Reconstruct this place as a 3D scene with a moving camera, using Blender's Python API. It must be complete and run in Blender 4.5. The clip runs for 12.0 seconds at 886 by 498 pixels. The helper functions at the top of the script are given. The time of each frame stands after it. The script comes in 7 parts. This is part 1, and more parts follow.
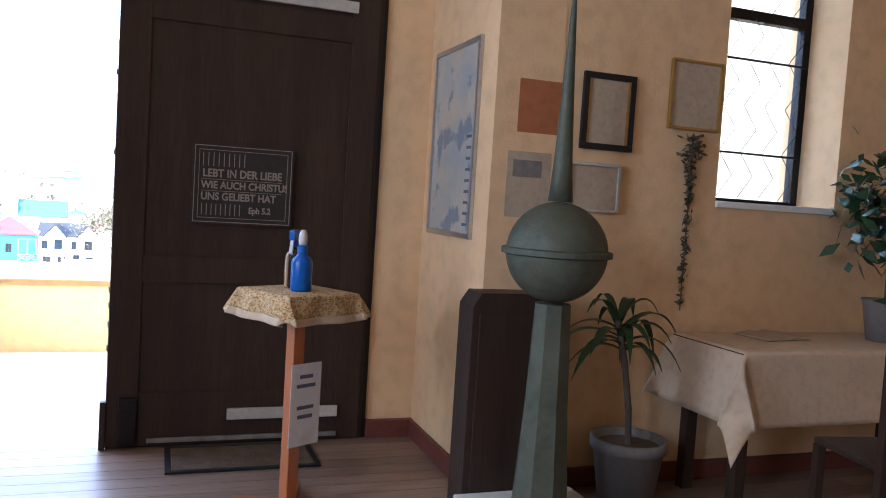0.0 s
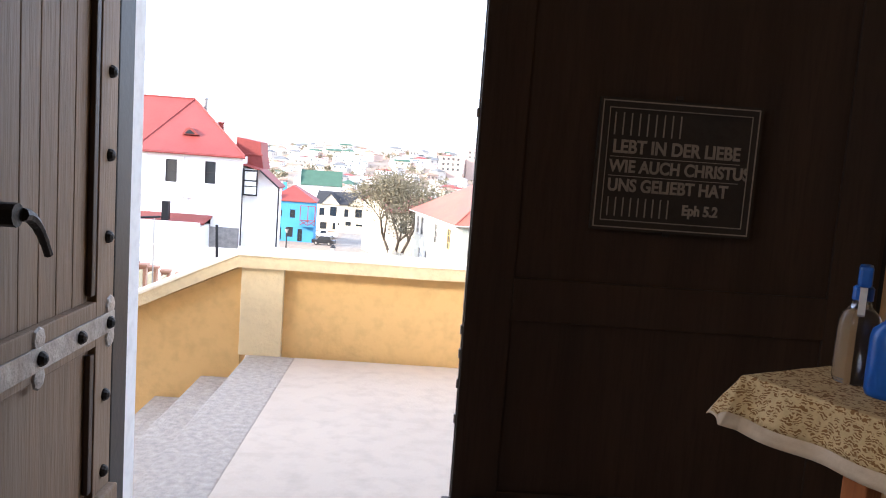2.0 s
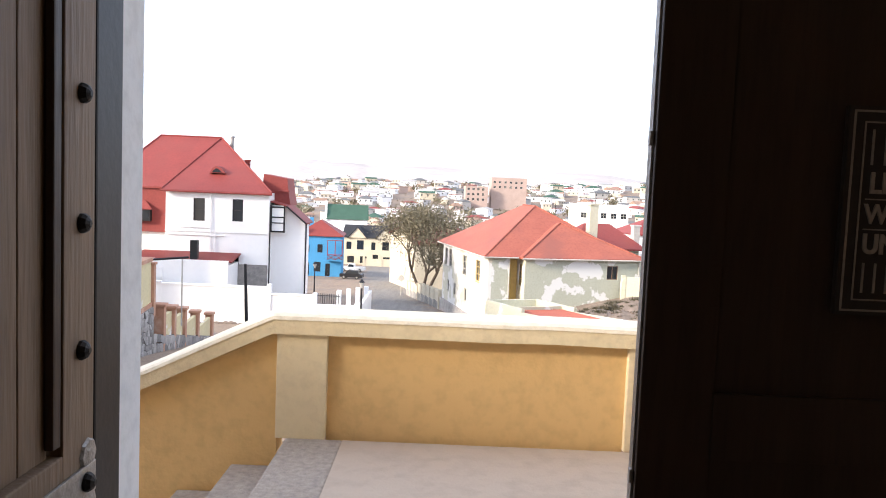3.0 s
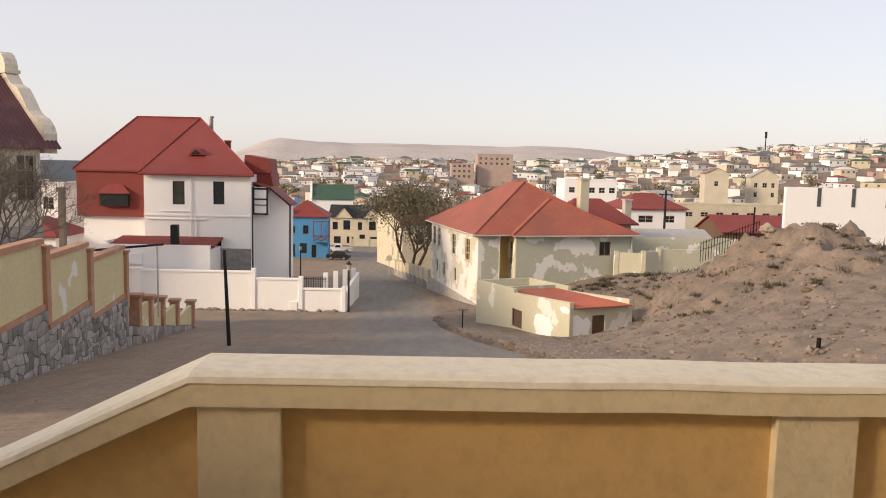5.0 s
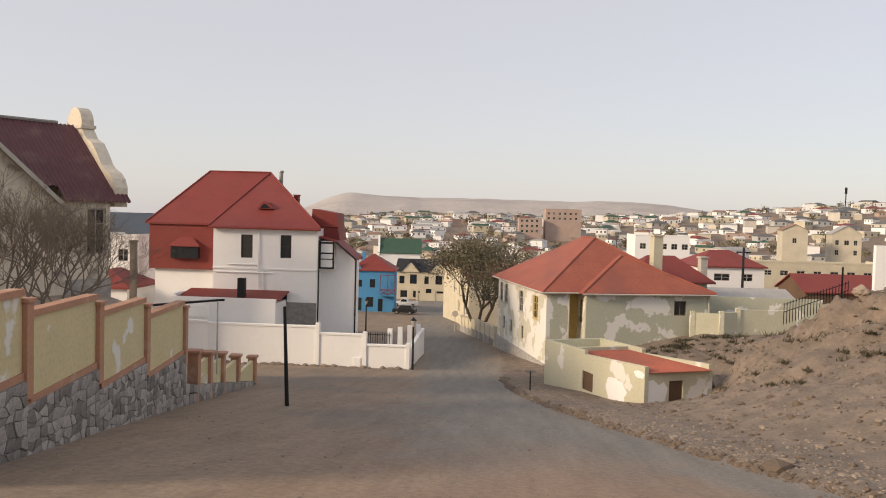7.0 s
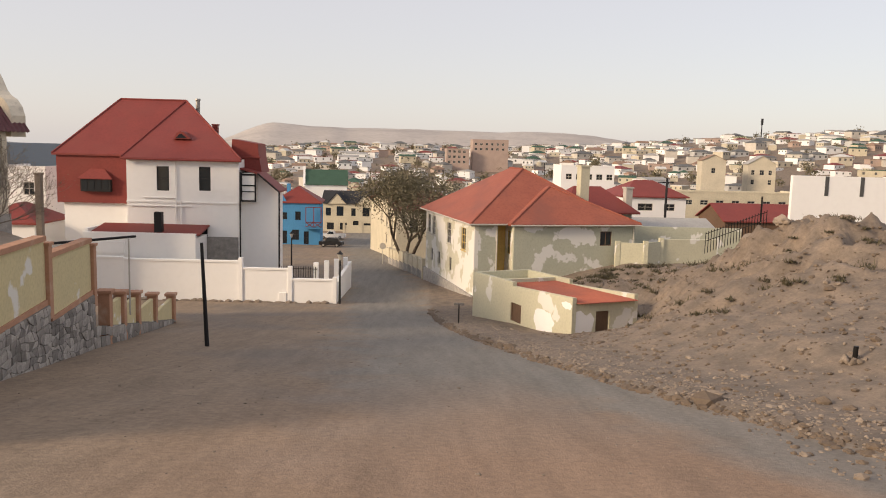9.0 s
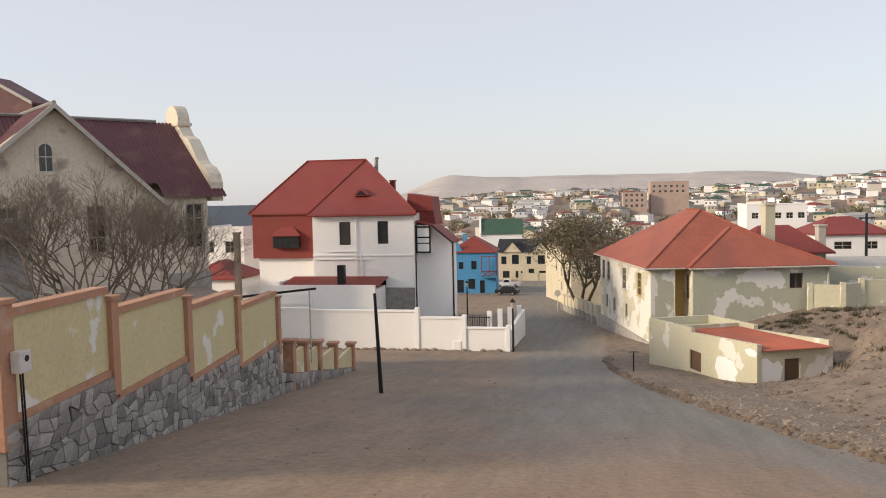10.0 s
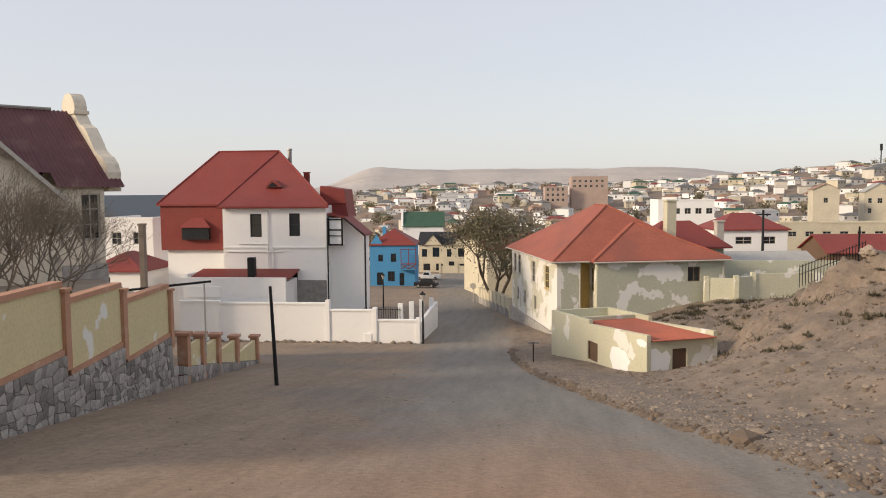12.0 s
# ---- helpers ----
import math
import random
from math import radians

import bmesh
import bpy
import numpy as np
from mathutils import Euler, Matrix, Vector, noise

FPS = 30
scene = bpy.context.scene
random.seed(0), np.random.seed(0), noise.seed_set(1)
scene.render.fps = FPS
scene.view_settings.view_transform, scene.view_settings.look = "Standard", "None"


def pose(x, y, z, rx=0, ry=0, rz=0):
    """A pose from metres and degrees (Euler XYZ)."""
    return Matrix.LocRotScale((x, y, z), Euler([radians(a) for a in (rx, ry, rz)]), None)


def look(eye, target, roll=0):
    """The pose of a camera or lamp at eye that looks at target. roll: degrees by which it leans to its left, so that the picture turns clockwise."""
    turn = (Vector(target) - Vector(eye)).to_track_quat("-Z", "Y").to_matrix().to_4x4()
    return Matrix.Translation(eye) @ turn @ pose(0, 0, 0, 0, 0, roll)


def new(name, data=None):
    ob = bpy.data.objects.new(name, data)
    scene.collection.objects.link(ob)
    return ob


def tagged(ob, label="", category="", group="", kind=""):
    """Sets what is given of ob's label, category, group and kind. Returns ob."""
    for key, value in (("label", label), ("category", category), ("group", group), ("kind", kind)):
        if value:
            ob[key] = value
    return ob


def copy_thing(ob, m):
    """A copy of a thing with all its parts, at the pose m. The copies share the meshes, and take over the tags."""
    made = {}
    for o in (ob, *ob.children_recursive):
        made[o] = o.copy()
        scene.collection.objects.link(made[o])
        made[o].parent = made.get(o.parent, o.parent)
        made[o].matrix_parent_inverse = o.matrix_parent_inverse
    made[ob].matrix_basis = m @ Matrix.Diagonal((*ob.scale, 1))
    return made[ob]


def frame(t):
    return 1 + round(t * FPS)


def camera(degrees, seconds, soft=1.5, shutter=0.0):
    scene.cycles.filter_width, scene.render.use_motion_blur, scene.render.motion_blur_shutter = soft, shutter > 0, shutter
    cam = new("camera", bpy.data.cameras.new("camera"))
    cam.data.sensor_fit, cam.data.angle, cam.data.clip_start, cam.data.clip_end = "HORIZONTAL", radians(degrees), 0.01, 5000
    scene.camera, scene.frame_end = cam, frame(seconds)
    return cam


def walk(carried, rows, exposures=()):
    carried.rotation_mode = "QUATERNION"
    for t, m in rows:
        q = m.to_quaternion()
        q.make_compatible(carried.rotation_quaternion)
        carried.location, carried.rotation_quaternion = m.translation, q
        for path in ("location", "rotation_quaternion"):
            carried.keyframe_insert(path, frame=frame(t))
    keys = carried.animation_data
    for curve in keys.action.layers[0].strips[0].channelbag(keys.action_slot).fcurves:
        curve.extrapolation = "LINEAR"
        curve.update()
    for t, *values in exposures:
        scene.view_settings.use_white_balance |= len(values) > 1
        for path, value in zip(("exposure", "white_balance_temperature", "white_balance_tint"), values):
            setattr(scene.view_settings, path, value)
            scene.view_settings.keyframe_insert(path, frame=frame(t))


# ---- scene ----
cam = camera(58.4, 12.0, soft=1.0)
PATH = [
    (0, (0.193, -4.36, 1.384), (0.872, -2.483, 1.263), 3.6),
    (0.2, (0.195, -4.18, 1.39), (0.775, -2.272, 1.24), 4.6),
    (0.5, (0.129, -3.911, 1.378), (0.588, -1.977, 1.155), 4.4),
    (1, (0.028, -3.464, 1.352), (0.327, -1.525, 0.964), 3.6),
    (1.5, (-0.029, -3.034, 1.365), (0.086, -1.065, 1.036), 6.1),
    (2, (-0.197, -2.549, 1.38), (-0.125, -0.563, 1.15), 4.2),
    (2.5, (-0.272, -2.074, 1.405), (-0.207, -0.084, 1.223), 3.2),
    (3, (-0.438, -1.632, 1.413), (-0.437, 0.362, 1.255), 2.4),
    (3.2, (-0.461, -1.468, 1.405), (-0.464, 0.526, 1.244), 1.1),
    (4.8, (-0.596, -0.016, 1.362), (-0.57, 1.973, 1.153), -0.7),
    (5, (-0.572, 0.172, 1.377), (-0.537, 2.16, 1.164), 1.2),
    (5.5, (-0.615, 0.564, 1.373), (-0.586, 2.559, 1.23), 2.3),
    (6, (-0.65, 0.88, 1.405), (-0.648, 2.877, 1.286), 1.0),
    (6.5, (-0.566, 1.294, 1.419), (-0.703, 3.287, 1.323), 1.5),
    (8.5, (-0.645, 2.525, 1.439), (-0.765, 4.52, 1.369), 2.0),
    (9, (-0.598, 2.733, 1.422), (-0.548, 4.717, 1.173), 1.5),
    (9.5, (-0.334, 2.68, 1.413), (-0.439, 4.659, 1.148), 0.6),
    (10, (-0.104, 2.626, 1.427), (-0.499, 4.583, 1.297), -1.2),
    (10.5, (0.231, 2.533, 1.437), (-0.227, 4.472, 1.258), -1.7),
    (11, (0.668, 2.575, 1.443), (0.195, 4.51, 1.27), 2.2),
    (11.5, (0.914, 2.359, 1.429), (0.538, 4.316, 1.266), 1.2),
    (12, (1.201, 2.269, 1.5), (0.99, 4.253, 1.348), -0.5),
]
walk(cam, [(t, look(eye, target, roll)) for t, eye, target, roll in PATH],
     [(0, 4.4, 4600, 10), (0.5, 3.6, 4850, 10), (1, 3.75, 5150, 10), (1.5, 3.5, 5250, 10), (2, 3.05, 5350, 10), (2.5, 2.55, 5450, 10), (3.2, 2.05, 5750, 10), (4.8, 1.05, 6600, 13), (5, 1.05, 6700, 13), (5.5, 0.98, 6600, 9), (6.5, 0.86, 6700, 11), (8.5, 0.87, 6650, 10), (9, 0.92, 6850, 12), (10, 0.97, 6400, 9), (12, 0.93, 6450, 9)])
# ---- end of walk ----

# ---- light ----
SUN_DIR = Vector((-0.84, -0.42, 0.35)).normalized()
world = bpy.data.worlds.new("sky")
scene.world = world
world.use_nodes = True
wn = world.node_tree
sky = wn.nodes.new("ShaderNodeTexSky")
sky.sky_type, sky.sun_disc = "NISHITA", False
sky.sun_elevation = math.asin(SUN_DIR.z)
sky.sun_rotation = math.atan2(SUN_DIR.x, SUN_DIR.y)
sky.dust_density, sky.air_density, sky.ozone_density = 1.2, 1.0, 2.0
# dusty haze brightens the whole sky evenly over the clear-air sky
haze = wn.nodes.new("ShaderNodeMix")
haze.data_type, haze.blend_type = "RGBA", "MIX"
haze.inputs["Factor"].default_value = 0.82
haze.inputs[7].default_value = (2.46, 2.34, 2.38, 1)
wn.links.new(sky.outputs[0], haze.inputs[6])
wn.links.new(haze.outputs[2], wn.nodes["Background"].inputs[0])
wn.nodes["Background"].inputs[1].default_value = 0.15
sun = new("sun", bpy.data.lights.new("sun", "SUN"))
sun.data.energy, sun.data.angle, sun.data.color = 1.9, radians(11.0), (1.0, 0.80, 0.58)
sun.matrix_world = look(SUN_DIR * 50, (0, 0, 0))


# ---- helpers of this scene ----
def part(name, bm, material, parent=None, label="", smooth=False):
    me = bpy.data.meshes.new(name)
    bm.normal_update()
    bm.to_mesh(me)
    bm.free()
    for m in material if isinstance(material, (list, tuple)) else [material]:
        me.materials.append(m)
    if smooth:
        for p in me.polygons:
            p.use_smooth = True
    ob = new(name, me)
    ob.parent = parent
    if label:
        ob["label"] = label
    return ob


def thing(name, loc=(0, 0, 0), rz=0.0, label="", category="", group="", kind=""):
    ob = new(name)
    ob.empty_display_size = 0.2
    ob.matrix_basis = pose(*loc, 0, 0, rz)
    return tagged(ob, label, category, group, kind)


def box(bm, x0, y0, z0, x1, y1, z1, mi=0):
    v = [bm.verts.new(p) for p in ((x0, y0, z0), (x1, y0, z0), (x1, y1, z0), (x0, y1, z0), (x0, y0, z1), (x1, y0, z1), (x1, y1, z1), (x0, y1, z1))]
    for f in ((0, 3, 2, 1), (4, 5, 6, 7), (0, 1, 5, 4), (1, 2, 6, 5), (2, 3, 7, 6), (3, 0, 4, 7)):
        bm.faces.new([v[i] for i in f]).material_index = mi
    return bm


def boxes(*dims, bevel=0.0):
    bm = bmesh.new()
    for d in dims:
        box(bm, *d)
    if bevel:
        bmesh.ops.bevel(bm, geom=bm.edges[:], offset=bevel, segments=2, affect="EDGES", profile=0.6)
    return bm


def prism(bm, poly, a, b, axis="y"):
    """A polygon of (u, z) drawn along x (axis y) or along y (axis x) or of (x, y) along z, from a to b."""
    def at(p, w):
        return (p[0], w, p[1]) if axis == "y" else (w, p[0], p[1]) if axis == "x" else (p[0], p[1], w)
    lo = [bm.verts.new(at(p, a)) for p in poly]
    hi = [bm.verts.new(at(p, b)) for p in poly]
    n = len(poly)
    bm.faces.new(lo)
    bm.faces.new(hi[::-1])
    for i in range(n):
        bm.faces.new((lo[i], hi[i], hi[(i + 1) % n], lo[(i + 1) % n]))
    return bm


def fixed(bm):
    bmesh.ops.remove_doubles(bm, verts=bm.verts, dist=0.0005)
    bmesh.ops.recalc_face_normals(bm, faces=bm.faces[:])
    return bm


def tube(bm, p0, p1, r0, r1=None, n=8, caps=True):
    p0, p1 = Vector(p0), Vector(p1)
    r1 = r0 if r1 is None else r1
    d = (p1 - p0).normalized()
    a = d.orthogonal().normalized()
    b = d.cross(a)
    lo, hi = [], []
    for i in range(n):
        w = 2 * math.pi * i / n
        o = a * math.cos(w) + b * math.sin(w)
        lo.append(bm.verts.new(p0 + o * r0))
        hi.append(bm.verts.new(p1 + o * r1))
    for i in range(n):
        bm.faces.new((lo[i], lo[(i + 1) % n], hi[(i + 1) % n], hi[i]))
    if caps:
        bm.faces.new(lo[::-1])
        bm.faces.new(hi)
    return bm


def lathe(bm, profile, n=24, c=(0, 0)):
    rings = []
    for r, z in profile:
        rings.append([bm.verts.new((c[0] + r * math.cos(2 * math.pi * i / n), c[1] + r * math.sin(2 * math.pi * i / n), z)) for i in range(n)])
    for a, b in zip(rings, rings[1:]):
        for i in range(n):
            bm.faces.new((a[i], a[(i + 1) % n], b[(i + 1) % n], b[i]))
    bm.faces.new(rings[0][::-1])
    bm.faces.new(rings[-1])
    return bm


def wall_grid(bm, u0, u1, z0, z1, w0, w1, holes=(), axis="y"):
    """A wall from u0 to u1 and z0 to z1, from depth w0 to w1, with holes (u0, u1, z0, z1) through it."""
    us = sorted({u0, u1, *(h[0] for h in holes), *(h[1] for h in holes)})
    zs = sorted({z0, z1, *(h[2] for h in holes), *(h[3] for h in holes)})
    us, zs = [u for u in us if u0 <= u <= u1], [z for z in zs if z0 <= z <= z1]

    def solid(i, j):
        if not (0 <= i < len(us) - 1 and 0 <= j < len(zs) - 1):
            return False
        u, z = (us[i] + us[i + 1]) / 2, (zs[j] + zs[j + 1]) / 2
        return not any(h[0] < u < h[1] and h[2] < z < h[3] for h in holes)

    cache = {}

    def v(u, w, z):
        k = (u, w, z)
        if k not in cache:
            cache[k] = bm.verts.new((u, w, z) if axis == "y" else (w, u, z))
        return cache[k]
    for i in range(len(us) - 1):
        for j in range(len(zs) - 1):
            if not solid(i, j):
                continue
            a, b, c, d = us[i], us[i + 1], zs[j], zs[j + 1]
            bm.faces.new((v(a, w0, c), v(b, w0, c), v(b, w0, d), v(a, w0, d)))
            bm.faces.new((v(a, w1, d), v(b, w1, d), v(b, w1, c), v(a, w1, c)))
            if not solid(i - 1, j):
                bm.faces.new((v(a, w0, c), v(a, w0, d), v(a, w1, d), v(a, w1, c)))
            if not solid(i + 1, j):
                bm.faces.new((v(b, w0, d), v(b, w0, c), v(b, w1, c), v(b, w1, d)))
            if not solid(i, j - 1):
                bm.faces.new((v(a, w0, c), v(a, w1, c), v(b, w1, c), v(b, w0, c)))
            if not solid(i, j + 1):
                bm.faces.new((v(a, w0, d), v(b, w0, d), v(b, w1, d), v(a, w1, d)))
    return fixed(bm)


def slab(bm, pts, t):
    """A polygon of points in space, thickened downwards by t."""
    top = [bm.verts.new(p) for p in pts]
    low = [bm.verts.new((p[0], p[1], p[2] - t)) for p in pts]
    bm.faces.new(top)
    bm.faces.new(low[::-1])
    n = len(pts)
    for i in range(n):
        bm.faces.new((top[i], low[i], low[(i + 1) % n], top[(i + 1) % n]))
    return bm


# ---- materials ----
def mat(name, col, rough=0.85, col2=None, scale=3.0, mix=0.5, bump=0.15, bscale=40.0, metal=0.0, per=0.0, stain=None, sscale=0.8, sat=(0.48, 0.60), spec=0.3, transmission=0.0, stretch=None, bdist=0.02, fine_dark=0.80):
    """col to col2 in soft clouds, stain in patches of its own shape, and a fine relief; per: how far one piece differs from the next."""
    m = bpy.data.materials.new(name)
    m.use_nodes = True
    t, n = m.node_tree, m.node_tree.nodes
    b = n["Principled BSDF"]
    b.inputs["Roughness"].default_value, b.inputs["Metallic"].default_value = rough, metal
    b.inputs["Specular IOR Level"].default_value = spec
    b.inputs["Transmission Weight"].default_value = transmission
    co = n.new("ShaderNodeTexCoord")
    src = co.outputs["Object"]
    if stretch:
        mp = n.new("ShaderNodeMapping")
        mp.inputs["Scale"].default_value = stretch
        t.links.new(src, mp.inputs["Vector"])
        src = mp.outputs["Vector"]

    def noise_at(s, detail=6):
        q = n.new("ShaderNodeTexNoise")
        q.inputs["Scale"].default_value, q.inputs["Detail"].default_value = s, detail
        t.links.new(src, q.inputs["Vector"])
        return q.outputs["Fac"]

    def mixed(fac, a, c, lo, hi):
        r = n.new("ShaderNodeMapRange")
        r.inputs["From Min"].default_value, r.inputs["From Max"].default_value = lo, hi
        t.links.new(fac, r.inputs["Value"])
        x = n.new("ShaderNodeMix")
        x.data_type = "RGBA"
        t.links.new(r.outputs[0], x.inputs["Factor"])
        for val, k in ((a, 6), (c, 7)):
            if isinstance(val, tuple):
                x.inputs[k].default_value = (*val, 1)
            else:
                t.links.new(val, x.inputs[k])
        return x.outputs[2]
    col2 = col2 or tuple(c * 0.8 for c in col)
    out = mixed(noise_at(scale), col, col2, 0.5 - mix * 0.5, 0.5 + mix * 0.5)
    fine = noise_at(scale * 9, 4)
    out = mixed(fine, out, tuple(c * fine_dark for c in col2), 0.45, 0.95)
    if stain:
        out = mixed(noise_at(sscale, 8), out, stain, *sat)
    if per:
        info = n.new("ShaderNodeObjectInfo")
        hsv = n.new("ShaderNodeHueSaturation")
        r = n.new("ShaderNodeMapRange")
        r.inputs["To Min"].default_value, r.inputs["To Max"].default_value = 1 - per, 1 + per
        t.links.new(info.outputs["Random"], r.inputs["Value"])
        t.links.new(r.outputs[0], hsv.inputs["Value"])
        t.links.new(out, hsv.inputs["Color"])
        out = hsv.outputs["Color"]
    t.links.new(out, b.inputs["Base Color"])
    if bump:
        bp = n.new("ShaderNodeBump")
        bp.inputs["Strength"].default_value, bp.inputs["Distance"].default_value = bump, bdist
        t.links.new(noise_at(bscale, 5), bp.inputs["Height"])
        t.links.new(bp.outputs[0], b.inputs["Normal"])
    return m


def glass_mat(name, tint=(0.9, 0.95, 0.95), rough=0.02):
    m = bpy.data.materials.new(name)
    m.use_nodes = True
    b = m.node_tree.nodes["Principled BSDF"]
    b.inputs["Base Color"].default_value = (*tint, 1)
    b.inputs["Roughness"].default_value = rough
    b.inputs["Transmission Weight"].default_value = 1.0
    b.inputs["IOR"].default_value = 1.45
    return m


M_plaster = mat("church_plaster", (0.76, 0.55, 0.31), col2=(0.70, 0.49, 0.27), scale=1.2, bump=0.12, bscale=60)
M_cap = mat("cream_white_coping", (0.78, 0.72, 0.58), col2=(0.72, 0.65, 0.50), scale=2.0, bump=0.3, bscale=45, stain=(0.75, 0.685, 0.545), sscale=1.6, sat=(0.56, 0.78))
M_cream = mat("cream_render", (0.81, 0.70, 0.465), col2=(0.77, 0.66, 0.43), scale=2.0, bump=0.3, bscale=45, stain=(0.75, 0.64, 0.415), sscale=1.3, sat=(0.52, 0.75))
M_ochre = mat("ochre_render", (0.75, 0.52, 0.23), col2=(0.74, 0.51, 0.225), scale=1.6, bump=0.22, bscale=35, stain=(0.725, 0.495, 0.215), sscale=1.2, sat=(0.55, 0.85))
M_concrete = mat("landing_concrete", (0.54, 0.46, 0.37), col2=(0.50, 0.425, 0.345), scale=1.1, bump=0.2, bscale=50, stain=(0.49, 0.415, 0.335), sscale=1.4, sat=(0.5, 0.75))
M_granite = mat("granite_chips", (0.46, 0.41, 0.35), col2=(0.31, 0.275, 0.24), scale=28, mix=0.4, bump=0.5, bscale=60)
M_floorwood = mat("floor_boards", (0.30, 0.21, 0.16), col2=(0.20, 0.135, 0.10), rough=0.38, scale=2.5, bump=0.12, bscale=18, per=0.22, stretch=(0.12, 1.6, 1), spec=0.5)
M_darkwood = mat("dark_door_wood", (0.055, 0.033, 0.022), col2=(0.032, 0.02, 0.014), rough=0.5, scale=3, bump=0.1, bscale=20, stretch=(3, 3, 0.25))
M_doorwood = mat("weathered_door_wood", (0.26, 0.185, 0.12), col2=(0.165, 0.115, 0.075), rough=0.6, scale=3, bump=0.2, bscale=16, stretch=(4, 4, 0.3), stain=(0.26, 0.20, 0.14), sscale=1.5, sat=(0.5, 0.8))
M_skirt = mat("red_brown_skirting", (0.16, 0.055, 0.04), rough=0.5, scale=4, bump=0.05)
M_white = mat("white_render", (0.86, 0.85, 0.83), col2=(0.84, 0.83, 0.81), scale=0.25, bump=0.02, bscale=5, stain=(0.80, 0.78, 0.75), sscale=0.5, sat=(0.70, 0.95), fine_dark=0.97)
M_jamb = mat("white_jamb_paint", (0.82, 0.83, 0.83), col2=(0.78, 0.79, 0.79), scale=2, bump=0.1)
M_redroof = mat("red_painted_roof", (0.245, 0.050, 0.040), col2=(0.20, 0.040, 0.034), rough=0.6, scale=0.6, bump=0.2, bscale=9, stain=(0.21, 0.05, 0.04), sscale=0.35, sat=(0.5, 0.75))
M_orangeroof = mat("orange_red_roof", (0.36, 0.112, 0.070), col2=(0.29, 0.085, 0.056), rough=0.65, scale=0.5, bump=0.2, bscale=8, stain=(0.24, 0.085, 0.062), sscale=0.25, sat=(0.5, 0.72))
M_maroon = mat("maroon_corrugated_iron", (0.125, 0.045, 0.050), col2=(0.10, 0.038, 0.043), rough=0.55, scale=0.8, bump=0.1, stain=(0.19, 0.10, 0.085), sscale=0.7, sat=(0.55, 0.8))
M_peel = mat("peeling_green_render", (0.47, 0.475, 0.375), col2=(0.43, 0.435, 0.345), scale=0.8, bump=0.3, bscale=10, stain=(0.70, 0.69, 0.65), sscale=0.6, sat=(0.535, 0.56))
# Peeling render again, its base paler and warmer for the sun-facing walls.
M_peelsunward = mat("peeling_render_sunward", (0.58, 0.555, 0.44), col2=(0.53, 0.505, 0.40), scale=0.8, bump=0.3, bscale=10, stain=(0.72, 0.70, 0.65), sscale=0.6, sat=(0.46, 0.49))
M_shed = mat("olive_cream_render", (0.59, 0.565, 0.42), col2=(0.55, 0.525, 0.39), scale=0.8, bump=0.25, bscale=10, stain=(0.74, 0.72, 0.66), sscale=0.5, sat=(0.60, 0.62))
M_gable = mat("stained_old_render", (0.73, 0.66, 0.53), col2=(0.64, 0.57, 0.46), scale=0.7, bump=0.4, bscale=8, stain=(0.33, 0.28, 0.23), sscale=0.75, sat=(0.575, 0.66))
M_wallyellow = mat("pale_yellow_render", (0.66, 0.57, 0.33), col2=(0.60, 0.52, 0.31), scale=1.0, bump=0.25, bscale=14, stain=(0.74, 0.72, 0.66), sscale=0.6, sat=(0.61, 0.64))
M_salmon = mat("salmon_pillar_render", (0.50, 0.28, 0.18), col2=(0.42, 0.23, 0.15), scale=1.5, bump=0.3, bscale=14, stain=(0.56, 0.42, 0.32), sscale=1.2, sat=(0.58, 0.75))
M_stone = mat("rubble_stone", (0.40, 0.37, 0.335), col2=(0.215, 0.205, 0.195), scale=2.5, bump=0.6, bscale=14, per=0.42, bdist=0.05)
M_mortar = mat("dark_mortar", (0.25, 0.235, 0.215), scale=5, bump=0.4)
M_greyblock = mat("grey_cement_block", (0.46, 0.475, 0.50), col2=(0.40, 0.415, 0.44), scale=0.6, bump=0.3, bscale=12, stain=(0.14, 0.14, 0.14), sscale=0.6, sat=(0.60, 0.70))
M_blue = mat("blue_house_paint", (0.085, 0.30, 0.55), col2=(0.075, 0.26, 0.48), scale=0.5, bump=0.1)
M_creamhouse = mat("cream_house_paint", (0.66, 0.59, 0.44), scale=0.5, bump=0.1)
M_black = mat("black_paint", (0.018, 0.018, 0.02), rough=0.5, scale=5, bump=0.05)
M_pane = mat("dark_window_pane", (0.025, 0.03, 0.035), rough=0.08, spec=0.6, scale=1.0, bump=0.0)
M_frame = mat("pale_window_frame", (0.55, 0.52, 0.46), scale=4, bump=0.1)
M_yframe = mat("yellow_window_frame", (0.62, 0.45, 0.16), scale=4, bump=0.1)
M_brownboard = mat("brown_window_board", (0.16, 0.10, 0.065), scale=3, bump=0.2)
M_iron = mat("dark_iron", (0.03, 0.028, 0.027), rough=0.5, metal=0.7, scale=8, bump=0.2)
M_galv = mat("worn_galvanised_iron", (0.42, 0.41, 0.39), col2=(0.24, 0.22, 0.20), rough=0.5, metal=0.6, scale=14, bump=0.3)
M_blackroof = mat("black_slate_roof", (0.035, 0.036, 0.04), scale=1, bump=0.1)
M_greenroof = mat("green_roof_sheet", (0.06, 0.12, 0.085), scale=0.6, bump=0.1)
M_greyroof = mat("grey_roof_sheet", (0.44, 0.43, 0.41), scale=0.6, bump=0.1)
M_brownroof = mat("brown_roof_sheet", (0.33, 0.22, 0.16), scale=0.6, bump=0.1)
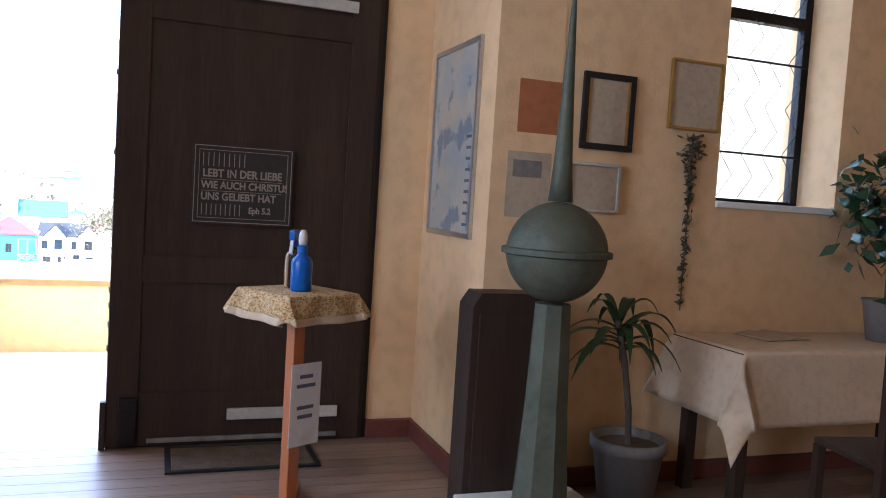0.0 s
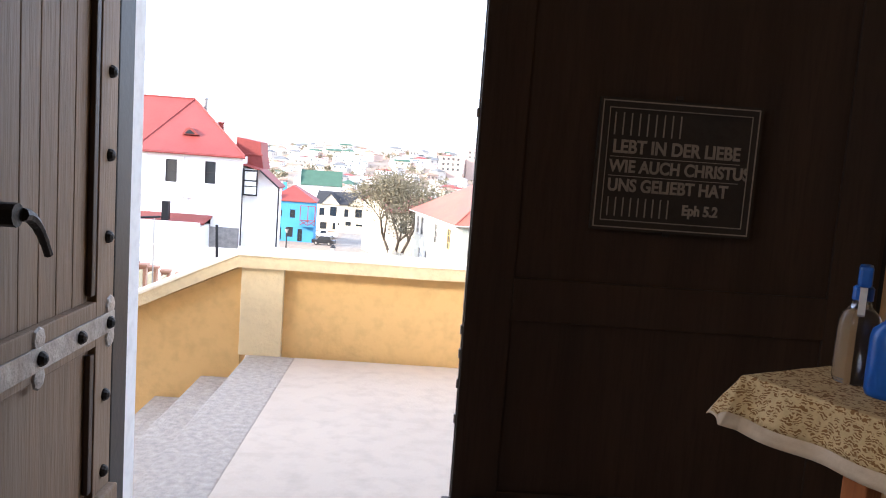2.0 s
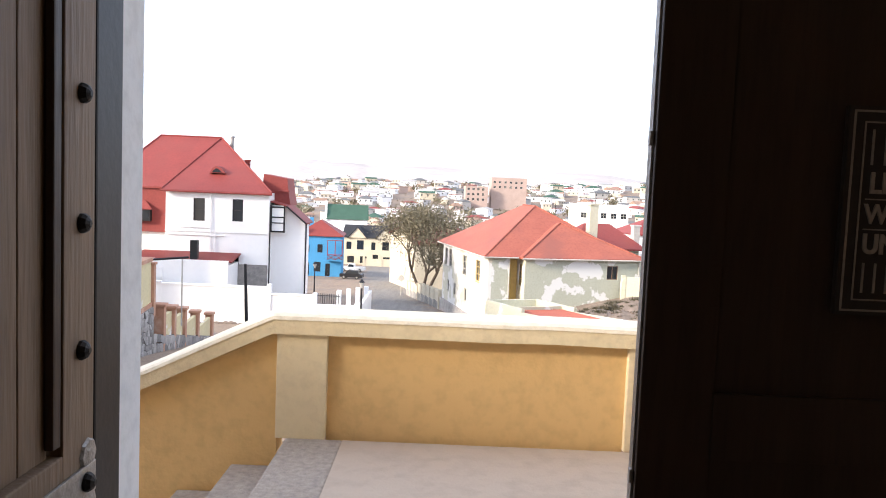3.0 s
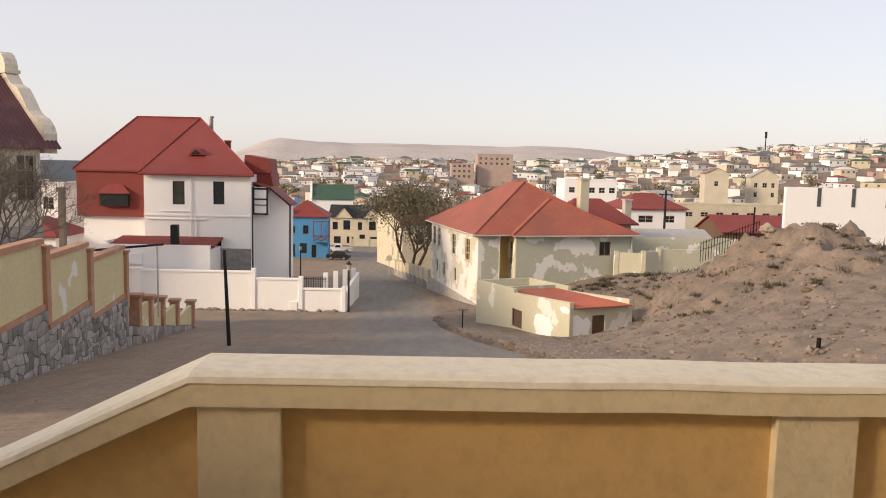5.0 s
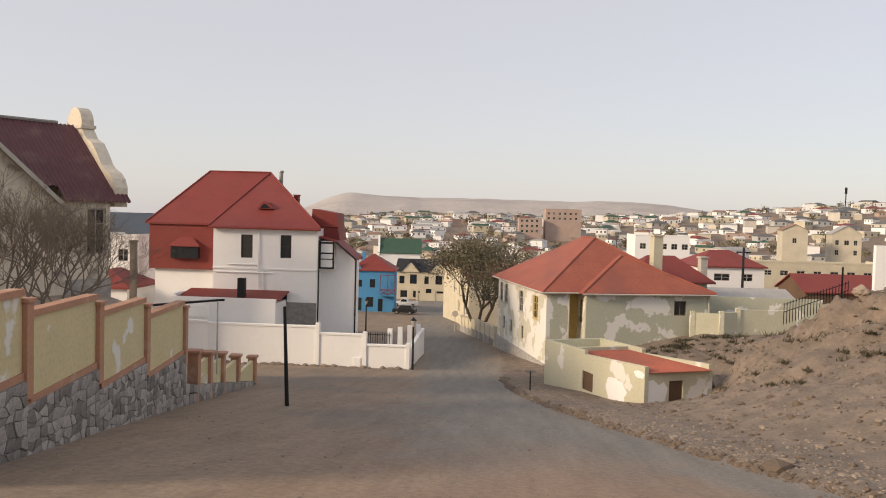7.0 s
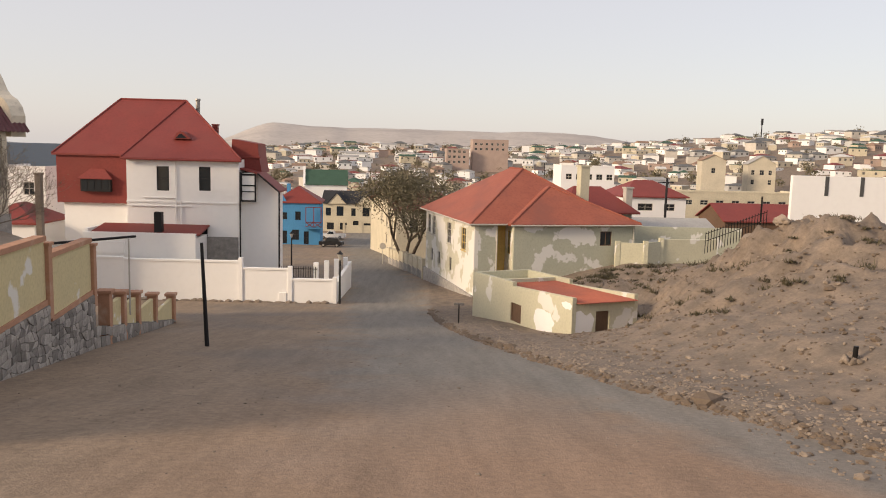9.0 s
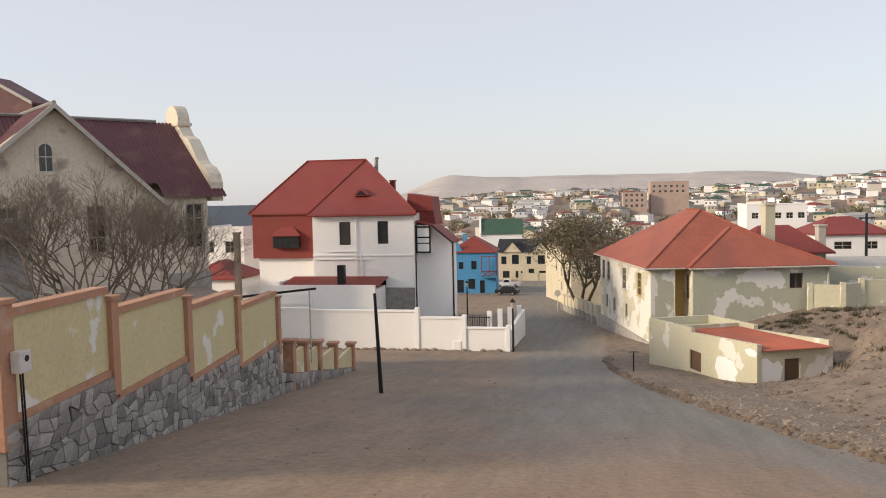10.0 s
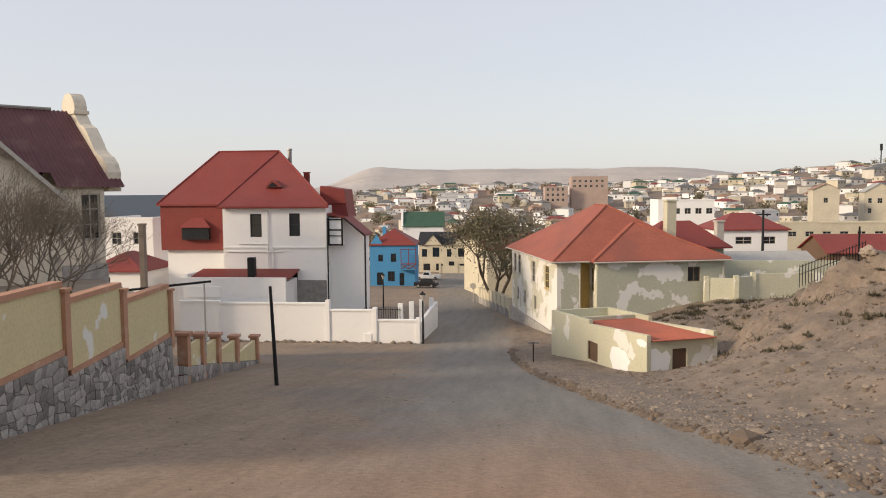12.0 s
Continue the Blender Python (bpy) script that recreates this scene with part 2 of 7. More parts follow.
M_rock = mat("mound_rock", (0.30, 0.245, 0.195), col2=(0.20, 0.16, 0.125), scale=1.5, bump=0.6, bscale=10, per=0.3)
M_bark = mat("dry_bark", (0.15, 0.115, 0.085), col2=(0.09, 0.07, 0.054), scale=5, bump=0.4)
M_twig = mat("grey_brown_twigs", (0.22, 0.185, 0.15), col2=(0.15, 0.125, 0.10), scale=5, bump=0.2)
M_leaf = mat("dry_olive_leaf", (0.21, 0.175, 0.105), col2=(0.13, 0.115, 0.065), scale=2, bump=0.0, rough=0.6)
M_scrub = mat("dry_scrub", (0.13, 0.11, 0.07), col2=(0.085, 0.075, 0.045), scale=3, bump=0.0)
M_rock_dark = mat("dark_bank_stone", (0.20, 0.15, 0.11), col2=(0.13, 0.10, 0.075), scale=2, bump=0.5, bscale=12)
# Hill colour paled and greyed to stand for distance haze.
M_hill = mat("haze_paled_hill", (0.50, 0.455, 0.42), col2=(0.42, 0.38, 0.35), scale=0.006, bump=0.0, stain=(0.34, 0.31, 0.295), sscale=0.004, sat=(0.5, 0.7))
M_sea = mat("sea_water", (0.10, 0.12, 0.145), rough=0.9, spec=0.05, scale=0.05, bump=0.1, bscale=0.5)

# ground: sandy track with a greyer gravelled middle
M_ground = mat("sandy_ground", (0.285, 0.215, 0.155), col2=(0.235, 0.180, 0.132), scale=0.35, bump=0.4, bscale=22, stain=(0.20, 0.165, 0.135), sscale=0.12, sat=(0.48, 0.66), bdist=0.04)


# greyer worn gravel along the middle of the street
_t = M_ground.node_tree
_b = _t.nodes["Principled BSDF"]
_src = _b.inputs["Base Color"].links[0].from_socket
_co = _t.nodes.new("ShaderNodeTexCoord")
_sep = _t.nodes.new("ShaderNodeSeparateXYZ")
_t.links.new(_co.outputs["Object"], _sep.inputs[0])


def node_math(tree, op, a, b):
    q = tree.nodes.new("ShaderNodeMath")
    q.operation = op
    for k, val in enumerate((a, b)):
        if isinstance(val, (int, float)):
            q.inputs[k].default_value = val
        else:
            tree.links.new(val, q.inputs[k])
    return q.outputs[0]


_n = _t.nodes.new("ShaderNodeTexNoise")
_n.inputs["Scale"].default_value, _n.inputs["Detail"].default_value = 0.5, 9
_t.links.new(_co.outputs["Object"], _n.inputs["Vector"])
_mid = node_math(_t, "ADD", _sep.outputs[0], node_math(_t, "MULTIPLY", _sep.outputs[1], 0.1))
_off = node_math(_t, "ABSOLUTE", node_math(_t, "SUBTRACT", _mid, 3.2), 0)
_off = node_math(_t, "ADD", _off, node_math(_t, "MULTIPLY", _n.outputs["Fac"], -7.0))
_r = _t.nodes.new("ShaderNodeMapRange")
_r.inputs["From Min"].default_value, _r.inputs["From Max"].default_value = 1.2, -1.2
_r.inputs["To Max"].default_value = 0.9
_t.links.new(_off, _r.inputs["Value"])
_x = _t.nodes.new("ShaderNodeMix")
_x.data_type = "RGBA"
_t.links.new(_r.outputs[0], _x.inputs["Factor"])
_t.links.new(_src, _x.inputs[6])
_x.inputs[7].default_value = (0.205, 0.192, 0.172, 1)
# distance past the road's edge, which curves away down the hill
_yc = node_math(_t, "MINIMUM", _sep.outputs[1], 60.0)
_ya, _yb = node_math(_t, "SUBTRACT", _yc, 16.0), node_math(_t, "SUBTRACT", _yc, 33.0)
_edge = node_math(_t, "ADD", node_math(_t, "MULTIPLY", _ya, -0.2647), node_math(_t, "MULTIPLY", node_math(_t, "MULTIPLY", _ya, _yb), 0.003575))
_past = node_math(_t, "SUBTRACT", _sep.outputs[0], node_math(_t, "ADD", _edge, 7.4))
_wob = node_math(_t, "MULTIPLY", node_math(_t, "SUBTRACT", _n.outputs["Fac"], 0.5), 3.0)


def ramp(val, lo, hi, top=1.0):
    r = _t.nodes.new("ShaderNodeMapRange")
    r.inputs["From Min"].default_value, r.inputs["From Max"].default_value, r.inputs["To Max"].default_value = lo, hi, top
    _t.links.new(val, r.inputs["Value"])
    return r.outputs[0]


def blend(fac, under, rgb):
    x = _t.nodes.new("ShaderNodeMix")
    x.data_type = "RGBA"
    _t.links.new(fac, x.inputs["Factor"])
    _t.links.new(under, x.inputs[6])
    x.inputs[7].default_value = (*rgb, 1)
    return x.outputs[2]


# redder loose sand at the top of the street, a washed grey gutter along the edge
_near = node_math(_t, "MULTIPLY", ramp(node_math(_t, "ADD", _sep.outputs[1], _wob), 26.0, 15.0), ramp(node_math(_t, "ADD", _sep.outputs[0], _wob), -7.0, 0.0))
_col = blend(node_math(_t, "MULTIPLY", _near, 0.85), _x.outputs[2], (0.315, 0.205, 0.135))
_wash = node_math(_t, "MULTIPLY", ramp(node_math(_t, "ADD", _past, _wob), -3.2, -1.6), ramp(_sep.outputs[1], 44.0, 30.0))
_col = blend(node_math(_t, "MULTIPLY", _wash, 0.85), _col, (0.20, 0.188, 0.168))
# browner, duller earth on the bank beside the road
_y = _t.nodes.new("ShaderNodeMix")
_y.data_type = "RGBA"
_t.links.new(ramp(node_math(_t, "ADD", _past, node_math(_t, "MULTIPLY", _wob, 0.25)), -0.1, 0.35, 0.9), _y.inputs["Factor"])
_t.links.new(_col, _y.inputs[6])
_n2 = _t.nodes.new("ShaderNodeTexNoise")
_n2.inputs["Scale"].default_value, _n2.inputs["Detail"].default_value = 1.1, 10
_t.links.new(_co.outputs["Object"], _n2.inputs["Vector"])
_z = _t.nodes.new("ShaderNodeMix")
_z.data_type = "RGBA"
_r2 = _t.nodes.new("ShaderNodeMapRange")
_r2.inputs["From Min"].default_value, _r2.inputs["From Max"].default_value = 0.40, 0.62
_t.links.new(_n2.outputs["Fac"], _r2.inputs["Value"])
_t.links.new(_r2.outputs[0], _z.inputs["Factor"])
_z.inputs[6].default_value, _z.inputs[7].default_value = (0.235, 0.182, 0.138, 1), (0.165, 0.132, 0.104, 1)
_t.links.new(_z.outputs[2], _y.inputs[7])
# wheel streaks along the street and fine grit over all of it
_map = _t.nodes.new("ShaderNodeMapping")
_map.inputs["Rotation"].default_value, _map.inputs["Scale"].default_value = (0, 0, 0.18), (1.5, 0.16, 1)
_t.links.new(_co.outputs["Object"], _map.inputs["Vector"])
_grain = 1.0
for _vec, _scale, _depth in ((_map.outputs[0], 1.0, 0.34), (_co.outputs["Object"], 7.0, 0.42)):
    _q = _t.nodes.new("ShaderNodeTexNoise")
    _q.inputs["Scale"].default_value, _q.inputs["Detail"].default_value, _q.inputs["Roughness"].default_value = _scale, 9, 0.68
    _t.links.new(_vec, _q.inputs["Vector"])
    _k = _t.nodes.new("ShaderNodeMapRange")
    _k.inputs["From Min"].default_value, _k.inputs["From Max"].default_value = 0.3, 0.7
    _k.inputs["To Min"].default_value, _k.inputs["To Max"].default_value = 1 - _depth / 2, 1 + _depth / 2
    _t.links.new(_q.outputs["Fac"], _k.inputs["Value"])
    _grain = node_math(_t, "MULTIPLY", _k.outputs[0], _grain)
_w = _t.nodes.new("ShaderNodeVectorMath")
_w.operation = "SCALE"
_t.links.new(_y.outputs[2], _w.inputs[0])
_t.links.new(_grain, _w.inputs["Scale"])
_t.links.new(_w.outputs[0], _b.inputs["Base Color"])


# ---- the ground, one sheet to the horizon ----
def lerp_table(x, xs, ys):
    if x <= xs[0]:
        return ys[0]
    for a, b, c, d in zip(xs, xs[1:], ys, ys[1:]):
        if x <= b:
            return c + (d - c) * (x - a) / (b - a)
    return ys[-1]


def smooth(a, b, x):
    t = min(1.0, max(0.0, (x - a) / (b - a)))
    return t * t * (3 - 2 * t)


def road_edge(y):
    if y > 60:
        return lerp_table(y, (60, 80, 200), (0.03, -2.5, -8))
    return 7.4 - 0.2647 * (y - 16) + 0.003575 * (y - 16) * (y - 33)


def ground_z(x, y):
    z = lerp_table(y, (-60, 0, 8, 33, 44, 55, 65, 100, 150, 200, 300, 5000), (-1.6, -1.6, -2.5, -6.4, -8.15, -9.8, -11.0, -13.4, -17.0, -18.6, -22, -22))
    e = x - road_edge(y)
    near = 1 - smooth(90, 140, y)
    if e > 0 and y < 200:
        z += near * (0.17 * smooth(0, 0.45, e) + 0.21 * max(0.0, min(e, 18) - 2.5) * smooth(2, 8, e))
    z -= 1.75 * math.exp(-((x - 10.5) / 4.5) ** 2 - ((y - 47) / 7.5) ** 2) * (1 if e > 0 else 0) * smooth(0, 4, e)
    g = math.exp(-((x - 19.5) / 6) ** 2 - ((y - 44) / 8) ** 2)
    z += 2.65 * g
    if 6 < x < 60 and 5 < y < 75:
        w = smooth(6, 14, x) * (1 - smooth(60, 75, y))
        z += w * ((0.30 + 0.3 * smooth(30, 44, y)) * noise.fractal(Vector((x * 0.3, y * 0.3, 3)), 0.65, 2.1, 6) + 1.25 * g * noise.fractal(Vector((x * 0.5, y * 0.5, 9)), 0.75, 2.2, 7))
    if -14 < x < 12 and 8 < y < 80:
        z += 0.035 * noise.noise(Vector((x * 0.5, y * 0.35, 1)))
    r = math.hypot(x, y)
    if r > 150 and y > 0:
        az = math.degrees(math.atan2(x, y))
        z += (22.5 + 19.5 * smooth(2, 34, az)) * smooth(170, 660, r) * smooth(-24, -6, az) * (1 - 0.5 * smooth(1200, 2500, r))
        z += 1.5 * noise.noise(Vector((x * 0.012, y * 0.012, 5)))
    if x < -60 - 0.2 * (y - 100) and y > 60:
        z -= 12 * smooth(0, 60, -60 - 0.2 * (y - 100) - x)
    return z


def steps(*spans):
    out = []
    for a, b, s in spans:
        k = max(1, round((b - a) / s))
        out += [a + (b - a) * i / k for i in range(k)]
    return out + [spans[-1][1]]


gx = steps((-4500, -900, 450), (-900, -200, 60), (-200, -60, 12), (-60, -16, 2.5), (-16, 0, 0.8), (0, 12, 0.2), (12, 30, 0.32), (30, 40, 0.6), (40, 70, 2.5), (70, 200, 10), (200, 900, 40), (900, 4500, 400))
gy = steps((-4500, -300, 420), (-300, -20, 28), (-20, 6, 2.0), (6, 32, 0.6), (32, 58, 0.36), (58, 66, 0.6), (66, 100, 2.0), (100, 200, 6), (200, 1000, 30), (1000, 4600, 300))
bm = bmesh.new()
gv = [[bm.verts.new((x, y, ground_z(x, y))) for x in gx] for y in gy]
for r0, r1 in zip(gv, gv[1:]):
    for i in range(len(gx) - 1):
        bm.faces.new((r0[i], r0[i + 1], r1[i + 1], r1[i]))
tagged(part("ground", bm, M_ground, smooth=True), "bare sandy ground and gravel street sloping downhill", "ground", kind="structure")

# distant desert ridge and the sea
bm = bmesh.new()
rows = []
for k in range(121):
    az = radians(-16.5 + 62.5 * k / 120)
    d = math.degrees(az)
    top = 7.0 + 74 * smooth(-15, -10.5, d) * (1 - 0.55 * smooth(8, 19, d)) + 7 * noise.fractal(Vector((d * 0.16, 2, 0)), 0.8, 2, 4)
    top += 12 * math.exp(-((d + 12) / 3.0) ** 2)
    ring = []
    for r, h in ((2300, -0.32), (2550, 0.12), (2750, 0.45), (2950, 0.72), (3150, 0.92), (3350, 1.0), (3700, 0.6), (4300, -0.3)):
        bumpy = 0.10 * top * noise.fractal(Vector((math.sin(az) * r * 0.006, math.cos(az) * r * 0.006, 4)), 0.7, 2, 4) if 0 < h < 1 else 0
        ring.append(bm.verts.new((math.sin(az) * r, math.cos(az) * r, top * h + bumpy - 14 * (1 - abs(h)))))
    rows.append(ring)
for a, b in zip(rows, rows[1:]):
    for i in range(len(a) - 1):
        bm.faces.new((a[i], a[i + 1], b[i + 1], b[i]))
tagged(part("backdrop_hills", fixed(bm), M_hill, smooth=True), "long desert ridge behind the town, coloured pale for haze", "hills", kind="structure")
bm = boxes((-4400, 260, -22.5, -130, 4600, -21.6))
tagged(part("water", bm, M_sea), "grey calm sea beyond the houses", "sea", kind="structure")

# ---- church: floor, walls, ceiling ----
DX0, DX1, DH = -1.25, 1.36, 3.0
bm = wall_grid(bmesh.new(), -3.2, 1.66, -0.3, 4.6, 0.02, 0.42, [(DX0, DX1, -0.3, DH)])
tagged(part("wall_north", bm, M_plaster), "thick yellow plastered church wall with the doorway", "wall", kind="structure")
WIN = (2.92, 3.72, 1.47, 3.1)
bm = wall_grid(bmesh.new(), 1.66, 6.2, -0.3, 4.6, -0.94, -0.50, [WIN])
tagged(part("wall_north_side", bm, M_plaster), "yellow plastered wall with a barred window", "wall", kind="structure")
tagged(part("wall_pier", boxes((1.64, -0.944, -0.3, 1.98, 0.018, 4.6)), M_plaster), "yellow plastered pier beside the doorway", "wall", kind="structure")
tagged(part("wall_east", boxes((6.2, -9.5, -0.3, 6.6, -0.5, 4.6)), M_plaster), "plain yellow plastered wall", "wall", kind="structure")
# Unseen wall; its openings are added to let light into the room.
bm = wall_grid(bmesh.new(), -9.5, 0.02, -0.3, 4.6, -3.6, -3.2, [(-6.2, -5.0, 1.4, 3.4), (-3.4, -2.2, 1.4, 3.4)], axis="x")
tagged(part("wall_west", bm, M_plaster), "unseen yellow plastered wall with openings added for light", "wall", kind="structure")
tagged(part("wall_south", boxes((-3.6, -9.9, -0.3, 6.6, -9.5, 4.6)), M_plaster), "plain yellow plastered wall", "wall", kind="structure")
tagged(part("ceiling", boxes((-3.6, -9.9, 4.6, 6.6, 0.42, 4.8)), M_plaster), "plain pale plaster ceiling", "ceiling", kind="structure")
tagged(part("floor", boxes((-3.6, -9.9, -0.3, 6.6, 0.02, -0.012)), M_mortar), "wooden boards over the church floor", "floor", kind="structure")
floor_ob = bpy.data.objects["floor"]
tagged(part("church_floor_edge", boxes((DX0, 0.02, -0.3, DX1, 0.40, -0.03), bevel=0.01), M_concrete), "worn concrete threshold of the church door", "threshold", kind="structure")
for nm, d in (("baseboard", (1.36, -0.03, 0, 1.64, 0.018, 0.10)), ("baseboard_pier", (1.615, -0.944, 0, 1.637, -0.032, 0.10)), ("baseboard_side", (1.98, -0.965, 0, 6.2, -0.942, 0.10))):
    tagged(part(nm, boxes(d, bevel=0.004), M_skirt), "red-brown painted skirting board", "baseboard", kind="structure")

# ---- landing, steps and parapet ----
LZ = -0.072
tagged(part("landing", boxes((-0.97, 0.40, -0.35, 5.2, 2.84, LZ)), M_concrete), "smooth worn concrete landing outside the door", "landing", kind="structure")
stairs = thing("stairs", label="outdoor stairs of exposed-aggregate concrete leading down", category="stairs", kind="structure")
for i in range(9):
    x1 = -0.97 - 0.31 * i
    part("step", boxes((x1 - 0.33, 0.42, LZ - 0.165 * i - 0.17, x1, 2.84, LZ - 0.165 * i + (0.002 if i == 0 else 0)), bevel=0.012), M_granite, stairs)
tagged(part("stairs_base", boxes((-4.2, 0.42, -2.6, -0.5, 2.8, -1.75), (-0.97, 0.42, -2.6, 5.2, 2.8, -0.35)), M_cream), "plastered base under the landing", "base", kind="structure")

parapet = thing("parapet", label="low plastered parapet with ochre panels and cream coping", category="parapet", kind="structure")
CT = 0.655


def coping(x0, x1, z0, z1, name="coping"):
    n = max(2, int(abs(x1 - x0) / 0.12))
    for prof, material, nm in ((((2.805, -0.115), (2.805, -0.03), (3.135, -0.03), (3.135, -0.115)), M_cream, "band"), (((2.80, -0.032), (2.81, -0.012), (2.84, 0.0), (3.10, 0.0), (3.13, -0.012), (3.14, -0.032)), M_cap, name)):
        bm = bmesh.new()
        rows, c = [], len(prof)
        for k in range(n + 1):
            f = k / n
            x, z = x0 + (x1 - x0) * f, z0 + (z1 - z0) * f
            w = 0.004 * noise.noise(Vector((x * 2.2, 1, 4)))
            rows.append([bm.verts.new((x, y + w, z + h + w)) for y, h in prof])
        for a, b in zip(rows, rows[1:]):
            for i in range(c):
                bm.faces.new((a[i], b[i], b[(i + 1) % c], a[(i + 1) % c]))
        bm.faces.new(rows[0])
        bm.faces.new(rows[-1][::-1])
        part(nm, fixed(bm), material, parapet)


SL = 0.475
coping(-1.38, 5.2, CT, CT)
coping(-4.3, -1.38, CT - 2.92 * SL, CT)
for x in (-1.36, 0.65, 2.66, 4.67):
    part("post", boxes((x, 2.83, LZ, x + 0.29, 3.11, CT - 0.115), bevel=0.006), M_cream, parapet)
for x in (-1.07, 0.94, 2.95):
    part("panel", boxes((x, 2.875, LZ - 0.1, x + 1.72, 3.06, CT - 0.113)), M_ochre, parapet)
bm = prism(bmesh.new(), ((-1.36, -0.3), (-1.36, CT - 0.114), (-4.3, CT - 0.114 - 2.94 * SL), (-4.3, -2.4), (-3.0, -2.4)), 2.875, 3.06)
part("panel", fixed(bm), M_ochre, parapet)
tagged(part("parapet_base", boxes((-4.3, 2.885, -2.7, 5.2, 3.055, LZ - 0.1)), M_ochre), "ochre plastered wall below the parapet", "wall", kind="structure")
tagged(part("wall_landing_east", boxes((5.2, -0.5, -2.6, 5.5, 3.1, 4.6)), M_cream), "plastered outer wall of the church", "wall", kind="structure")
# Unseen blocks, added to shade the west openings and soften sun on the parapet.
tagged(part("wall_church_outer", boxes((-10, -12, -3, -6.5, -2.6, 5.6)), M_cream), "tall unseen block that shades the west openings", "wall", kind="structure")
tagged(part("wall_church_porch", boxes((-10, -2.6, -3, -6.5, 0.42, 3.05)), M_cream), "low unseen block that part-shades the parapet", "wall", kind="structure")
# Fill lamps added in the unseen west openings to brighten the room.
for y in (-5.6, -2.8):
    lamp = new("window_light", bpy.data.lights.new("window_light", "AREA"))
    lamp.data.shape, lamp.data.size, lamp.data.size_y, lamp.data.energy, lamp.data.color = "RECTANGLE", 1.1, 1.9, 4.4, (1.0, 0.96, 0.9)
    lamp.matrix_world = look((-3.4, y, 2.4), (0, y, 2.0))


# ---- houses ----
def window(parent, u, z, w, h, y, m_frame, m_pane=None, bars=(1, 1), axis="y", depth=0.14, sill=False, name="window", out=-1):
    """A window set into a wall face at depth y; out: the way the face looks along the wall's normal axis."""
    s = out

    def bx(a0, a1, b0, b1, c0, c1):
        b0, b1 = sorted((b0, b1))
        return (a0, b0, c0, a1, b1, c1) if axis == "y" else (b0, a0, c0, b1, a1, c1)
    f = 0.07
    d0, d1 = y - s * depth, y - s * (depth - 0.06)
    us = [u + w * i / bars[0] for i in range(bars[0] + 1)]
    zs = [z + h * j / bars[1] for j in range(bars[1] + 1)]
    lights = [(a + (f if i == 0 else 0.025), b - (f if i == bars[0] - 1 else 0.025), c + (f if j == 0 else 0.025), d - (f if j == bars[1] - 1 else 0.025)) for i, (a, b) in enumerate(zip(us, us[1:])) for j, (c, d) in enumerate(zip(zs, zs[1:]))]
    win = part(name, wall_grid(bmesh.new(), u, u + w, z, z + h, *sorted((d0, d1)), lights, axis), m_frame, parent)
    part("pane", boxes(bx(u + f * 0.5, u + w - f * 0.5, d0 - s * 0.01, d0 + s * 0.02, z + f * 0.5, z + h - f * 0.5)), m_pane or M_pane, win)
    if sill:
        part("sill", boxes(bx(u - 0.06, u + w + 0.06, y - s * 0.02, y + s * 0.07, z - 0.09, z - 0.01)), m_frame, win)
    return win


def hip_roof(u0, u1, v0, v1, z, rise, ridge, t=0.16):
    """Four slopes over a rectangle; ridge: two (u, v) ends."""
    (a, b), (c, d) = ridge
    bm = bmesh.new()
    A, B, C, D = (u0, v0, z), (u1, v0, z), (u1, v1, z), (u0, v1, z)
    R, S = (a, b, z + rise), (c, d, z + rise)
    if abs(a - c) > abs(b - d):
        fs = ((A, B, S, R), (B, C, S), (C, D, R, S), (D, A, R))
    else:
        fs = ((A, B, R), (B, C, S, R), (C, D, S), (D, A, R, S))
    for f in fs:
        slab(bm, f, t)
    return fixed(bm)


def ridge_caps(parent, pairs, material, r=0.09):
    for p, q in pairs:
        part("ridge_cap", tube(bmesh.new(), p, q, r, n=6), material, parent)


